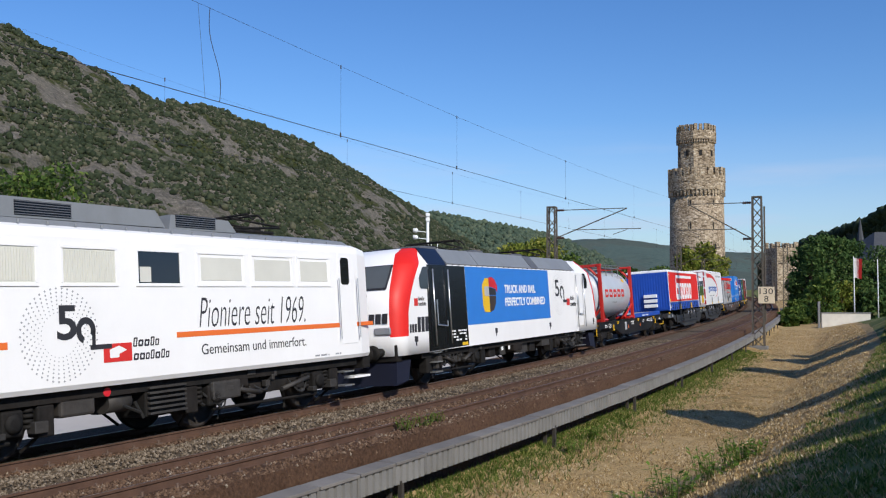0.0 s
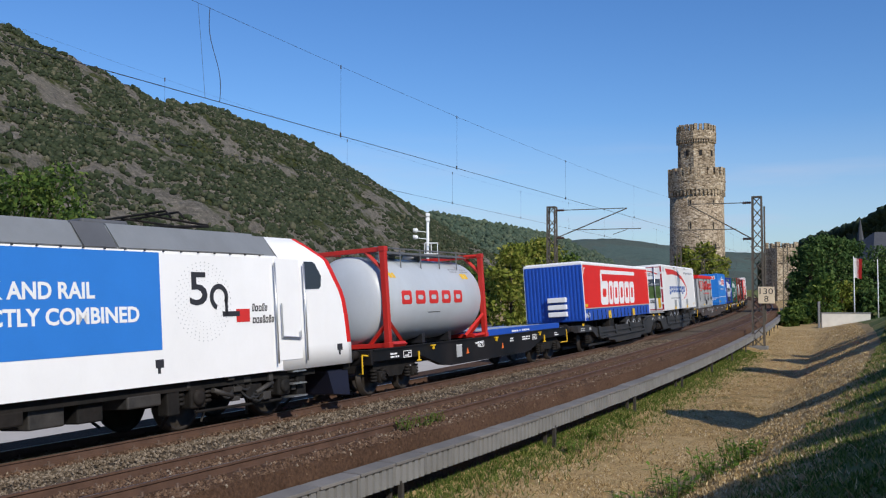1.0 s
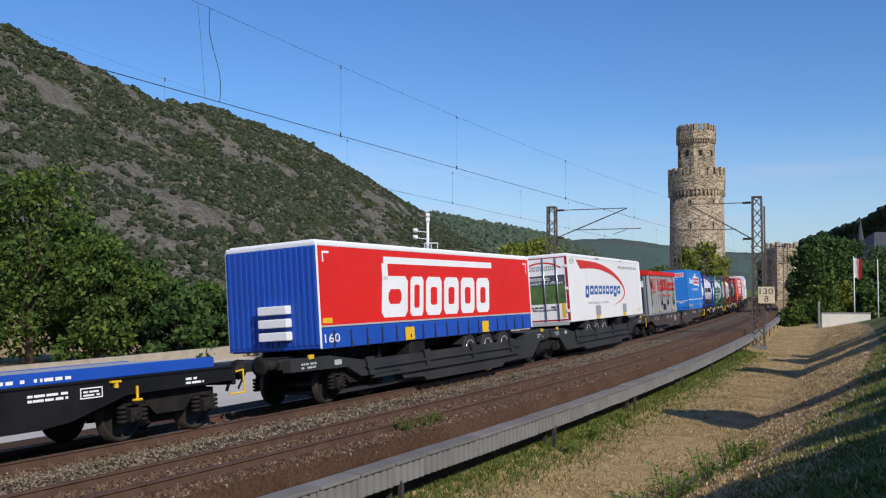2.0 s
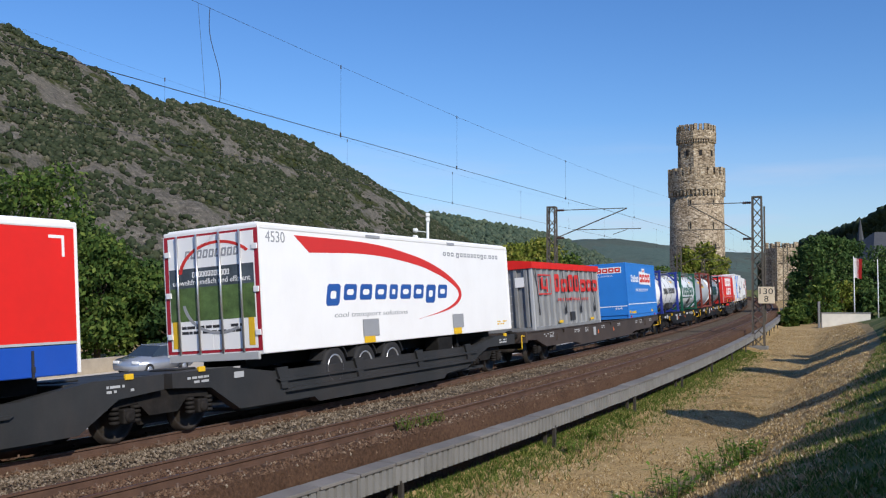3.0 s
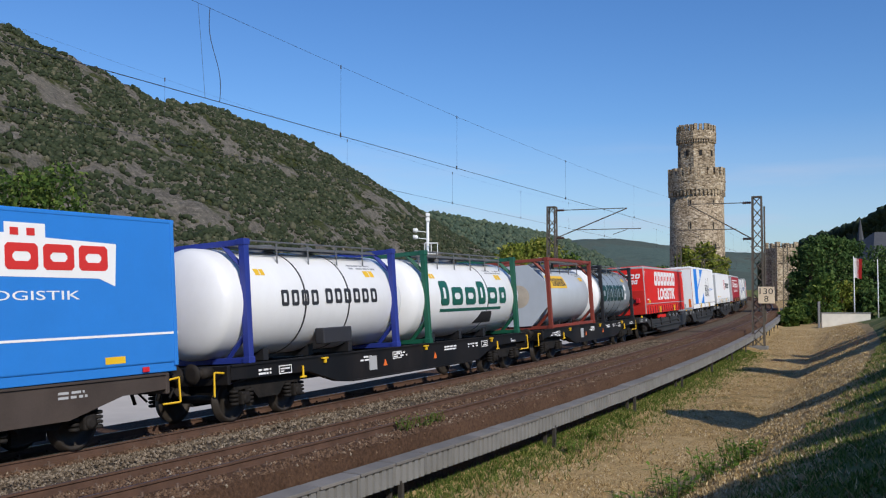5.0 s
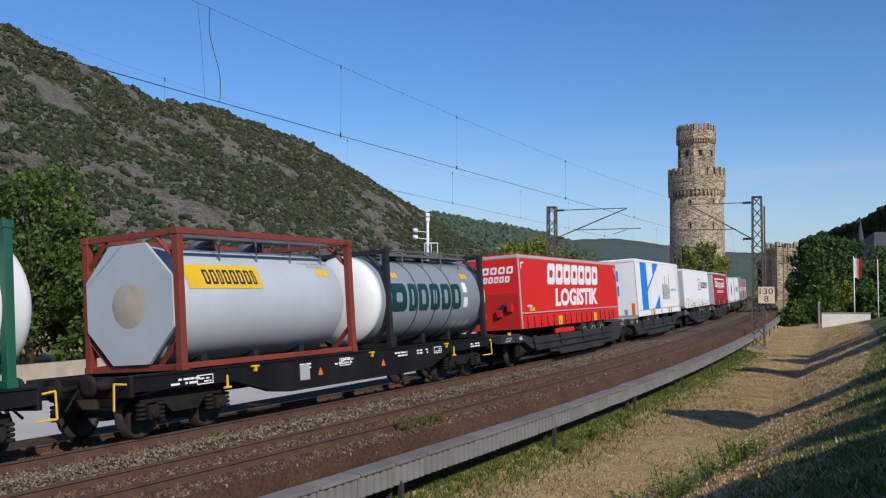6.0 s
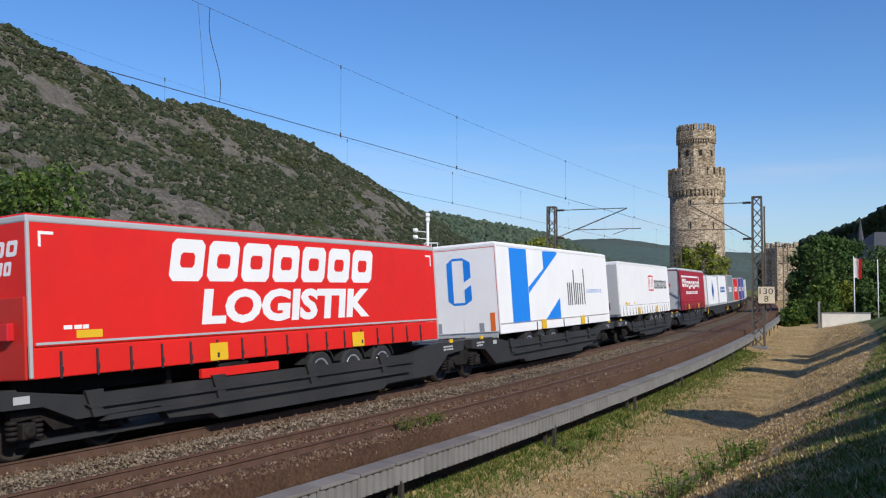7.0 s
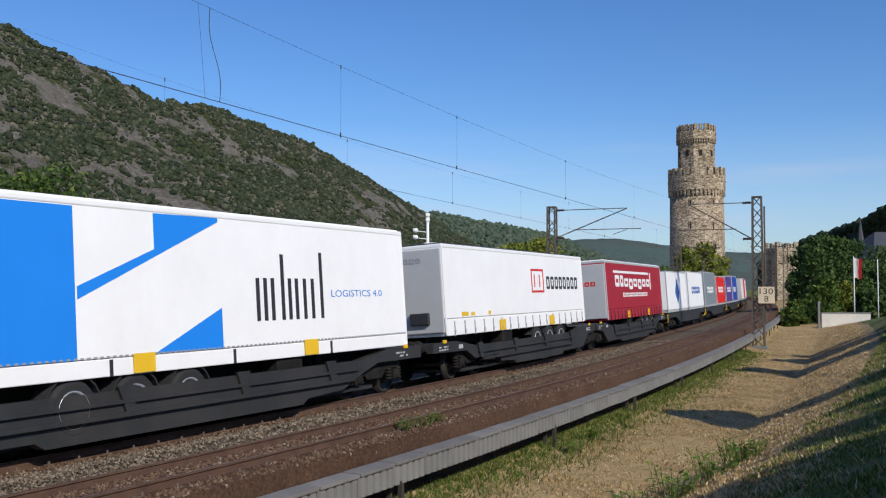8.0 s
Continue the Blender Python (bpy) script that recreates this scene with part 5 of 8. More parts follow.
# ---- trees ----
M_BARK = paint("bark", (0.09, 0.065, 0.045), 0.95, vary=0.3, scale=4, bump=0.02, fine=20)
M_LEAF = [island_material("leaves_mid", [(0, (0.034, 0.070, 0.016)), (0.6, (0.078, 0.132, 0.028)), (1, (0.155, 0.202, 0.046))], trans=0.3),
          island_material("leaves_dark", [(0, (0.026, 0.056, 0.016)), (0.6, (0.058, 0.108, 0.030)), (1, (0.11, 0.160, 0.048))], trans=0.25),
          island_material("leaves_yellow", [(0, (0.093, 0.132, 0.019)), (0.6, (0.202, 0.232, 0.039)), (1, (0.341, 0.326, 0.078))], trans=0.35)]


def tree_meshes(h, w, seed, leaf=0.3, count=3000, low=0.25, trunk_r=0.2):
    """Trunk with limbs, and a crown of many small leaves gathered in uneven clumps."""
    rnd = np.random.RandomState(seed)
    bm = bmesh.new()
    top = h * 0.75
    add_rod(bm, (0, 0, -0.5), (0, 0, top * 0.5), trunk_r, 8, trunk_r * 0.7)
    add_rod(bm, (0, 0, top * 0.5), (0.1 * w * rnd.uniform(-1, 1), 0.1 * w * rnd.uniform(-1, 1), top), trunk_r * 0.7, 7, trunk_r * 0.2)
    clumps = []
    n = 16
    for i in range(n):
        f = low + (0.97 - low) * (i + rnd.rand()) / n
        r = w / 2 * math.sqrt(max(0.08, 1 - (2 * (f - low) / (1.02 - low) - 0.85) ** 2 * 0.75)) * rnd.uniform(0.55, 1.0)
        a = i * 2.4 + rnd.uniform(-0.4, 0.4)
        c = Vector((r * 0.72 * math.cos(a), r * 0.72 * math.sin(a), h * f))
        clumps.append((c, w * rnd.uniform(0.16, 0.27), h * rnd.uniform(0.07, 0.12)))
        add_rod(bm, (0, 0, h * f * 0.6), c, trunk_r * 0.35, 5, trunk_r * 0.1)
    clumps.append((Vector((0, 0, h * 0.9)), w * 0.2, h * 0.1))
    verts, faces = [], []
    for i in range(count):
        c, rw, rh = clumps[rnd.randint(len(clumps))]
        d = rnd.normal(0, 1, 3)
        d /= np.linalg.norm(d)
        k = rnd.uniform(0.55, 1.08)
        p = c + Vector((d[0] * rw * k, d[1] * rw * k, d[2] * rh * k * 1.2))
        u = rnd.normal(0, 1, 3)
        u /= np.linalg.norm(u)
        v = np.cross(u, d + rnd.normal(0, 0.7, 3))
        v /= np.linalg.norm(v) + 1e-6
        s = leaf * rnd.uniform(0.5, 1.2)
        m = len(verts)
        for a, b in ((-1, 0), (0, -0.55), (1, 0), (0, 0.55)):
            verts.append(tuple(p[j] + s * (a * u[j] + b * v[j]) for j in range(3)))
        faces.append((m, m + 1, m + 2, m + 3))
    me = bpy.data.meshes.new("crown")
    me.from_pydata(verts, [], faces)
    return bm, me


def tree(x, y, z, h, w, kind, seed, label, leaf=0.3, count=3000, low=0.25, name="tree", group="trees"):
    t = empty(name, pose(x, y, z, 0, 0, seed * 37 % 360))
    tagged(t, label, name.replace("_", " "), group=group)
    bm, me = tree_meshes(h, w, seed, leaf, count, low, 0.03 * w + 0.04)
    part("trunk", bm, M_BARK, t)
    me.materials.append(M_LEAF[kind])
    c = new("crown", me)
    c.parent = t
    return t


# tall trees and bushes between the road and the river
for i, (px, d, h, w, k) in enumerate(((-60, 60, 10.5, 8, 0), (55, 58, 11.6, 8.5, 0), (120, 64, 9.8, 7, 1), (175, 57, 7.6, 6, 0), (225, 62, 6.6, 6, 1), (275, 60, 5.6, 5.5, 0), (320, 58, 4.8, 5, 1), (370, 64, 4.9, 5, 0), (-150, 56, 11, 8, 1), (420, 62, 4.6, 4.6, 1), (455, 70, 5.6, 4.6, 0), (500, 66, 4.4, 4.6, 1), (540, 64, 3.9, 4.4, 2), (590, 64, 3.6, 4.2, 2), (640, 68, 3.2, 4.0, 0), (680, 70, 2.8, 3.6, 0), (480, 84, 7.6, 6, 1), (525, 90, 6.2, 5, 1))):
    tree((px - 784) / 1691 * d, d, -1.9, h, w, k, 100 + i, "dense green deciduous tree behind the road" if h > 5.7 else "leafy green shrub behind the road wall", 0.2 if h > 5.7 else 0.22, 6500 if h > 5.7 else 3200, 0.12 if h > 5.7 else 0.05, "tree" if h > 5.7 else "shrub", "roadside trees" if h > 5.7 else "roadside shrubs")
for i, (px, d, h, w, k) in enumerate(((905, 104, 9.4, 6.5, 2), (955, 108, 10.3, 7, 2), (995, 112, 8.6, 6, 0), (845, 118, 7.2, 6, 0), (790, 125, 6.6, 6, 1), (740, 120, 6, 6, 0), (1040, 150, 8, 8, 1), (1110, 165, 8.2, 8, 1), (1160, 180, 8.6, 8, 0))):
    tree((px - 784) / 1691 * d, d, -2.2, h, w, k, 130 + i, "yellow-green deciduous tree beyond the railway", 0.3, 3400, 0.12, group="trees beyond the railway")
for i, (px, d, h, w) in enumerate(((1215, 196, 15.5, 7), (1250, 197, 16.5, 7), (1270, 199, 14, 6))):
    tree((px - 784) / 1691 * d, d, -5.0, h, w, 2, 150 + i, "yellow-green tree at the foot of the stone tower", 0.45, 3200, 0.15, group="trees at the tower")
# dark trees and shrubs beyond the grass
for i, (px, d, h, w, k) in enumerate(((1432, 106, 8.6, 5.2, 1), (1465, 108, 9.8, 6.5, 1), (1500, 112, 9.4, 6, 1), (1545, 118, 7.2, 6, 1), (1412, 118, 5.6, 3.5, 1), (1455, 98, 5.0, 4, 0), (1490, 101, 4.2, 4, 2), (1412, 96, 2.6, 2.6, 0), (1398, 90, 2.0, 2.2, 0), (1540, 99, 3.6, 4, 1), (1585, 104, 5, 5, 1), (1568, 140, 9.6, 7, 1))):
    tree((px - 784) / 1691 * d, d, -1.1, h, w, k, 170 + i, "dark green tree beyond the dry grass" if h > 5.5 else "green garden shrub beyond the dry grass", 0.24, 4200 if h > 5.5 else 2200, 0.08, "tree" if h > 5.5 else "shrub", "garden trees" if h > 5.5 else "garden shrubs")
# trees on the bank beside and behind the viewpoint, which shade the grass
for i, (x, y, h, w) in enumerate(((11.7, 7.3, 5.8, 4.4), (13.6, 9.5, 6.2, 4.4), (14.3, 6.7, 5.8, 5.0), (13.0, 19.6, 5.2, 3.0), (19.6, 34.6, 5.2, 3.4), (23.4, 39.5, 5.6, 3.6), (25.6, 42.5, 5.6, 3.4), (10.3, 4.8, 5.8, 4.4), (12.4, 4.4, 6.2, 5.0), (6.9, 2.3, 5.6, 4.6), (8.4, 4.4, 5.8, 4.4), (8.0, 0.8, 6.4, 5.0), (9.6, 2.4, 6.4, 5.0))):
    tree(x, y, 1.2, h, w, 0, 190 + i, "deciduous tree on the grass bank", 0.3, 5200, 0.3, group="bank trees")


# ---- hills ----
def hill_material(name, veg, rock, cover, scale):
    m = bpy.data.materials.new(name)
    m.use_nodes = True
    nt = m.node_tree
    b = nt.nodes["Principled BSDF"]
    b.inputs["Roughness"].default_value, b.inputs["Specular IOR Level"].default_value = 0.95, 0.1
    a = noise_out(nt, scale, 8, 0.7)
    d = noise_out(nt, scale * 9, 5, 0.7)
    big = noise_out(nt, scale * 0.35, 4, 0.6)
    g = ramp(nt, d, [(0.3, veg[0]), (0.5, veg[1]), (0.7, veg[2])])
    r = ramp(nt, noise_out(nt, scale * 7, 8, 0.8, (1, 1, 0.45)), [(0.3, rock[0]), (0.55, rock[1]), (0.75, rock[2])])
    add = nt.nodes.new("ShaderNodeMath")
    add.operation = "ADD"
    nt.links.new(a, add.inputs[0])
    nt.links.new(big, add.inputs[1])
    fac = ramp(nt, add.outputs[0], [(max(0, min(1, cover - 0.05)), (0, 0, 0)), (max(0, min(1, cover + 0.05)), (1, 1, 1))])
    mix = nt.nodes.new("ShaderNodeMixRGB")
    nt.links.new(fac, mix.inputs[0])
    nt.links.new(g, mix.inputs[1])
    nt.links.new(r, mix.inputs[2])
    nt.links.new(mix.outputs[0], b.inputs["Base Color"])
    bp = nt.nodes.new("ShaderNodeBump")
    bp.inputs["Strength"].default_value, bp.inputs["Distance"].default_value = 1.0, 2.5
    nt.links.new(d, bp.inputs["Height"])
    nt.links.new(bp.outputs[0], b.inputs["Normal"])
    return m


M_SLOPE = hill_material("scrub_slope", ((0.020, 0.030, 0.010), (0.045, 0.055, 0.018), (0.085, 0.085, 0.035)), ((0.05, 0.048, 0.042), (0.17, 0.155, 0.13), (0.40, 0.36, 0.30)), 0.93, 0.045)
# woods of the middle and right hills, lightened in their colour for distance haze
M_WOODS = hill_material("distant_woods_hazed", ((0.030, 0.052, 0.034), (0.052, 0.080, 0.052), (0.080, 0.105, 0.066)), ((0.05, 0.06, 0.04), (0.07, 0.08, 0.05), (0.09, 0.09, 0.06)), 1.0, 0.012)

# paler and bluer still: the haze over the farthest hills is in the colour
M_FARWOODS = hill_material("far_woods_hazed", ((0.055, 0.085, 0.075), (0.075, 0.108, 0.095), (0.095, 0.125, 0.105)), ((0.06, 0.08, 0.07), (0.08, 0.10, 0.085), (0.10, 0.115, 0.095)), 1.0, 0.008)


def slope_point(crest, foot, u, v, rough, seed):
    """A point of a hillside between its foot line and its crest line."""
    k = u * (len(crest) - 1)
    i = min(int(k), len(crest) - 2)
    c = Vector(crest[i]).lerp(Vector(crest[i + 1]), k - i)
    f = Vector(foot[0]).lerp(Vector(foot[1]), u) if len(foot) == 2 else Vector(foot[i]).lerp(Vector(foot[i + 1]), k - i)
    p = f.lerp(c, v)
    w = math.sin(math.pi * min(v, 1)) * 0.9 + 0.1
    rib = noise.fractal(Vector((p.x * 0.012 + seed, p.y * 0.006, v * 1.2)), 1.0, 2.0, 4)
    fine = noise.fractal(Vector((p.x * 0.05, p.y * 0.05, p.z * 0.05 + seed)), 0.9, 2.1, 3)
    p.z += rough * (rib * w + 0.22 * fine + 0.12 * noise.noise(Vector((p.x * 0.2, p.y * 0.2, p.z * 0.25))))
    p.y -= rough * 0.8 * rib * w
    return p


def hillside(name, crest, foot, nu, nv, rough, seed, mat, label):
    verts, faces = [], []
    for i in range(nu + 1):
        for j in range(nv + 1):
            verts.append(tuple(slope_point(crest, foot, i / nu, j / nv, rough, seed)))
        p = slope_point(crest, foot, i / nu, 1.0, rough, seed)
        verts.append((p.x * 1.12, p.y * 1.12, -6))
    n = nv + 2
    for i in range(nu):
        for j in range(nv + 1):
            a = i * n + j
            faces.append((a, a + n, a + n + 1, a + 1))
    me = bpy.data.meshes.new(name)
    me.from_pydata(verts, [], faces)
    me.materials.append(mat)
    me.polygons.foreach_set("use_smooth", [True] * len(faces))
    me.update()
    return tagged(new(name, me), label, "hill", kind="structure")


CREST = [((px - 784) / 1691 * d, d, 2.78 + (509.4 - py) / 1691 * d) for px, py, d in ((-520, -120, 480), (-200, -20, 540), (0, 44, 600), (100, 89, 640), (190, 129, 680), (270, 176, 720), (370, 188, 780), (490, 230, 860), (570, 267, 930), (640, 310, 1000), (740, 374, 1080), (800, 412, 1120), (860, 446, 1160), (920, 470, 1200))]
FOOT = [(-400, 190, -4), (-330, 210, -4), (-220, 230, -4), (-190, 245, -4), (-165, 260, -4), (-150, 280, -4), (-120, 310, -4), (-95, 350, -4), (-80, 390, -4), (-62, 430, -4), (-30, 520, -4), (0, 620, -4), (40, 720, -4), (80, 850, -4)]
hillside("hill_left", CREST, FOOT, 280, 120, 11.0, 2.0, M_SLOPE, "steep rocky valley slope with scrub and outcrops")
MID = [((px - 784) / 1691 * d, d, 2.78 + (509.4 - py) / 1691 * d) for px, py, d in ((620, 372, 1600), (700, 372, 1600), (770, 379, 1620), (840, 391, 1650), (900, 403, 1700), (960, 415, 1760), (1010, 432, 1820), (1080, 462, 1900))]
MID_FOOT = [(-150, 1250, -5), (300, 1500, -5)]
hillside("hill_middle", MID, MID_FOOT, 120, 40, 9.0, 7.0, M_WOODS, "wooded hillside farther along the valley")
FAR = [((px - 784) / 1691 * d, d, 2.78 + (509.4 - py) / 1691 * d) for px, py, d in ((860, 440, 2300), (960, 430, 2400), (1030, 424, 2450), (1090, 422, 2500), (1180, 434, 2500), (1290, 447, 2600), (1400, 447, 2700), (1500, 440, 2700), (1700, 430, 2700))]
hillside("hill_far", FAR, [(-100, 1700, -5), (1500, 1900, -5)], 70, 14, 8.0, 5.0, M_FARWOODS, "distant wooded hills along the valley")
RIGHT = [((px - 784) / 1691 * d, d, 2.78 + (509.4 - py) / 1691 * d) for px, py, d in ((1340, 470, 900), (1400, 441, 760), (1440, 424, 680), (1480, 414, 600), (1520, 400, 540), (1568, 372, 500), (1640, 330, 470), (1900, 260, 430), (2300, 230, 400))]
hillside("hill_right", RIGHT, [(260, 620, -4), (260, 180, -4)], 60, 20, 6.0, 9.0, M_WOODS, "dark wooded hillside above the town")

# scrub and small trees all over the slopes
M_SCRUB = island_material("scrub_leaves", [(0, (0.020, 0.030, 0.015)), (0.5, (0.038, 0.050, 0.026)), (0.85, (0.062, 0.072, 0.040)), (1, (0.12, 0.115, 0.075))], fine=0.9)
# right-hand woodland: leaf colours lifted a little towards haze
M_WOODLEAF = island_material("hazed_right_leaves", [(0, (0.022, 0.036, 0.022)), (0.6, (0.040, 0.060, 0.034)), (1, (0.060, 0.080, 0.044))], fine=0.7)
# middle woodland: paler, bluish leaf colours take the place of hazy air
M_MIDLEAF = island_material("hazed_middle_leaves", [(0, (0.044, 0.070, 0.050)), (0.6, (0.070, 0.100, 0.068)), (1, (0.10, 0.125, 0.080))], fine=0.4)
ICO = bmesh.new()
bmesh.ops.create_icosphere(ICO, subdivisions=1, radius=1.0)
ICO_V = np.array([v.co[:] for v in ICO.verts])
ICO_F = [tuple(v.index for v in f.verts) for f in ICO.faces]
ICO.free()


def scrub(name, crest, foot, count, rough, seed, lo, hi, mat, label, vmin=0.0, dens=0.0):
    rnd = np.random.RandomState(seed)
    verts, faces = [], []
    for i in range(count):
        u, v = rnd.rand(), vmin + (1.0 - vmin) * rnd.rand()
        if rnd.rand() < 0.06:
            v = rnd.uniform(0.97, 1.0)
        p = slope_point(crest, foot, u, v, rough, {"scrub": 2.0, "far_woodland": 7.0, "woodland": 9.0}[name])
        if 0.5 * noise.noise(Vector((p.x * 0.09, p.y * 0.06, p.z * 0.08))) + 0.75 * noise.noise(Vector((p.x * 0.022, p.y * 0.02, p.z * 0.03))) + 0.35 * rnd.rand() - 0.17 < dens - 0.25 * max(0.0, u - 0.35):
            continue
        k = rnd.uniform(lo, hi) * (0.6 + 0.8 * rnd.rand() ** 2)
        w = ICO_V * rnd.uniform(0.65, 1.3, (len(ICO_V), 1)) * np.array((k, k, k * rnd.uniform(0.7, 1.2)))
        m = len(verts)
        verts += [(p.x + a, p.y + b, p.z + k * 0.35 + c) for a, b, c in w]
        faces += [tuple(m + j for j in f) for f in ICO_F]
    stuff_mesh(name, verts, faces, [mat], label, "scrub", smooth=True)


scrub("scrub", CREST, FOOT, 76000, 11.0, 21, 0.55, 1.9, M_SCRUB, "dark green scrub and small trees on the slope", dens=-0.07)
scrub("woodland", RIGHT, [(260, 620, -4), (260, 180, -4)], 9000, 6.0, 23, 1.3, 2.8, M_WOODLEAF, "dense dark woodland on the hillside", dens=-1)
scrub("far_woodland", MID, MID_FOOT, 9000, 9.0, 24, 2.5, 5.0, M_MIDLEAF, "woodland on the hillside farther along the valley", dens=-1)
# ---- the train: vehicles and loads, from the front ----
def dn(outlines, z0):
    return [[(u, v - z0) for u, v in o] for o in outlines]


def loft(sections, mat_at=None):
    bm = bmesh.new()
    prev = None
    for y, outline in sections:
        cur = [bm.verts.new((x, y, z)) for x, z in outline]
        if prev:
            for i in range(len(cur)):
                f = bm.faces.new((prev[i], prev[(i + 1) % len(cur)], cur[(i + 1) % len(cur)], cur[i]))
                if mat_at:
                    f.normal_update()
                    f.material_index = mat_at(f.calc_center_median(), f.normal)
        else:
            bm.faces.new(list(reversed(cur)))
        prev = cur
    bm.faces.new(prev)
    bmesh.ops.recalc_face_normals(bm, faces=bm.faces)
    return bm


def loco_bogie(parent, y, wb, r, seed):
    rnd = random.Random(seed)
    bm = bmesh.new()
    h = wb / 2
    for sx in (-1, 1):
        x0, x1 = sorted((sx * 0.98, sx * 1.14))
        add_prism(bm, [(-h - 0.55, 0.55), (-h - 0.3, 0.5), (-h + 0.45, 0.78), (-0.5, 0.52), (0.5, 0.52), (h - 0.45, 0.78), (h + 0.3, 0.5), (h + 0.55, 0.55), (h + 0.55, 0.85), (0.6, 0.95), (-0.6, 0.95), (-h - 0.55, 0.85)], x0, x1)
        for sy in (-1, 1):
            add_box(bm, *sorted((sx * 1.0, sx * 1.3)), sy * h - 0.2, sy * h + 0.2, 0.42, 0.82, 0.04)
            add_lathe(bm, [(sx * 1.26, 0.15), (sx * 1.34, 0.15), (sx * 1.36, 0.08)], "X", 14, centre=(0, sy * h, 0.62))
            for dy in (-0.36, 0.36):
                for k in range(5):
                    z = 0.5 + k * 0.085
                    add_lathe(bm, [(z, 0.07), (z + 0.015, 0.1), (z + 0.05, 0.1), (z + 0.07, 0.07)], "Z", 10, centre=(sx * 1.16, sy * h + dy, 0))
            add_box(bm, *sorted((sx * 1.02, sx * 1.28)), sy * (h + 0.62) - 0.16, sy * (h + 0.62) + 0.16, 0.35, 0.85, 0.03)
            add_rod(bm, (sx * 1.1, sy * (h + 0.6), 0.36), (sx * 0.8, sy * (h + 0.5), 0.12), 0.03, 6)
        for k in range(6):
            yy, zz = rnd.uniform(-h, h), rnd.uniform(0.55, 0.95)
            add_box(bm, *sorted((sx * 1.1, sx * rnd.uniform(1.18, 1.34))), yy - rnd.uniform(0.08, 0.22), yy + rnd.uniform(0.08, 0.22), zz - 0.12, zz + rnd.uniform(0.05, 0.16), 0.02)
        add_rod(bm, (sx * 1.2, -h, 0.35), (sx * 1.2, h, 0.33), 0.03, 6)
    add_box(bm, -1.0, 1.0, -0.4, 0.4, 0.5, 0.95)
    for sy in (-1, 1):
        add_box(bm, -1.0, 1.0, sy * (h + 0.5) - 0.08, sy * (h + 0.5) + 0.08, 0.5, 0.75)
    b = part("bogie", bm, M_RUN, parent, "black locomotive bogie frame with springs", m=pose(0, y, 0))
    for k in range(7):   # sagging hoses
        y0, z0_, d = rnd.uniform(-h - 0.5, h - 0.2), rnd.uniform(0.6, 0.95), rnd.uniform(0.25, 0.7)
        hose, sag = bmesh.new(), rnd.uniform(0.12, 0.3)
        pts = [Vector((1.22 + 0.1 * math.sin(math.pi * i / 6), y0 + d * i / 6, z0_ - sag * math.sin(math.pi * i / 6))) for i in range(7)]
        rings = [[hose.verts.new(q + Vector((0.022 * math.cos(a), 0.010 * math.sin(2 * a), 0.022 * math.sin(a)))) for a in [k_ * math.pi / 3 for k_ in range(6)]] for q in pts]
        for r0, r1 in zip(rings, rings[1:]):
            for i in range(6):
                hose.faces.new((r0[i], r0[(i + 1) % 6], r1[(i + 1) % 6], r1[i]))
        hose.faces.new(list(reversed(rings[0])))
        hose.faces.new(rings[-1])
        part("hose", hose, M_HOSE, b)
    for k in range(9):   # brackets, valves and boxes
        y0, z0_ = rnd.uniform(-h - 0.5, h + 0.4), rnd.uniform(0.38, 0.95)
        part("bracket", box(1.16, rnd.uniform(1.28, 1.38), y0, y0 + rnd.uniform(0.08, 0.26), z0_, z0_ + rnd.uniform(0.06, 0.2), 0.015), M_GEAR, b)
    for sy in (-1, 1):
        part("sand_pipe", rod((0.9, sy * (h - 0.75), 0.7), (0.76, sy * (h - 0.62), 0.1), 0.025, 6), M_GEAR, b)
        part("damper", rod((1.3, sy * 0.35, 0.55), (1.3, sy * (h - 0.4), 0.72), 0.05, 10), M_GEAR, b)
    for sy in (-1, 1):
        wheelset(b, sy * h, r)
    return b


def pantograph(parent, y, z):
    bm = bmesh.new()
    for x in (-0.55, 0.55):
        add_rod(bm, (x, y - 0.7, z + 0.12), (x, y + 0.7, z + 0.12), 0.04, 6)
        for yy in (y - 0.65, y + 0.65):
            add_lathe(bm, [(z - 0.25, 0.07), (z - 0.18, 0.1), (z - 0.12, 0.06), (z - 0.05, 0.1), (z, 0.06), (z + 0.1, 0.05)], "Z", 10, centre=(x, yy, 0))
        add_rod(bm, (x, y - 0.6, z + 0.16), (x * 0.5, y + 1.3, z + 0.3), 0.03, 6)
        add_rod(bm, (x * 0.5, y + 1.3, z + 0.32), (x * 0.6, y - 0.5, z + 0.42), 0.025, 6)
    for yy in (y - 0.5, y - 0.15):
        add_rod(bm, (-0.85, yy, z + 0.44), (0.85, yy, z + 0.44), 0.025, 6)
        for s in (-1, 1):
            add_rod(bm, (s * 0.85, yy, z + 0.44), (s * 1.0, yy, z + 0.3), 0.02, 6)
    part("pantograph", bm, M_RUN, parent, "folded dark pantograph on insulators")


def dots(u, v, r0, r1, rings, size):
    out = []
    for k in range(rings):
        r = r0 + (r1 - r0) * k / (rings - 1)
        n = int(30 + 2 * k)
        for i in range(n):
            a = 2 * math.pi * (i + 0.5 * (k % 2)) / n
            c, s = u + r * math.cos(a), v + r * math.sin(a)
            d = size * (0.6 + 0.6 * k / rings)
            out.append([(c - d, s), (c, s - d), (c + d, s), (c, s + d)])
    return out


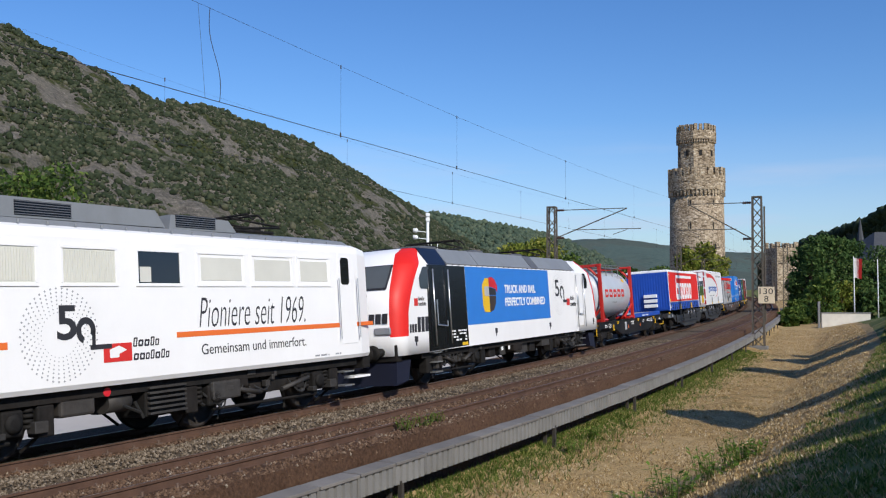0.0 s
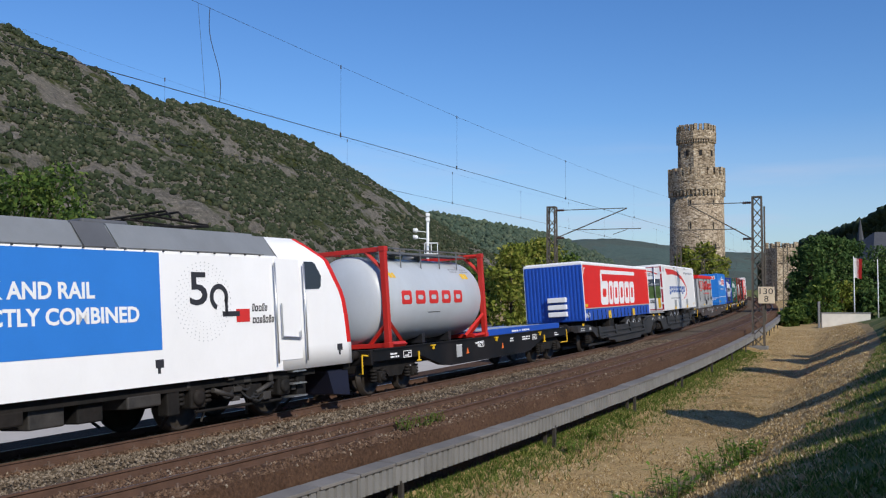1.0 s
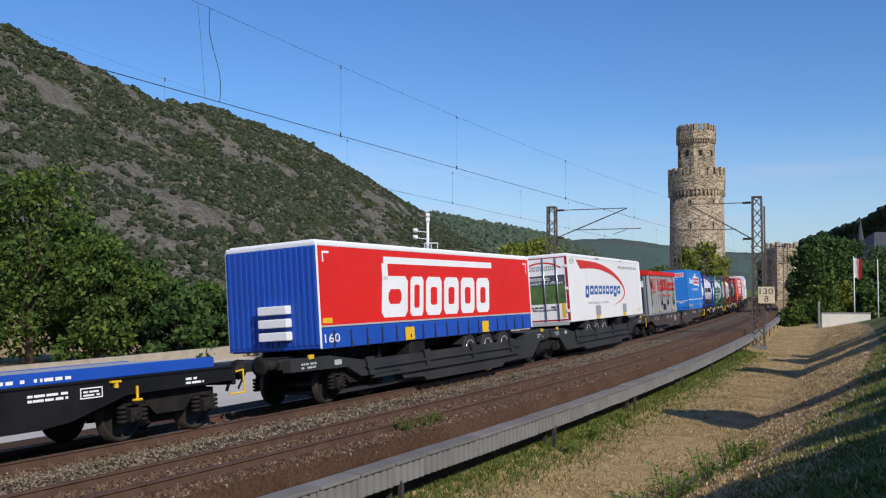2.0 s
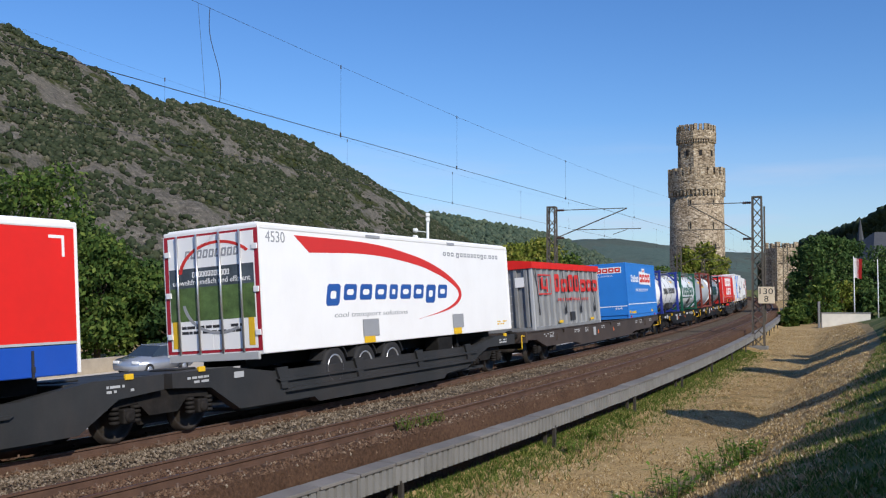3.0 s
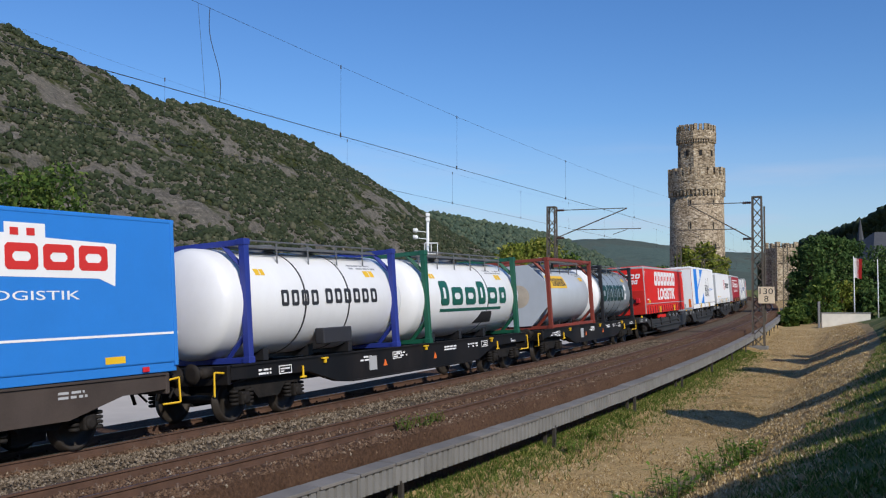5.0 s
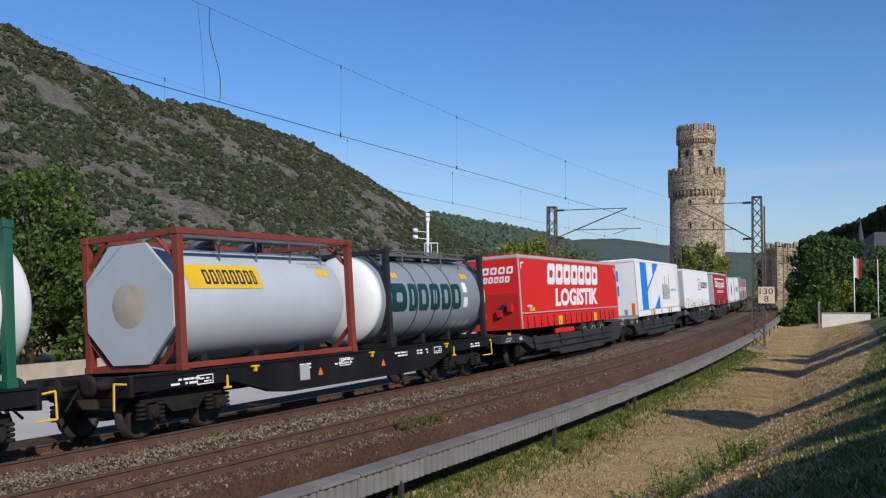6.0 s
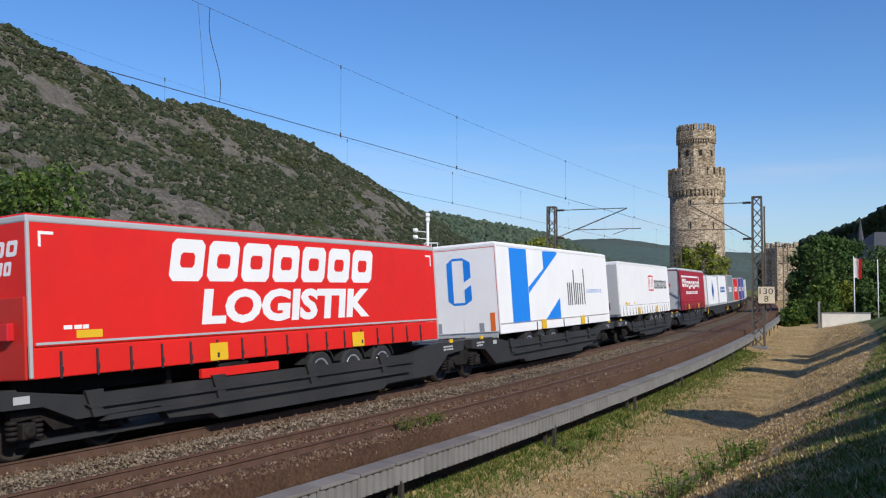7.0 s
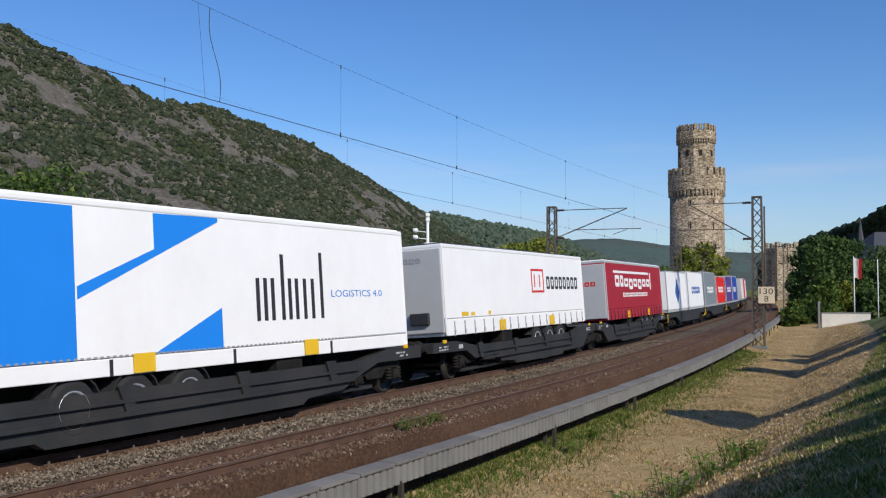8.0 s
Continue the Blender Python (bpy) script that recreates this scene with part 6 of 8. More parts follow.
def old_locomotive():
    t = keyed(empty("electric_locomotive"), 11.5, 4.0)
    tagged(t, "white electric locomotive with an orange stripe and grey roof", "locomotive", group="locomotives")
    half = [(1.44, 1.04), (1.49, 1.12), (1.49, 3.5), (1.44, 3.64), (1.32, 3.7)]
    full = half + [(-x, z) for x, z in reversed(half)]

    def sec(y, k, dz=0.0):
        return (y, [(x * k, z - (dz if z > 3 else 0)) for x, z in full])
    part("car_body", loft([sec(-7.95, 0.80, 0.16), sec(-7.7, 0.92, 0.05), sec(-7.2, 0.99), sec(-6.8, 1), sec(6.8, 1), sec(7.2, 0.99), sec(7.7, 0.92, 0.05), sec(7.95, 0.80, 0.16)]), M_WHITE, t)
    r = [(1.34, 3.67), (1.2, 3.8), (0.6, 3.92)]
    rf = r + [(-x, z) for x, z in reversed(r)]
    part("roof", loft([(-7.5, [(x * 0.85, z - 0.05) for x, z in rf]), (-7.0, rf), (7.0, rf), (7.5, [(x * 0.85, z - 0.05) for x, z in rf])]), M_ROOFGREY, t)
    for y0, y1, zt in ((-6.2, 1.33, 4.17), (1.42, 3.35, 4.1)):
        bm = bmesh.new()
        add_prism(bm, [(y0, 3.82), (y0 + 0.06, zt), (y1 - 0.25, zt - 0.02), (y1, 3.84)], -1.08, 1.08)
        part("roof_hood", bm, M_ROOFGREY, t)
    for y0, y1 in ((-1.95, -0.85), (1.6, 2.7)):
        part("grille_opening", box(1.07, 1.09, y0, y1, 3.87, 4.11), M_BLACK, t)
        for k in range(6):
            z = 3.88 + k * 0.042
            part("grille_slat", box(1.08, 1.105, y0, y1, z, z + 0.014), M_ROOFDARK, t)
    pantograph(t, 4.5, 3.86)
    pantograph(t, -5.2, 4.1)
    bm = bmesh.new()
    for y in np.arange(-6.5, 6.6, 0.55):
        add_rod(bm, (1.36, y, 3.7), (1.36, y, 3.75), 0.025, 6)
    part("bolt_row", bm, M_ROOFGREY, t)
    wins = ((-2.95, -1.87, 0), (-1.46, -0.26, 0), (0.14, 1.27, 2), (1.66, 3.06, 1), (3.23, 4.65, 1), (4.78, 6.02, 1), (-4.4, -3.25, 0))
    for y0, y1, kind in wins:
        fr = bmesh.new()
        for a, b, c, d in ((y0, y1, 2.70, 2.76), (y0, y1, 3.32, 3.38), (y0, y0 + 0.06, 2.76, 3.32), (y1 - 0.06, y1, 2.76, 3.32)):
            add_box(fr, 1.485, 1.512, a, b, c, d, 0.008)
        f = part("window_frame", fr, M_WHITE, t)
        if kind == 2:
            part("pane", box(1.488, 1.494, y0 + 0.06, y1 - 0.06, 2.76, 3.32), M_GLASS, f, "dark open window")
            part("blind", box(1.494, 1.5, y0 + 0.1, y0 + 0.36, 2.78, 3.05), M_LOUVRE, f)
        else:
            part("louvre_panel", box(1.487, 1.493, y0 + 0.06, y1 - 0.06, 2.76, 3.32), M_LOUVRE if kind == 0 else M_WHITE, f)
            if kind == 0:
                for y in np.arange(y0 + 0.1, y1 - 0.08, 0.05):
                    part("slat", box(1.492, 1.502, y, y + 0.026, 2.79, 3.29), M_LOUVRE, f)
            else:
                part("cover_panel", box(1.493, 1.5, y0 + 0.12, y1 - 0.12, 2.82, 3.26, 0.003), M_LOUVRE, f)
    for sg in (1, -1):
        yd = 6.35 if sg > 0 else -7.05
        d = part("cab_door", box(1.486, 1.502, yd, yd + 0.66, 1.38, 3.5, 0.006), M_WHITE, t)
        decal("door_window", [rounded(yd + 0.08, yd + 0.42, 2.75, 3.38, 0.08)], M_GLASS, d, 1.503)
        for y in (yd - 0.06, yd + 0.72):
            part("handrail", rod((1.55, y, 1.5), (1.55, y, 2.9), 0.016, 6), M_CHROME, d, "steel handrail")
    decal("orange_stripe", [rect(1.08, 6.3, 1.77, 1.87), rect(7.02, 7.72, 1.78, 1.87)], M_ORANGE, t, 1.491)
    decal("orange_stripe", [rect(-6.9, -2.45, 1.75, 1.86)], M_ORANGE, t, 1.491)
    words("Pioniere seit 1969.", 1.68, 5.0, 1.93, 2.5, M_INK, t, 1.491, shear=0.3, label="dark handwritten slogan", bold=-0.012)
    words("Gemeinsam und immerfort.", 1.71, 4.98, 1.42, 1.62, M_INK, t, 1.491)
    decal("dot_circle", dots(-1.49, 1.93, 0.36, 0.74, 7, 0.017), M_INKGREY, t, 1.491)
    words("5", -1.55, -1.16, 1.84, 2.4, M_INK, t, 1.492, bold=0.02)
    decal("emblem_ring", ring(-0.98, 1.98, 0.11, 0.22, -30, 250, 20, 0.9) + [rect(-0.9, -0.45, 1.66, 1.74), rect(-0.86, -0.79, 1.7, 1.98)], M_INK, t, 1.493)
    decal("emblem_block", [rect(-0.63, -0.01, 1.43, 1.74)], M_INKRED, t, 1.4925, label="red block of a freight emblem")
    decal("emblem_arrow", [[(-0.5, 1.5), (-0.3, 1.5), (-0.3, 1.56), (-0.12, 1.62), (-0.3, 1.7), (-0.5, 1.64)]], M_INKWHITE, t, 1.497)
    decal("name_print", blocks("IooIi", 0.02, 0.62, 1.66, 1.82, 0.02, 0.15) + blocks("ooiIoIi", 0.02, 0.86, 1.43, 1.59, 0.02, 0.15), M_INK, t, 1.491)
    decal("small_print", bars(5.3, 6.3, 1.16, 1.22, 1, 5), M_INKGREY, t, 1.491)
    # below the body
    part("underframe", box(-1.3, 1.3, -7.2, 7.2, 0.86, 1.06), M_RUN, t)
    for y in (-3.95, 3.95):
        loco_bogie(t, y, 3.4, 0.625, int(y * 10))
    part("sand_box", box(0.95, 1.3, -1.37, -0.66, 0.6, 0.94, 0.05), M_GEAR, t)
    part("air_tank", rod((1.05, -0.32, 0.74), (1.05, 0.2, 0.74), 0.19, 16), M_GEAR, t)
    part("rib_backing", box(0.6, 1.28, 0.46, 1.46, 0.4, 0.98, 0.03), M_RUN, t)
    for k in range(6):
        part("cooling_rib", box(1.28, 1.36, 0.5, 1.42, 0.44 + k * 0.09, 0.48 + k * 0.09, 0.006), M_GEAR, t)
    part("junction_box", box(1.1, 1.36, 2.12, 2.94, 0.52, 0.88, 0.04), M_GEAR, t)
    for y0, y1, z0_ in ((-0.3, 0.4, 0.5), (0.3, 0.46, 0.4), (1.5, 2.0, 0.45)):
        part("pipe", rod((1.18, y0, z0_ + 0.3), (1.22, y1, z0_), 0.03, 6), M_HOSE, t)
    part("red_valve", rod((1.2, -0.42, 0.93), (1.32, -0.42, 0.93), 0.075, 12), M_SIGNRED, t)
    for sy in (-1, 1):
        buffers(t, sy * 7.75, sy, M_RUN)
        part("buffer_beam", box(-1.3, 1.3, *sorted((sy * 7.5, sy * 7.8)), 0.75, 1.2, 0.03), M_RUN, t)
        for z in (0.4, 0.72):
            part("step", box(1.1, 1.42, sy * 6.7 - 0.2, sy * 6.7 + 0.2, z, z + 0.03), M_CHROME, t)
        part("step_plate", box(1.05, 1.35, sy * 7.35 - 0.35, sy * 7.35 + 0.35, 0.55, 0.6), M_WHITE, t)
    return t


def new_locomotive():
    t = keyed(empty("electric_locomotive"), 29.58, 5.2)
    tagged(t, "modern electric locomotive in white, red, black and blue livery", "locomotive", group="locomotives")

    def sec(y, zt, w, zb=0.95):
        pts = [(w, zb), (w, min(3.3, zt - 0.12)), (w - 0.06, min(3.36, zt - 0.04)), (max(0.2, w - (0.36 if y > -7.5 and abs(y) < 7.5 else 0.56 if y > 0 else 0.36)), min(3.8, zt)), (0.3, min(3.84, zt + 0.02))]
        return (y, pts + [(-x, z) for x, z in reversed(pts)])

    def livery(c, n):
        return 1 if c.z > 3.4 else 0
    part("car_body", loft([sec(-6.3, 3.8, 1.45), sec(6.3, 3.8, 1.45)], livery), [M_WHITE, M_ROOFGREY], t)
    # cab ends by level: height, half width, where the red begins on the side, the corner, the front and its inner width
    levels = ((0.93, 1.45, 8.55, 8.86, 9.05, 1.15), (1.42, 1.45, 8.57, 8.87, 9.05, 1.15), (2.02, 1.45, 8.51, 8.80, 9.03, 1.15), (2.4, 1.45, 8.37, 8.72, 8.98, 1.15),
              (2.62, 1.45, 8.25, 8.62, 8.90, 1.13), (2.95, 1.45, 8.03, 8.38, 8.66, 1.08), (3.3, 1.45, 7.75, 8.12, 8.42, 1.03), (3.38, 1.40, 7.62, 8.04, 8.34, 1.01),
              (3.62, 1.22, 7.32, 7.72, 8.08, 0.93), (3.8, 1.09, 7.05, 7.40, 7.55, 0.86))
    for sg in (-1, 1):
        bm = bmesh.new()
        rows = []
        for z, w, side, corner, front, inner in levels:
            side = side if sg < 0 else corner - 0.16
            half = [(w, 6.3), (w, side), (w, corner), (inner, front), (0.0, front + 0.03)]
            pts = half + [(-x, y) for x, y in reversed(half[:-1])]
            rows.append([bm.verts.new((x, sg * y, z)) for x, y in pts])
        for j, (a, b) in enumerate(zip(rows, rows[1:])):
            for i in range(8):
                f = bm.faces.new((a[i], a[i + 1], b[i + 1], b[i]))
                k = min(i, 7 - i)
                f.material_index, f.smooth = 1 if j >= 1 and k in (1, 2) else 0, True
        bm.faces.new(rows[0])
        bm.faces.new(rows[-1])
        bmesh.ops.recalc_face_normals(bm, faces=bm.faces)
        part("cab", bm, [M_WHITE, M_TARP_RED], t, "white cab end with a broad red edge")
    # roof panels with joints, grilles and the dark roof piece behind the cab
    for y0, y1 in ((-5.9, -3.6), (-3.55, 1.2), (1.25, 1.95), (2.0, 5.9)):
        bm = bmesh.new()
        add_prism(bm, [(1.40, 3.37), (1.11, 3.8), (1.09, 3.84), (1.43, 3.385)], y0, y1, "Y")
        part("roof_panel", bm, M_ROOFGREY if y1 - y0 > 1 else M_ROOFDARK, t)
    part("roof_cap", prism([(1.45, 3.33), (1.12, 3.82), (0, 3.87), (-1.12, 3.82), (-1.45, 3.33)], -7.16, -5.95, "Y"), paint("navy_roof_paint", (0.008, 0.012, 0.03), 0.4), t)
    bm = bmesh.new()
    for y in np.arange(-6.0, 6.0, 0.45):
        add_rod(bm, (1.44, y, 3.35), (1.47, y, 3.35), 0.018, 6)
    part("bolt_row", bm, M_INK, t)
    for y in (-4.9, -1.2, 2.6):
        part("roof_gear", box(-0.4, 0.4, y - 0.5, y + 0.6, 3.84, 4.02, 0.05), M_ROOFDARK, t)
    pantograph(t, -3.4, 3.76)
    pantograph(t, 4.2, 3.76)
    W = 1.452
    decal("black_side_panel", [[(-7.41, 0.95), (-4.72, 0.98), (-4.72, 3.32), (-7.28, 3.32)]], M_BLACK, t, W)
    decal("blue_side_panel", [rect(-4.7, 2.88, 1.57, 3.32)], M_PANELBLUE, t, W)
    words("TRUCK AND RAIL", -1.58, 1.4, 2.5, 2.78, M_INKWHITE, t, W + 0.005, bold=0.028)
    words("PERFECTLY COMBINED", -1.58, 2.36, 2.08, 2.36, M_INKWHITE, t, W + 0.005, bold=0.028)
    # round emblem of coloured segments
    cx, cz = -2.9, 2.48
    for pts, mt in (([(-0.56, -0.35), (-0.45, -0.55), (-0.02, -0.57), (-0.02, 0.5), (-0.3, 0.5), (-0.56, 0.3)], M_YELLOW), ([(0.0, -0.57), (0.3, -0.5), (0.5, -0.3), (0.54, -0.05), (0.0, -0.05)], paint("brown_print", (0.05, 0.035, 0.03), 0.5)),
                    ([(0.0, -0.03), (0.54, -0.03), (0.54, 0.16), (0.0, 0.22)], M_INK), ([(0.0, 0.24), (0.56, 0.17), (0.66, 0.02), (0.68, 0.25), (0.5, 0.46), (0.25, 0.54), (0.0, 0.52)], M_SIGNRED)):
        decal("emblem_segment", [[(cx + u, cz + v) for u, v in pts]], mt, t, W + 0.005)
    decal("emblem_core", [rounded(cx - 0.4, cx - 0.04, cz - 0.06, cz + 0.24, 0.06)], M_TOPGREY, t, W + 0.0095)
    decal("dot_circle", dots(4.0, 2.42, 0.4, 0.75, 6, 0.010), M_INKGREY, t, W)
    words("5", 3.62, 4.1, 2.35, 2.98, M_INK, t, W + 0.002, bold=0.012)
    decal("emblem_ring", ring(4.42, 2.5, 0.16, 0.26, -30, 250, 20) + [rect(4.5, 5.0, 2.12, 2.22), rect(4.58, 4.66, 2.15, 2.5)], M_INK, t, W + 0.003)
    decal("emblem_block", [rect(4.9, 5.3, 2.0, 2.26)], M_INKRED, t, W + 0.002)
    decal("name_print", blocks("IooIi", 5.38, 5.85, 2.2, 2.36, 0.025, 0.15) + blocks("ooiIoIi", 5.38, 6.05, 1.96, 2.12, 0.025, 0.15), M_INK, t, W)
    decal("running_number", blocks("IOO", -8.5, -8.1, 1.5, 1.72, 0.03, 0.1, hollow=False) + blocks(3, -8.05, -7.4, 1.5, 1.9, 0.055, 0.1, hollow=False), M_INK, t, W, label="dark number bars")
    decal("name_print", blocks("IooIi", -7.9, -7.55, 2.34, 2.44, 0.015) + blocks("ooiIoIi", -7.9, -7.45, 2.2, 2.3, 0.015), M_INK, t, W)
    decal("emblem_block", [rect(-8.15, -7.94, 2.2, 2.4)], M_INKRED, t, W)
    for y in (-6.3,):
        decal("data_panel", bars(-5.9, -4.85, 1.15, 1.5, 4, 3), M_INKWHITE, t, W + 0.004)
        decal("yellow_strip", [rect(-5.2, -4.8, 1.0, 1.09)], M_YELLOW, t, W + 0.004)
    for y in (-2.6, 2.7, -8.25, 8.3):
        decal("tie_symbol", [rect(y, y + 0.2, 1.25, 1.4), rect(y + 0.05, y + 0.12, 1.15, 1.25)], M_INK, t, W)
    # cab side windows, doors and rails
    for sg, mt in ((-1, M_BLACK), (1, M_WHITE)):
        y0, y1 = sorted((sg * 6.16, sg * 6.98))
        d = part("cab_door", box(1.448, 1.466, y0, y1, 1.15, 3.3, 0.006), mt, t)
        for y in (y0 - 0.09, y1 + 0.09):
            part("handrail", rod((1.53, y, 1.1), (1.53, y, 3.2), 0.022, 8), M_CHROME, d, "steel handrail")
        bm = bmesh.new()
        for a, b in (((1.52, y0 + 0.1, 2.35), (1.52, y0 + 0.1, 1.65)), ((1.52, y0 + 0.1, 1.65), (1.52, y1 - 0.1, 1.6)), ((1.52, y1 - 0.1, 1.6), (1.52, y1 - 0.1, 1.75))):
            add_rod(bm, a, b, 0.02, 6)
        part("door_grip", bm, M_CHROME, d)
        a, b = sorted((sg * 7.18, sg * 7.79))
        decal("side_window", [[(sg * u, v) for u, v in ((7.18, 2.65), (7.7, 2.66), (7.77, 2.72), (7.8, 2.95), (7.58, 3.22), (7.5, 3.26), (7.18, 3.26))]], M_GLASS, t, 1.458, label="dark cab side window")
        # windscreen on the slope, lamps and buffers
        tilt_ = pose(0, sg * 8.68, 3.0, sg * 36.0, 0, 0)
        part("screen_frame", box(-1.05, 1.05, -0.015, 0.015, -0.40, 0.40, 0.01), M_INK, t, m=tilt_)
        for x0, x1 in ((-1.0, -0.02), (0.02, 1.0)):
            part("windscreen", box(x0, x1, *sorted((sg * 0.01, sg * 0.022)), -0.36, 0.36, 0.004), M_SCREEN, t, "grey split windscreen", m=tilt_)
        for x in (-0.95, 0.95):
            bm = bmesh.new()
            add_box(bm, x - 0.24, x + 0.24, *sorted((sg * 9.03, sg * 9.09)), 1.48, 1.68, 0.03)
            part("headlight", bm, M_CHROME, t, "clear headlight cluster")
        decal("front_number", blocks(3, 0.55, 1.1, 1.78, 2.04, 0.04, 0.1, hollow=False), M_INK, t, 9.06, "F") if sg < 0 else None
        part("buffer_beam", box(-1.3, 1.3, *sorted((sg * 8.7, sg * 9.0)), 0.78, 1.22, 0.03), M_RUN, t)
        buffers(t, sg * 8.95, sg, M_RUN)
        bm = bmesh.new()
        add_prism(bm, [(sg * 9.0, 0.18), (sg * 8.35, 0.26), (sg * 8.15, 0.8), (sg * 8.95, 0.8)], -1.25, 1.25)
        part("rail_guard", bm, paint("dark_blue_guard", (0.012, 0.014, 0.030), 0.5), t)
        for z in (0.35, 0.62, 0.88):
            part("step", box(1.1, 1.45, sg * 6.85 - 0.24, sg * 6.85 + 0.24, z, z + 0.03), M_CHROME, t)
        for x in (-1.0, 1.0):
            part("wiper", rod((x * 0.5, sg * 9.0, 2.5), (x * 0.25, sg * 8.72, 3.0), 0.015, 5), M_INK, t)
    part("underframe", box(-1.3, 1.3, -7.6, 7.6, 0.78, 0.96), M_RUN, t)
    for y in (-5.2, 5.2):
        loco_bogie(t, y, 2.6, 0.58, int(y * 10) + 3)
    rnd = random.Random(4)
    for y in (-1.9, -1.3):
        decal("notice", [rect(y, y + 0.16, 0.66, 0.78)], M_INKWHITE, t, 1.335)
    for k in range(6):
        y = -2.6 + k * 0.95
        part("equipment_box", box(0.5, rnd.uniform(1.15, 1.33), y, y + rnd.uniform(0.5, 0.85), rnd.uniform(0.4, 0.62), 0.8, 0.03), M_GEAR if k % 2 else M_RUN, t)
    return t


LOCO_A = old_locomotive()
LOCO_B = new_locomotive()

# tank with a red frame, and an empty blue load frame behind it
flat_wagon(47.15, 8.1, M_WAGBLACK, "black", seed=3)
tk, zc, r = tank_container(43.8, 6.35, 1.16, 3.78, "pale grey tank container in a red steel frame", M_TANKGREY, M_FRAMERED, beam=True, over=0.22)
decal("name_print", blocks(5, -2.2, 1.6, 1.1, 1.47, 0.09, gap=0.3), M_INKRED, tk, r + 0.002, wrap=(r, zc), label="row of red blocks")
decal("thin_line", [rect(-0.6, 0.2, 0.85, 0.87)], M_INK, tk, r + 0.002, wrap=(r, zc))
lf = keyed(empty("load_frame"), 50.6, 2.3, 1.16)
tagged(lf, "empty blue steel load frame on a black wagon", "load frame")
for x in (-1.14, 1.14):
    part("long_beam", box(x - 0.09, x + 0.09, -3.6, 3.6, 0.0, 0.2, 0.015), M_BLUE, lf)
for y in np.arange(-3.5, 3.6, 1.0):
    part("cross_beam", box(-1.05, 1.05, y - 0.06, y + 0.06, 0.02, 0.16), M_BLUE, lf)
part("cover_plate", box(-1.04, 1.04, -3.3, 3.3, 0.16, 0.19), M_TOPGREY, lf)
decal("small_print", bars(-1.6, 0.2, 0.05, 0.15, 1, 8), M_INKWHITE, lf, 1.232)

# first pair of trailers
pocket_wagon(64.75, 8.25, 5)
z0 = 1.29
tr = trailer(64.4, 13.5, z0, 3.8, "red and blue curtain-sided trailer with a white roof rail", M_TARP_RED, M_BLUE, M_INKWHITE, wheels=2.9)
for x in np.arange(-1.22, 1.2, 0.16):
    part("front_rib", box(x, x + 0.08, -6.79, -6.745, 0.1, 2.36, 0.01), M_BLUE, tr)
part("front_wall", box(-1.27, 1.27, -6.765, -6.74, 0.04, 2.38), M_BLUE, tr)
decal("name_print", blocks("WIOOOO", -3.9, 3.0, 1.93 - z0, 3.0 - z0, 0.22, slant=0.14, gap=0.14), M_INKWHITE, tr, 1.276, label="row of slanted white blocks")
decal("name_line", dn([rect(-3.65, 3.4, 3.32, 3.5), rect(-3.75, -3.45, 2.9, 3.32)], z0), M_INKWHITE, tr, 1.276)
decal("edge_line", dn([rect(-6.7, 6.7, 1.79, 1.83)], z0), M_TOPGREY, tr, 1.277)
decal("corner_mark", dn([rect(-6.5, -6.2, 3.5, 3.55), rect(-6.5, -6.45, 3.3, 3.5), rect(6.2, 6.5, 3.5, 3.55), rect(6.45, 6.5, 3.2, 3.5)], z0), M_INKWHITE, tr, 1.276)
words("160", -6.55, -5.9, 0.14, 0.34, M_INKWHITE, tr, 1.268)
decal("hazard_sticker", dn([rect(-6.6, -6.2, 1.88, 2.0)], z0), M_YELLOW, tr, 1.276)
bm = bmesh.new()
for z in (0.25, 0.55, 0.85):
    add_box(bm, -0.25, 0.55, -7.0, -6.78, z, z + 0.2, 0.02)
part("coupling_box", bm, M_INKWHITE, tr, "white connection panel on the front wall")

pocket_wagon(81.35, 8.2, 6, near_end=False)
z0 = 1.32
tr = trailer(82.54, 13.5, z0, 4.08, "white refrigerated box trailer with a red swoosh print", M_WHITE, None, M_INKWHITE, wheels=-2.6, straps=False)
up = [(-5.46, 3.86), (-2.0, 3.84), (0.4, 3.55), (1.6, 3.28), (2.5, 2.97), (3.1, 2.6), (2.9, 2.26), (2.0, 2.02), (0.26, 1.85)]
lo = [(-4.89, 3.49), (-2.2, 3.56), (0.2, 3.35), (1.4, 3.12), (2.3, 2.87), (2.9, 2.58), (2.74, 2.32), (1.9, 2.06), (0.26, 1.84)]


def rounded_line(pts, times=2):
    """Cuts the corners of an open line."""
    for _ in range(times):
        out = [pts[0]]
        for (a, b), (c, d) in zip(pts, pts[1:]):
            out += [(0.75 * a + 0.25 * c, 0.75 * b + 0.25 * d), (0.25 * a + 0.75 * c, 0.25 * b + 0.75 * d)]
        pts = out + [pts[-1]]
    return pts


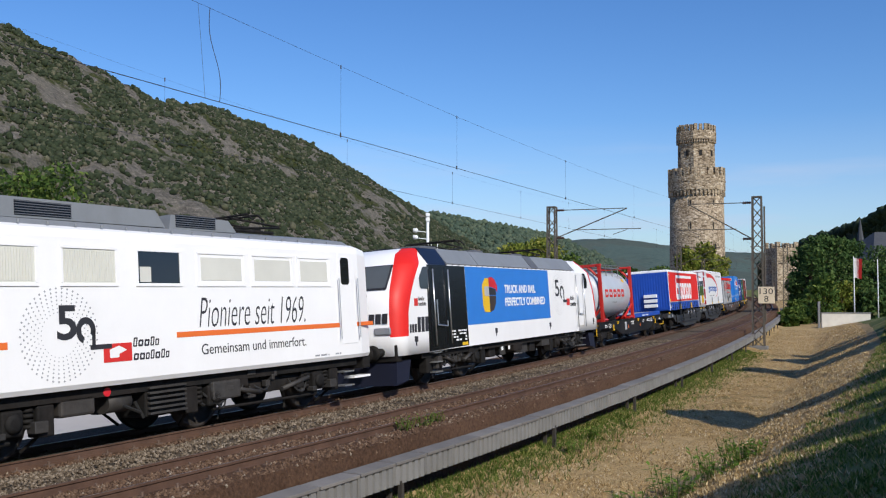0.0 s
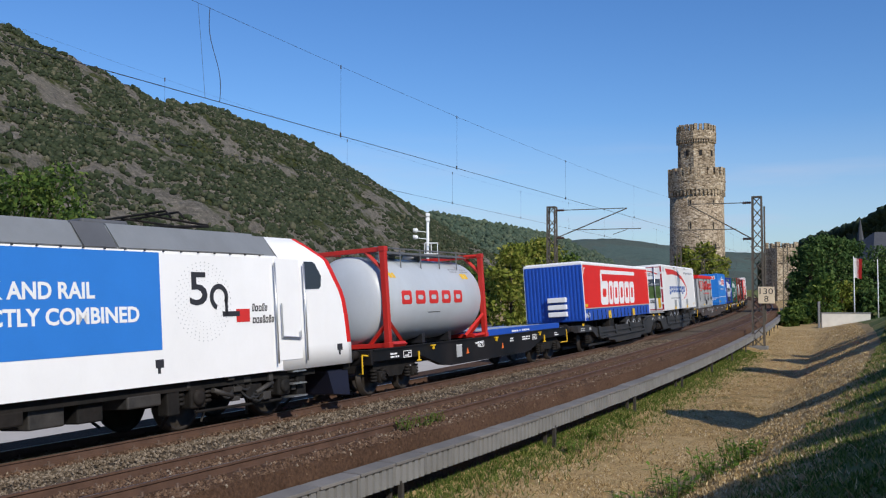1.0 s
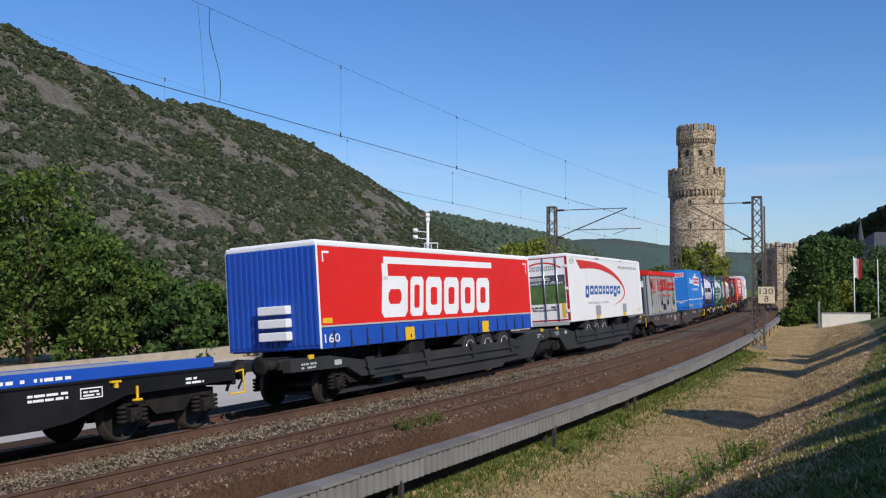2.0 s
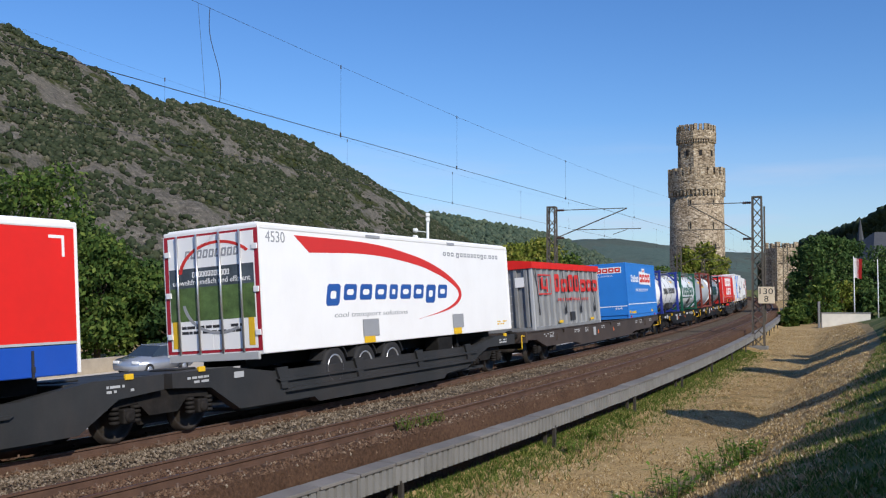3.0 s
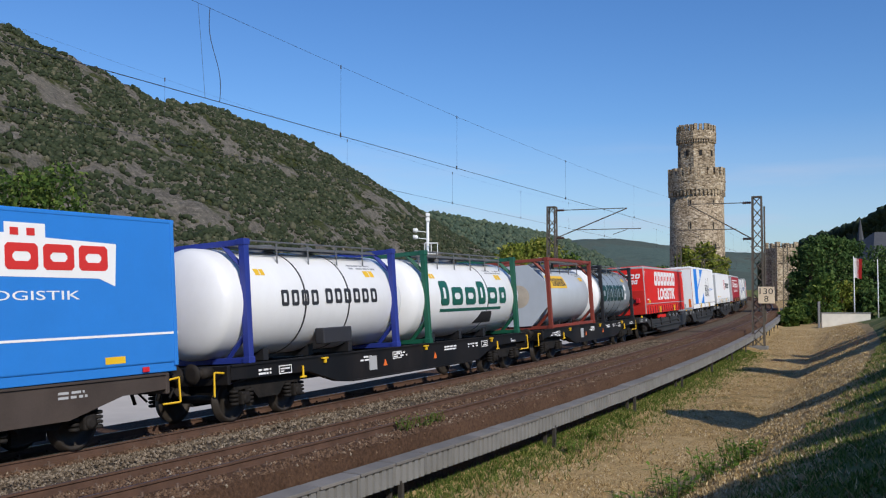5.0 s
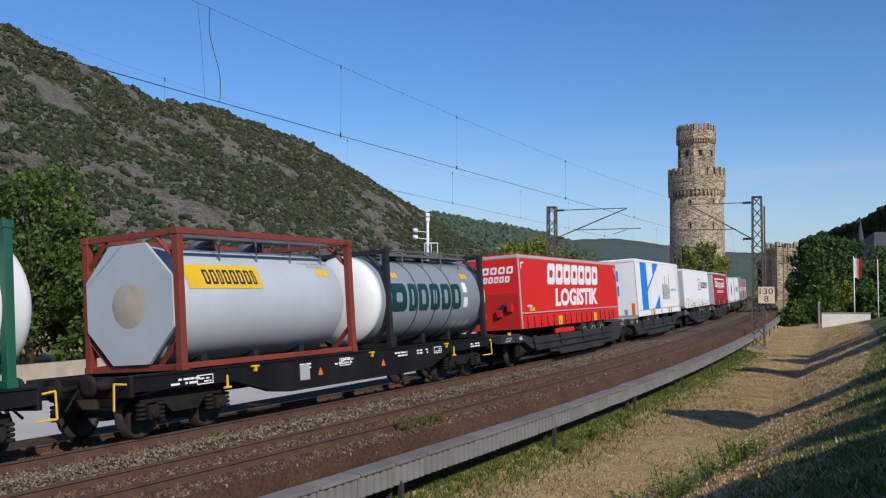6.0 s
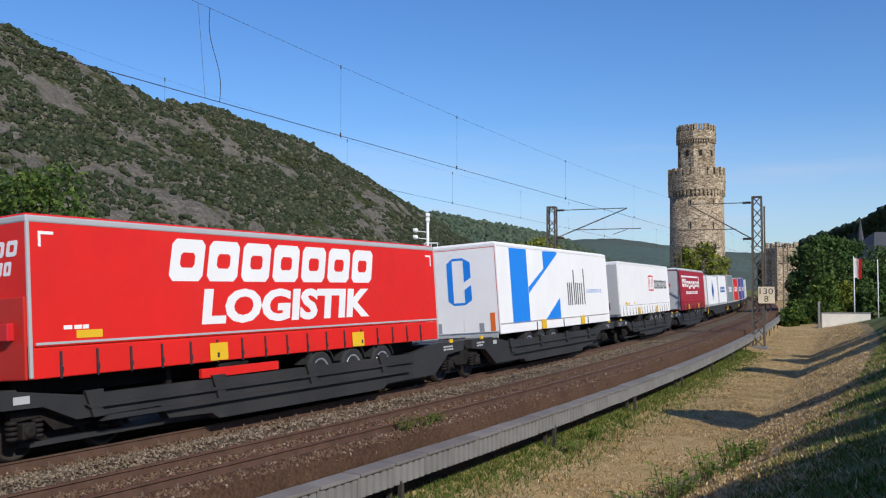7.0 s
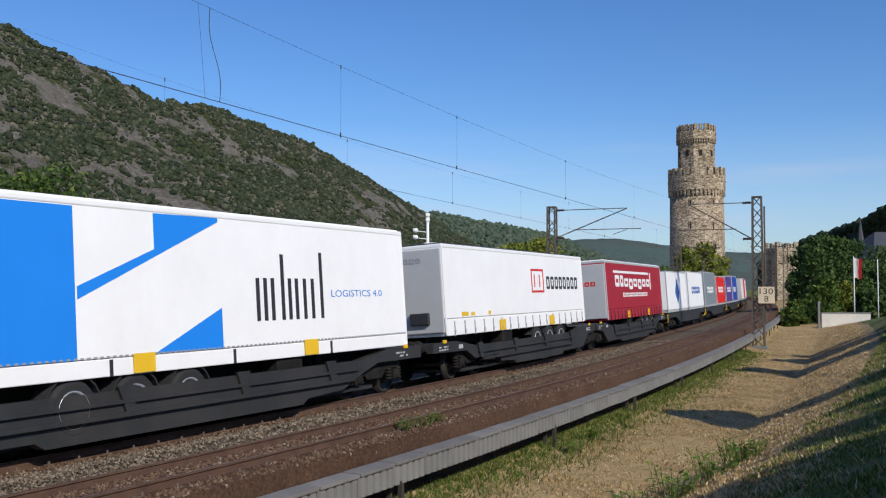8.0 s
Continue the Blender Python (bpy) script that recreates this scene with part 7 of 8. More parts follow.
up, lo = rounded_line(up), rounded_line(lo)
decal("swoosh", dn([[a, b, d, c] for a, b, c, d in zip(up, up[1:], lo, lo[1:])], z0), M_INKRED, tr, 1.276, label="tapering red swoosh")
decal("name_print", dn(blocks("goooioogo", -4.3, 2.0, 2.4, 2.92, 0.1, slant=0.25, gap=0.22), z0), M_INKBLUE, tr, 1.276, label="row of slanted blue blocks")
words("cool transport solutions", -3.98, -0.4, 1.96 - z0, 2.12 - z0, M_INKGREY, tr, 1.276, shear=0.2)
words("4530", -6.5, -5.8, 3.67 - z0, 3.91 - z0, M_INKGREY, tr, 1.276)
decal("small_print", dn(blocks("ooo.goooioogo.ooo", 1.95, 5.95, 3.62, 3.78, 0.03, gap=0.3), z0), M_INKGREY, tr, 1.276)
decal("small_print", dn(bars(5.6, 6.4, 1.5, 1.66, 2, 3), z0), M_YELLOW, tr, 1.276)
decal("dark_plate", dn([rect(-2.75, -1.98, 1.5, 1.92), rect(2.3, 3.03, 1.52, 1.92)], z0), M_INKGREY, tr, 1.292)
decal("roof_plate", dn([rect(-2.4, -1.7, 3.95, 4.02), rect(2.2, 2.7, 3.95, 4.02)], z0), M_INKGREY, tr, 1.292)
E_ = 6.755
decal("door_surround", [rect(-1.27, 1.27, 0.08, 0.14), rect(-1.27, 1.27, 2.6, 2.68), rect(-1.27, -1.17, 0.14, 2.6), rect(1.17, 1.27, 0.14, 2.6)], M_DARKRED, tr, E_, "F", "dark red door surround")
for x in (-1.16, 0.005):
    d = part("rear_door", box(x, x + 1.155, -E_ - 0.012, -E_, 0.14, 2.6, 0.004), M_WHITE, tr)
    for k in (0.28, 0.82):
        part("locking_bar", rod((x + k, -E_ - 0.05, 0.06), (x + k, -E_ - 0.05, 2.64), 0.025, 8), M_CHROME, d)
    for k in (0.4, 1.3, 2.2):
        part("hinge", box(x - 0.08 if x < -1 else x + 1.12, x + 0.06 if x < -1 else x + 1.26, -E_ - 0.04, -E_ - 0.01, k, k + 0.12, 0.008), M_INKWHITE, d)
decal("poster_sky", [rect(-1.14, 1.14, 1.5, 1.92)], paint("slate_print", (0.07, 0.09, 0.11), 0.5, vary=0.4, scale=3), tr, E_ + 0.012, "F", "dark printed band with a slogan")
decal("poster_land", [rect(-1.14, 1.14, 0.78, 1.5)], paint("meadow_print", (0.10, 0.17, 0.05), 0.5, vary=0.5, scale=2.5), tr, E_ + 0.012, "F", "printed green landscape")
decal("poster_track", ring(0.2, 1.25, 0.72, 0.78, 190, 300, 14, 1.3), M_INKGREY, tr, E_ + 0.016, "F")
words("umweltfreundlich und effizient", -1.05, 1.05, 1.56, 1.68, M_INKWHITE, tr, E_ + 0.016, "F")
decal("name_print", blocks(12, -0.5, 0.5, 1.72, 1.84, 0.02), M_INKWHITE, tr, E_ + 0.016, "F")
decal("name_print", blocks(9, -0.7, 0.75, 2.12, 2.3, 0.04, slant=0.2), M_INKGREY, tr, E_ + 0.012, "F")
decal("swoosh", ring(0.2, 1.75, 0.66, 0.72, 40, 175, 18, 1.5), M_INKRED, tr, E_ + 0.0125, "F")
decal("small_print", bars(-0.85, 0.85, 0.5, 0.72, 2, 9), M_INK, tr, E_ + 0.012, "F")
decal("marker_board", [rect(-1.1, -0.95, 0.2, 0.78), rect(0.95, 1.1, 0.2, 0.78)], M_YELLOW, tr, E_ + 0.014, "F", "amber marker boards")
part("bumper", box(-1.2, 1.2, -E_ - 0.06, -E_ + 0.02, -0.1, 0.06, 0.01), M_TOPGREY, tr)

# brown wagon with the ribbed bulk container and the blue swap body
flat_wagon(102.0, 12.0, M_WAGBROWN, "weathered brown", deep=0.37, pivots=8.9, marks=M_TOPGREY, seed=11)
bx = keyed(empty("bulk_container"), 96.2, 3.0, 1.14)
tagged(bx, "ribbed grey steel bulk container with a red tarpaulin lid", "container")
part("cargo_body", box(-1.2, 1.2, -4.38, 4.38, 0.05, 2.3, 0.02), M_BOXGREY, bx)
part("base_frame", box(-1.25, 1.25, -4.45, 4.45, 0.0, 0.14, 0.015), M_BOXGREY, bx)
for x in (-1.2, 1.2):
    for y in (-4.4, 4.4):
        part("corner_post", box(x - 0.06, x + 0.06, y - 0.06, y + 0.06, 0.05, 2.35, 0.012), M_TOPGREY, bx)
rib = part("side_rib", prism([(-0.09, 0), (-0.05, 0.07), (0.05, 0.07), (0.09, 0)], 0.14, 2.3, "Z"), M_BOXGREY, bx)
rib.data.transform(Matrix(((0, 1, 0, 1.198), (1, 0, 0, 0), (0, 0, 1, 0), (0, 0, 0, 1))))
rib.matrix_basis = pose(0, -4.0, 0)
for y in np.arange(-3.3, 4.2, 0.7):
    o = new("side_rib", rib.data)
    o.parent, o.matrix_basis = bx, pose(0, y, 0)
for x in np.arange(-1.0, 1.1, 0.4):
    part("end_rib", box(x - 0.07, x + 0.07, -4.46, -4.37, 0.14, 2.25, 0.02), M_BOXGREY, bx)
bm = bmesh.new()
add_prism(bm, [(-1.29, 2.26), (1.29, 2.26), (1.3, 2.5), (0.6, 2.58), (0, 2.6), (-0.6, 2.58), (-1.3, 2.5)], -4.5, 4.5, "Y")
part("lid", bm, M_TARP_RED, bx, "red tarpaulin lid")
decal("emblem", [rect(-3.85, -2.35, 2.0, 2.05), rect(-3.85, -2.35, 1.3, 1.35), rect(-3.85, -3.8, 1.35, 2.0), rect(-2.4, -2.35, 1.35, 2.0), rect(-3.5, -3.3, 1.5, 1.95), rect(-3.3, -2.9, 1.5, 1.6), rect(-2.9, -2.75, 1.4, 1.9)], M_INKRED, bx, 1.27, label="red framed emblem")
decal("name_print", blocks("IoIIoio", -1.9, 4.2, 1.4, 2.08, 0.17, gap=0.22), M_INKRED, bx, 1.27, label="row of red blocks")
decal("small_print", blocks("ooo.ooIIoio.ioio", -1.6, 2.6, 1.05, 1.18, 0.03, gap=0.4), M_INKRED, bx, 1.27)
for y in (-3.9, -0.6, 1.5, 3.6):
    part("tie_strap", rod((1.28, y - 0.25, 2.28), (1.285, y, 0.75), 0.016, 5), M_INK, bx)
    part("buckle", box(1.27, 1.3, y - 0.05, y + 0.03, 0.55, 0.8, 0.005), M_INK, bx)
for y in (-1.6, 2.8):
    decal("grab_pad", [rect(y, y + 0.5, 0.2, 0.3)], M_YELLOW, bx, 1.27)
part("hatch", box(1.2, 1.285, 0.05, 0.55, 0.25, 0.6, 0.01), M_INK, bx)
for z in (1.25, 0.65):
    decal("placard", [[(-0.45, z + 0.2), (-0.25, z), (-0.05, z + 0.2), (-0.25, z + 0.4)]], M_INK, bx, 4.47, "F")
part("end_hatch", box(-1.0, -0.55, -4.5, -4.46, 0.3, 1.9, 0.01), M_TOPGREY, bx)
decal("end_sheet", [rect(0.6, 0.95, 1.6, 1.95)], M_INKWHITE, bx, 4.47, "F")
bm = bmesh.new()
for z in np.arange(0.4, 2.1, 0.3):
    add_rod(bm, (0.15, -4.5, z), (0.45, -4.5, z), 0.016, 5)
part("ladder", bm, M_TOPGREY, bx)

z0 = 1.17
sb = swap_body(110.0, 7.6, z0, 3.95, "bright blue swap body with a white line", M_SKY)
decal("white_line", dn([rect(-3.8, 3.8, 1.85, 1.89)], z0), M_INKWHITE, sb, 1.276)
decal("name_print", dn(blocks("OoIoo", -2.65, -0.85, 2.98, 3.36, 0.07, gap=0.25), z0), M_INKWHITE, sb, 1.276)
decal("name_ground", dn([[(-0.7, 3.0), (-0.55, 3.55), (0.2, 3.55), (0.2, 3.72), (0.95, 3.72), (0.95, 3.5), (2.4, 3.45), (2.35, 2.72), (2.0, 2.85), (-0.6, 2.88)]], z0), M_INKWHITE, sb, 1.276)
decal("name_print", dn(blocks(4, -0.5, 2.2, 2.98, 3.4, 0.12, gap=0.14) + [rect(0.3, 0.45, 3.52, 3.64), rect(0.6, 0.75, 3.52, 3.64)], z0), M_INKRED, sb, 1.281, label="row of red blocks on white")
words("MÖBELLOGISTIK", -1.65, 1.6, 2.5 - z0, 2.68 - z0, M_INKWHITE, sb, 1.276)
E2 = 3.8
decal("name_print", dn(blocks("OoIoo", -1.06, -0.4, 3.5, 3.66, 0.03, gap=0.25), z0), M_INKWHITE, sb, E2, "F")
decal("name_ground", dn([rect(-0.28, 1.05, 3.46, 3.76)], z0), M_INKWHITE, sb, E2, "F")
decal("name_print", dn(blocks(4, -0.22, 1.0, 3.5, 3.72, 0.06, gap=0.14), z0), M_INKRED, sb, E2 + 0.005, "F")
words("MÖBELLOGISTIK", -0.7, 0.62, 3.3 - z0, 3.39 - z0, M_INKWHITE, sb, E2, "F")
decal("white_line", dn([rect(-1.27, 1.27, 1.78, 1.82)], z0), M_INKWHITE, sb, E2, "F")
words("964", 0.62, 0.98, 1.62 - z0, 1.76 - z0, M_INKWHITE, sb, E2, "F")
for x in (0.75,):
    decal("notice", dn([rect(-3.55, -3.2, 1.42, 1.56), rect(-3.0, -2.4, 1.4, 1.5)], z0), M_YELLOW, sb, 1.2765)
part("red_lamp", box(1.27, 1.3, -3.3, -3.15, 0.03, 0.12, 0.01), M_SIGNRED, sb)
part("red_lamp", box(1.27, 1.3, 2.9, 3.05, 0.03, 0.12, 0.01), M_SIGNRED, sb)

# four tanks on two black wagons
flat_wagon(123.0, 8.5, M_WAGBLACK, "black", seed=21)
tk, zc, r = tank_container(118.9, 6.2, 1.16, 3.72, "white tank container in a blue steel frame", M_TANKWHITE, M_FRAMEBLUE, bands=(-0.9, 0.9), over=0.7)
decal("name_print", blocks(4, -1.8, -0.4, 1.15, 1.5, 0.06, gap=0.3) + blocks(6, -0.1, 2.2, 1.18, 1.53, 0.06, gap=0.3), M_INK, tk, r + 0.008, wrap=(r, zc), label="rows of thin black blocks")
part("valve_box", box(0.95, 1.2, -0.3, 0.9, 0.25, 0.62, 0.03), M_INK, tk)
tk, zc, r = tank_container(127.12, 6.9, 1.16, 3.75, "white tank container in a green steel frame", M_TANKWHITE, M_FRAMEGREEN, bands=(1.1,), over=0.68)
decal("name_print", blocks("IooIoi", -2.4, 2.6, 1.03, 1.75, 0.2, gap=0.22), M_INKGREEN, tk, r + 0.008, wrap=(r, zc), label="row of dark green blocks")
decal("name_line", [rect(-2.4, 2.2, 0.84, 0.93)], M_INKGREEN, tk, r + 0.002, wrap=(r, zc))
decal("dark_stain", [[(0.4, 0.45), (1.8, 0.45), (1.5, 0.8), (0.7, 0.8)]], M_INK, tk, r + 0.002, wrap=(r, zc))
flat_wagon(140.3, 8.1, M_WAGBLACK, "black", seed=22)
tk, zc, r = tank_container(137.08, 6.0, 1.16, 3.85, "pale grey tank container in an oxide red frame", M_TANKGREY, M_FRAMEBROWN, open_frame=True)
decal("name_ground", [rect(-2.6, -0.35, 1.53, 2.02)], M_YELLOW, tk, r + 0.004, wrap=(r, zc), label="amber name panel")
decal("name_print", blocks("OOIOOOOI", -2.1, -0.5, 1.62, 1.92, 0.05, gap=0.25), M_INK, tk, r + 0.009, wrap=(r, zc))
bm = bmesh.new()
add_prism(bm, [(1.12 * math.cos(radians(22.5 + 45 * k)) / math.cos(radians(22.5)), zc + 0.03 + 1.16 * math.sin(radians(22.5 + 45 * k)) / math.cos(radians(22.5))) for k in range(8)], -3.035, -2.96, "Y")
part("end_plate", bm, M_TANKGREY, tk, "grey eight-sided end plate")
dome_cap(tk, 3.03, r, zc, -1, paint("amber_stained_end", (0.46, 0.40, 0.32), 0.4, vary=0.2), "dull end cap with an amber tint", 4)
tk, zc, r = tank_container(144.8, 6.15, 1.16, 3.72, "slate grey tank container in a black frame", M_TANKDARK, M_FRAMEBLACK, bands=(-1.3, -0.2, 0.9), over=0.62)
decal("name_print", blocks("WIOOOO", -2.75, 1.5, 0.92, 1.66, 0.15, gap=0.2), paint("teal_print", (0.006, 0.05, 0.05), 0.5), tk, r + 0.008, wrap=(r, zc), label="row of dark teal blocks")
decal("notice", [rect(1.7, 1.98, 0.95, 1.25), rect(1.7, 1.98, 1.4, 1.7)], M_INKWHITE, tk, r + 0.004, wrap=(r, zc))
decal("notice", [[(-2.65, 0.52), (-2.2, 0.32), (-2.2, 0.44), (-2.65, 0.64)]], M_YELLOW, tk, r + 0.004, wrap=(r, zc))
for y in (1.3, 1.75, 2.2):
    decal("placard", [[(y, 0.45), (y + 0.16, 0.3), (y + 0.32, 0.45), (y + 0.16, 0.62)]], M_TOPGREY, tk, r + 0.004, wrap=(r, zc))
for sy in (-1, 1):
    dome_cap(tk, 3.695, r, zc, sy, M_TANKWHITE, "white domed tank end", 7)

# second pair of trailers
pocket_wagon(157.55, 8.65, 31)
z0 = 1.26
tr = trailer(157.75, 13.65, z0, 3.87, "red curtain-sided trailer with a grey roof rail", M_TARP_RED, M_TARP_RED, M_TOPGREY, wheels=2.45, roof=M_TARP_RED)
decal("name_print", dn(blocks(7, -3.75, 3.35, 2.82, 3.62, 0.2, slant=0.22, gap=0.12), z0), M_INKWHITE, tr, 1.276, label="row of bold white blocks")
words("LOGISTIK", -2.9, 3.2, 1.98 - z0, 2.68 - z0, M_INKWHITE, tr, 1.276, shear=0.12, label="bold white word", bold=0.045)
decal("edge_line", dn([rect(-6.7, 6.75, 1.79, 1.83)], z0), M_TOPGREY, tr, 1.277)
decal("corner_mark", dn([rect(-6.6, -6.3, 3.55, 3.6), rect(-6.6, -6.55, 3.35, 3.55), rect(6.3, 6.6, 3.55, 3.6), rect(6.55, 6.6, 3.3, 3.55)], z0), M_INKWHITE, tr, 1.276)
decal("small_print", dn(bars(-6.5, -5.3, 2.02, 2.14, 1, 2), z0), M_INKWHITE, tr, 1.276)
decal("notice", dn([rect(-5.9, -5.35, 1.87, 2.0)], z0), M_YELLOW, tr, 1.276)
decal("name_print", blocks(7, -1.0, 1.05, 1.95, 2.2, 0.06, slant=0.2) + blocks(8, -0.7, 0.9, 1.65, 1.87, 0.06, slant=0.2), M_INKWHITE, tr, 6.83, "F")
part("front_panel", box(-1.24, 1.24, -6.88, -6.82, 0.0, 1.3, 0.02), M_FRAMERED, tr)
for x in (-0.7, -0.2, 0.4, 0.8):
    part("connection", box(x, x + 0.2, -7.0, -6.86, 0.3 + abs(x) * 0.4, 0.5 + abs(x) * 0.5, 0.02), M_SIGNRED, tr)
decal("placard", [[(0.45, 0.75), (0.62, 0.58), (0.79, 0.75), (0.62, 0.92)]], M_INK, tr, 6.9, "F")
part("side_guard", box(1.15, 1.23, -2.9, -0.5, -0.3, -0.12, 0.01), M_TARP_RED, tr)

pocket_wagon(175.2, 8.45, 32, near_end=False)
z0 = 1.18
tr = trailer(176.0, 13.8, z0, 4.21, "white curtain-sided trailer with bright blue shapes", M_TARP_WHITE, M_TARP_WHITE, M_INKWHITE, wheels=-2.6, skirt_h=0.32, straps=False)
decal("blue_print", dn([rect(-5.65, -3.92, 1.5, 4.06), [(-3.88, 2.5), (-0.35, 4.0), (-0.35, 4.08), (-2.1, 4.06), (-2.1, 3.4), (-3.88, 2.72)], [(-2.15, 1.52), (-0.33, 1.5), (-0.33, 2.3)]], z0), M_CYAN, tr, 1.276, label="bright blue printed shapes")
decal("name_print", dn([rect(u, u + 0.12, 2.0, v) for u, v in ((0.75, 2.9), (1.0, 2.9), (1.25, 2.9), (1.6, 3.42), (1.85, 2.9), (2.1, 2.9), (2.4, 2.9), (2.7, 2.9), (3.05, 3.5))], z0), M_INK, tr, 1.276, label="row of tall thin black bars")
words("LOGISTICS 4.0", 3.5, 5.75, 2.48 - z0, 2.64 - z0, M_PANELBLUE, tr, 1.276)
decal("stitch_line", dn([rect(y, y + 0.07, 1.5, 1.535) for y in np.arange(-6.8, 6.8, 0.14)], z0), M_INKGREY, tr, 1.277)
for y in (-3.2, 0.0, 3.4):
    part("skirt_gap", box(1.255, 1.279, y - 0.035, y + 0.035, 0.0, 0.29), M_INK, tr)
E3 = 6.9
decal("rear_emblem", dn([[(-0.5, 2.35), (-0.3, 2.2), (-0.3, 3.75), (-0.5, 3.6)], [(0.1, 2.95), (0.35, 3.1), (0.35, 3.6), (0.1, 3.75)], [(0.1, 2.2), (0.35, 2.35), (0.35, 2.85), (0.1, 2.7)], rect(-0.3, 0.1, 3.68, 3.76), rect(-0.3, 0.1, 2.2, 2.28)], z0), M_CYAN, tr, E3 + 0.008, "F", "bright blue emblem")
for x in (-1.24, 0.005):
    part("rear_door", box(x, x + 1.235, -E3 - 0.008, -E3, 0.1, 2.86, 0.004), M_WHITE, tr)
decal("door_edge", [rect(-1.25, -1.235, 0.1, 2.88), rect(1.235, 1.25, 0.1, 2.88), rect(-1.25, 1.25, 2.86, 2.88)], M_INKRED, tr, E3 + 0.009, "F")
decal("marker_board", [rect(-1.12, -0.95, 0.12, 0.72), rect(0.95, 1.12, 0.12, 0.72)], M_ORANGE, tr, E3 + 0.009, "F", "orange marker boards")
decal("dark_plate", [rect(-0.93, -0.8, 0.12, 0.45), rect(0.55, 0.72, 0.12, 0.4)], M_INKGREY, tr, E3 + 0.009, "F")
part("bumper", box(-1.2, 1.2, -E3 - 0.06, -E3, -0.1, 0.04, 0.01), M_TOPGREY, tr)

# third pair of trailers
pocket_wagon(192.4, 8.05, 41)
z0 = 1.3
tr = trailer(192.1, 13.7, z0, 4.0, "white curtain-sided trailer with a red framed emblem", M_TARP_WHITE, M_TARP_WHITE, M_INKWHITE, wheels=2.45, roof=M_INK)
decal("emblem_frame", dn([rect(0.6, 1.95, 3.3, 3.38), rect(0.6, 1.95, 2.52, 2.6), rect(0.6, 0.7, 2.6, 3.3), rect(1.85, 1.95, 2.6, 3.3), rect(0.9, 1.0, 2.72, 3.18), rect(1.45, 1.55, 2.72, 3.18)], z0), M_INKRED, tr, 1.276, label="red framed emblem")
decal("name_print", dn(blocks(8, 2.25, 6.1, 2.64, 3.12, 0.08, gap=0.25), z0), M_INK, tr, 1.276, label="row of black blocks")
decal("notice", dn([rect(-5.7, -5.2, 1.85, 1.97), rect(-5.0, -4.7, 1.85, 1.95), rect(-3.6, -3.4, 1.85, 1.97)], z0), M_YELLOW, tr, 1.276)
part("front_wall", box(-1.24, 1.24, -6.9, -6.84, 0.1, 2.55, 0.03), M_TOPGREY, tr)
decal("name_print", blocks(8, -1.0, 0.6, 2.15, 2.3, 0.03), M_INKGREY, tr, 6.905, "F")
part("valve_box", box(0.2, 0.8, -7.02, -6.88, 0.35, 0.7, 0.03), M_INK, tr)
pocket_wagon(209.0, 8.25, 42, near_end=False)
z0 = 1.2
tr = trailer(209.7, 13.6, z0, 3.98, "dark red curtain-sided trailer with white print", M_DARKRED, M_DARKRED, M_TOPGREY, wheels=2.4)
decal("name_print", dn(blocks("OIogogoo", -4.9, 3.4, 2.75, 3.3, 0.16, gap=0.2) + [rect(-5.2, 3.2, 3.4, 3.52), rect(3.5, 3.75, 2.6, 3.5)] + blocks(10, -3.4, 2.6, 2.25, 2.45, 0.05), z0), M_INKWHITE, tr, 1.276, label="white printed blocks")
part("front_wall", box(-1.24, 1.24, -6.87, -6.79, 0.1, 2.6, 0.03), M_TOPGREY, tr)
decal("name_print", blocks(6, -0.8, 0.8, 1.6, 1.8, 0.04), M_INKRED, tr, 6.875, "F")

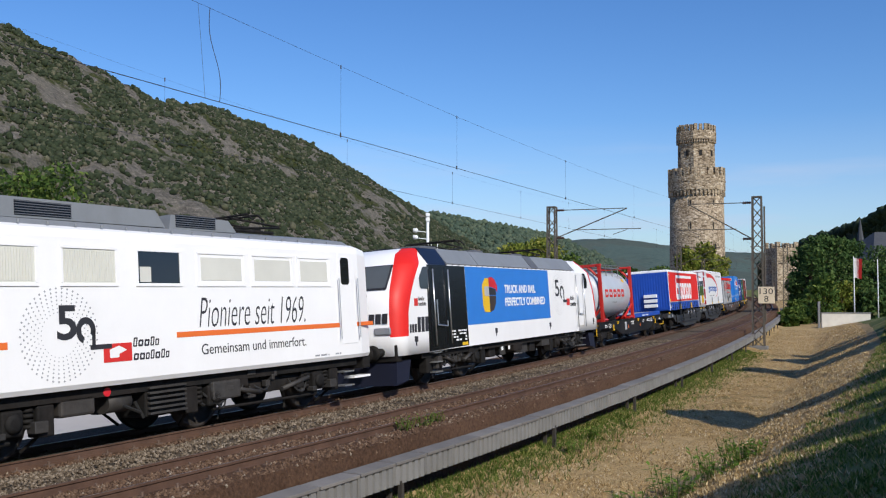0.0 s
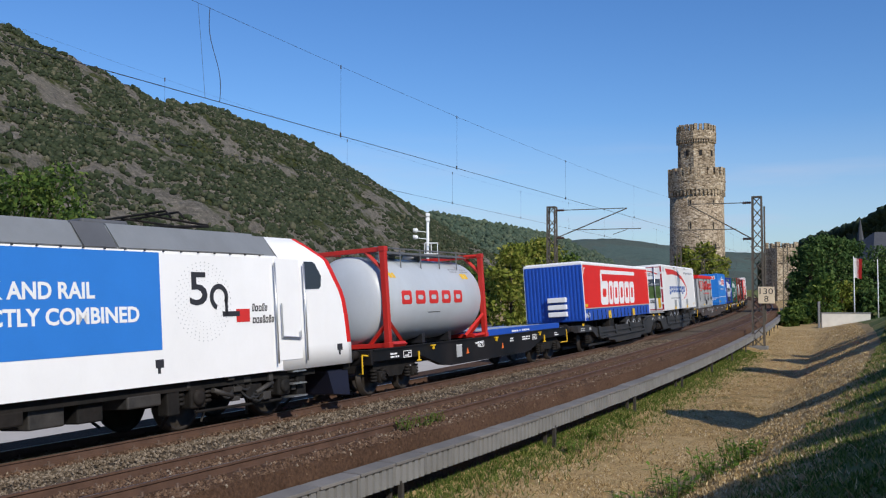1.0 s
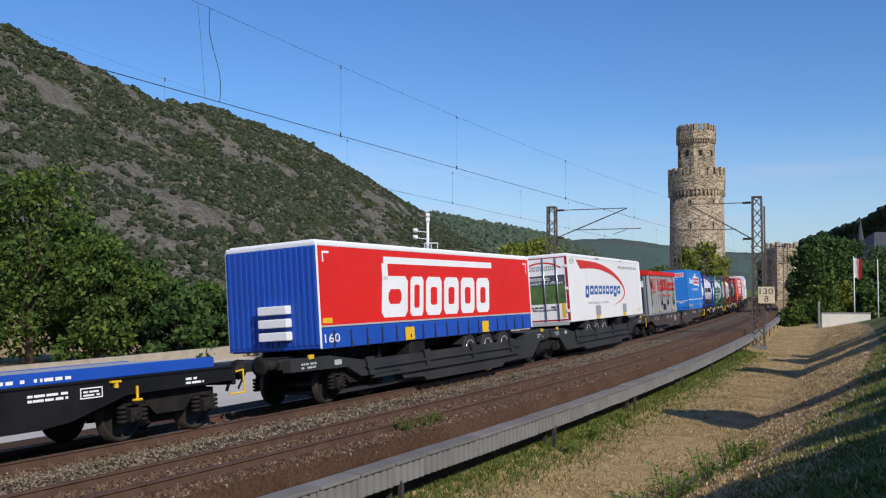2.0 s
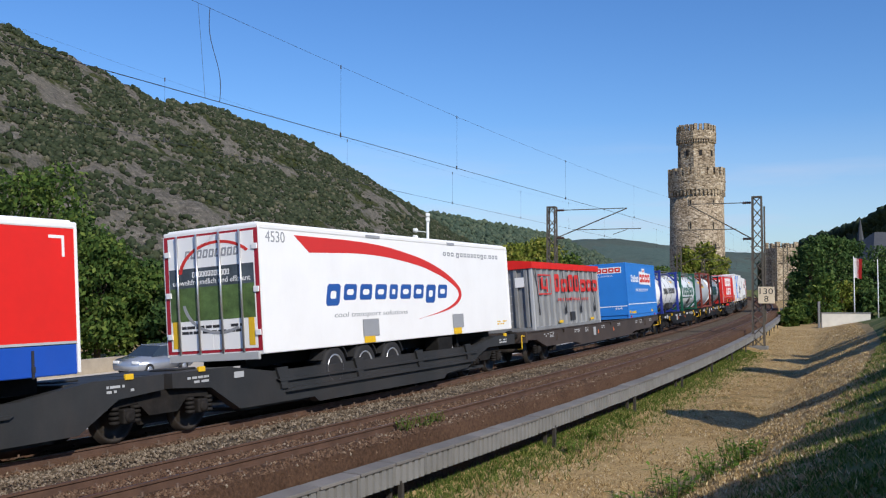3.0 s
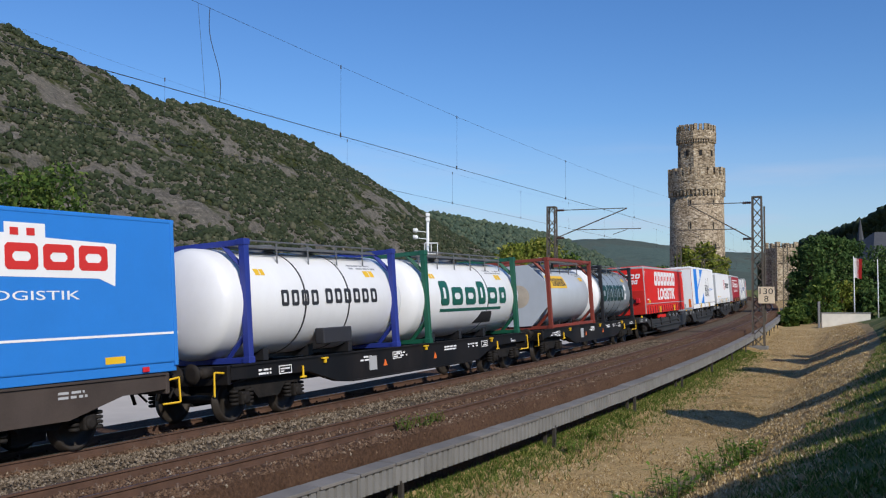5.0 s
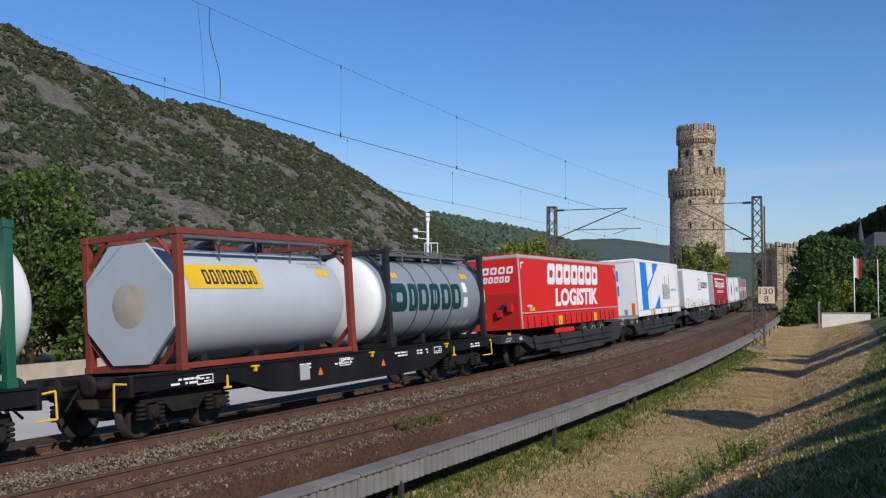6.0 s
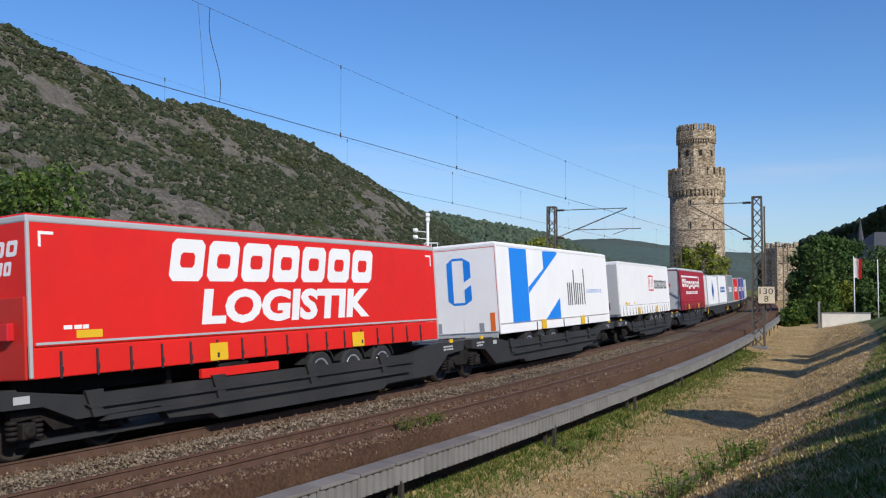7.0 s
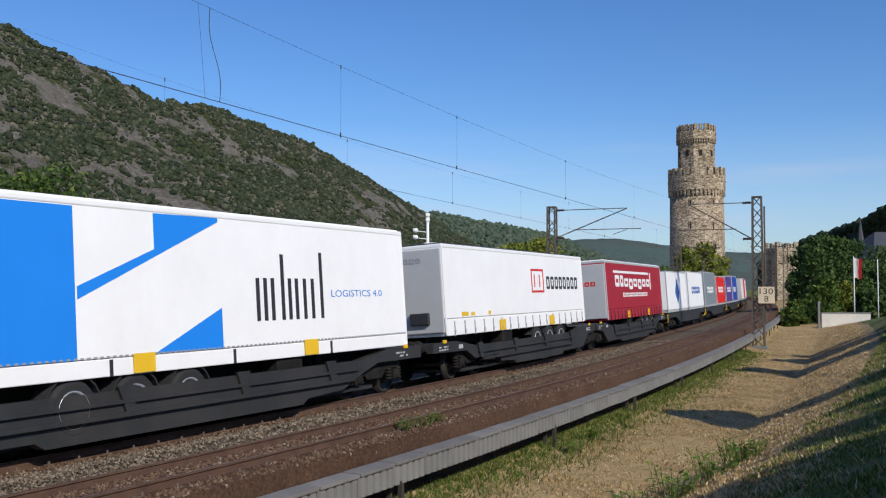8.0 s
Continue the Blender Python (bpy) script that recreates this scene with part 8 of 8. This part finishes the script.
# the rest of the train: pairs of loads on flat wagons
M_LOADS = {"white": M_TARP_WHITE, "pale grey": M_TANKGREY, "dark grey": M_TANKDARK, "red": M_TARP_RED, "blue": M_SKY, "deep blue": M_BLUE, "dark red": M_DARKRED, "violet": paint("violet_tarpaulin", (0.10, 0.05, 0.24), 0.5, vary=0.06)}
order = ("white", "white", "dark grey", "red", "violet", "deep blue", "pale grey", "white", "red", "white", "dark red", "pale grey", "white", "blue", "white", "pale grey", "red", "white", "dark grey", "white", "blue", "white", "pale grey", "dark red", "white", "white")
s_end = 218.0
for i in range(0, len(order), 2):
    flat_wagon(s_end + 9.2, 9.0, M_WAGGREY, "dark grey", seed=50 + i, simple=True)
    for k in (0, 1):
        c = order[i + k]
        sb = swap_body(s_end + 4.6 + 9.0 * k, 8.2, 1.17, 3.72 + 0.12 * ((i + k) % 3), f"{c} swap body on a flat wagon far along the train", M_LOADS[c], M_TOPGREY, simple=True)
        if i < 6:
            ink = M_INKBLUE if c == "white" else M_INKWHITE
            if i + k == 0:
                decal("emblem", [[(-0.9, 1.2), (0, 0.5), (0.9, 1.2), (0, 2.2)]], ink, sb, 1.276)
            else:
                decal("name_print", blocks(5, -2.2, 2.2, 1.1, 1.6, 0.12), ink, sb, 1.276)
    s_end += 18.4
JOLT = {0.5: 0.013, 0.25: 0.013, 3.5: 0.008, 7.5: 0.012}  # small unevenness of the run, in seconds


def motions():
    """Everything that moves: the whole train runs along its track and its wheels roll."""
    for ob, s0, half, z in KEYED:
        walk(ob, [(t, rail_pose(s0 - SPEED * (t + JOLT.get(t, 0.0)), half) @ pose(0, 0, z)) for t in [k * 0.25 for k in range(33)]])
    walk(car, [(t, level_pose(76.6 - 13.0 * t, -21.7, -1.62, 180)) for t in np.arange(0, 8.01, 0.25)])
    for ob, y, r in SPIN:
        if ob.parent.parent not in NEAR:
            continue
        walk(ob, [(f / FPS, pose(0, y, r, math.degrees(SPEED * f / FPS / r))) for f in range(0, 8 * FPS + 1)])


NEAR = {k[0] for k in KEYED if k[1] < 217}
motions()
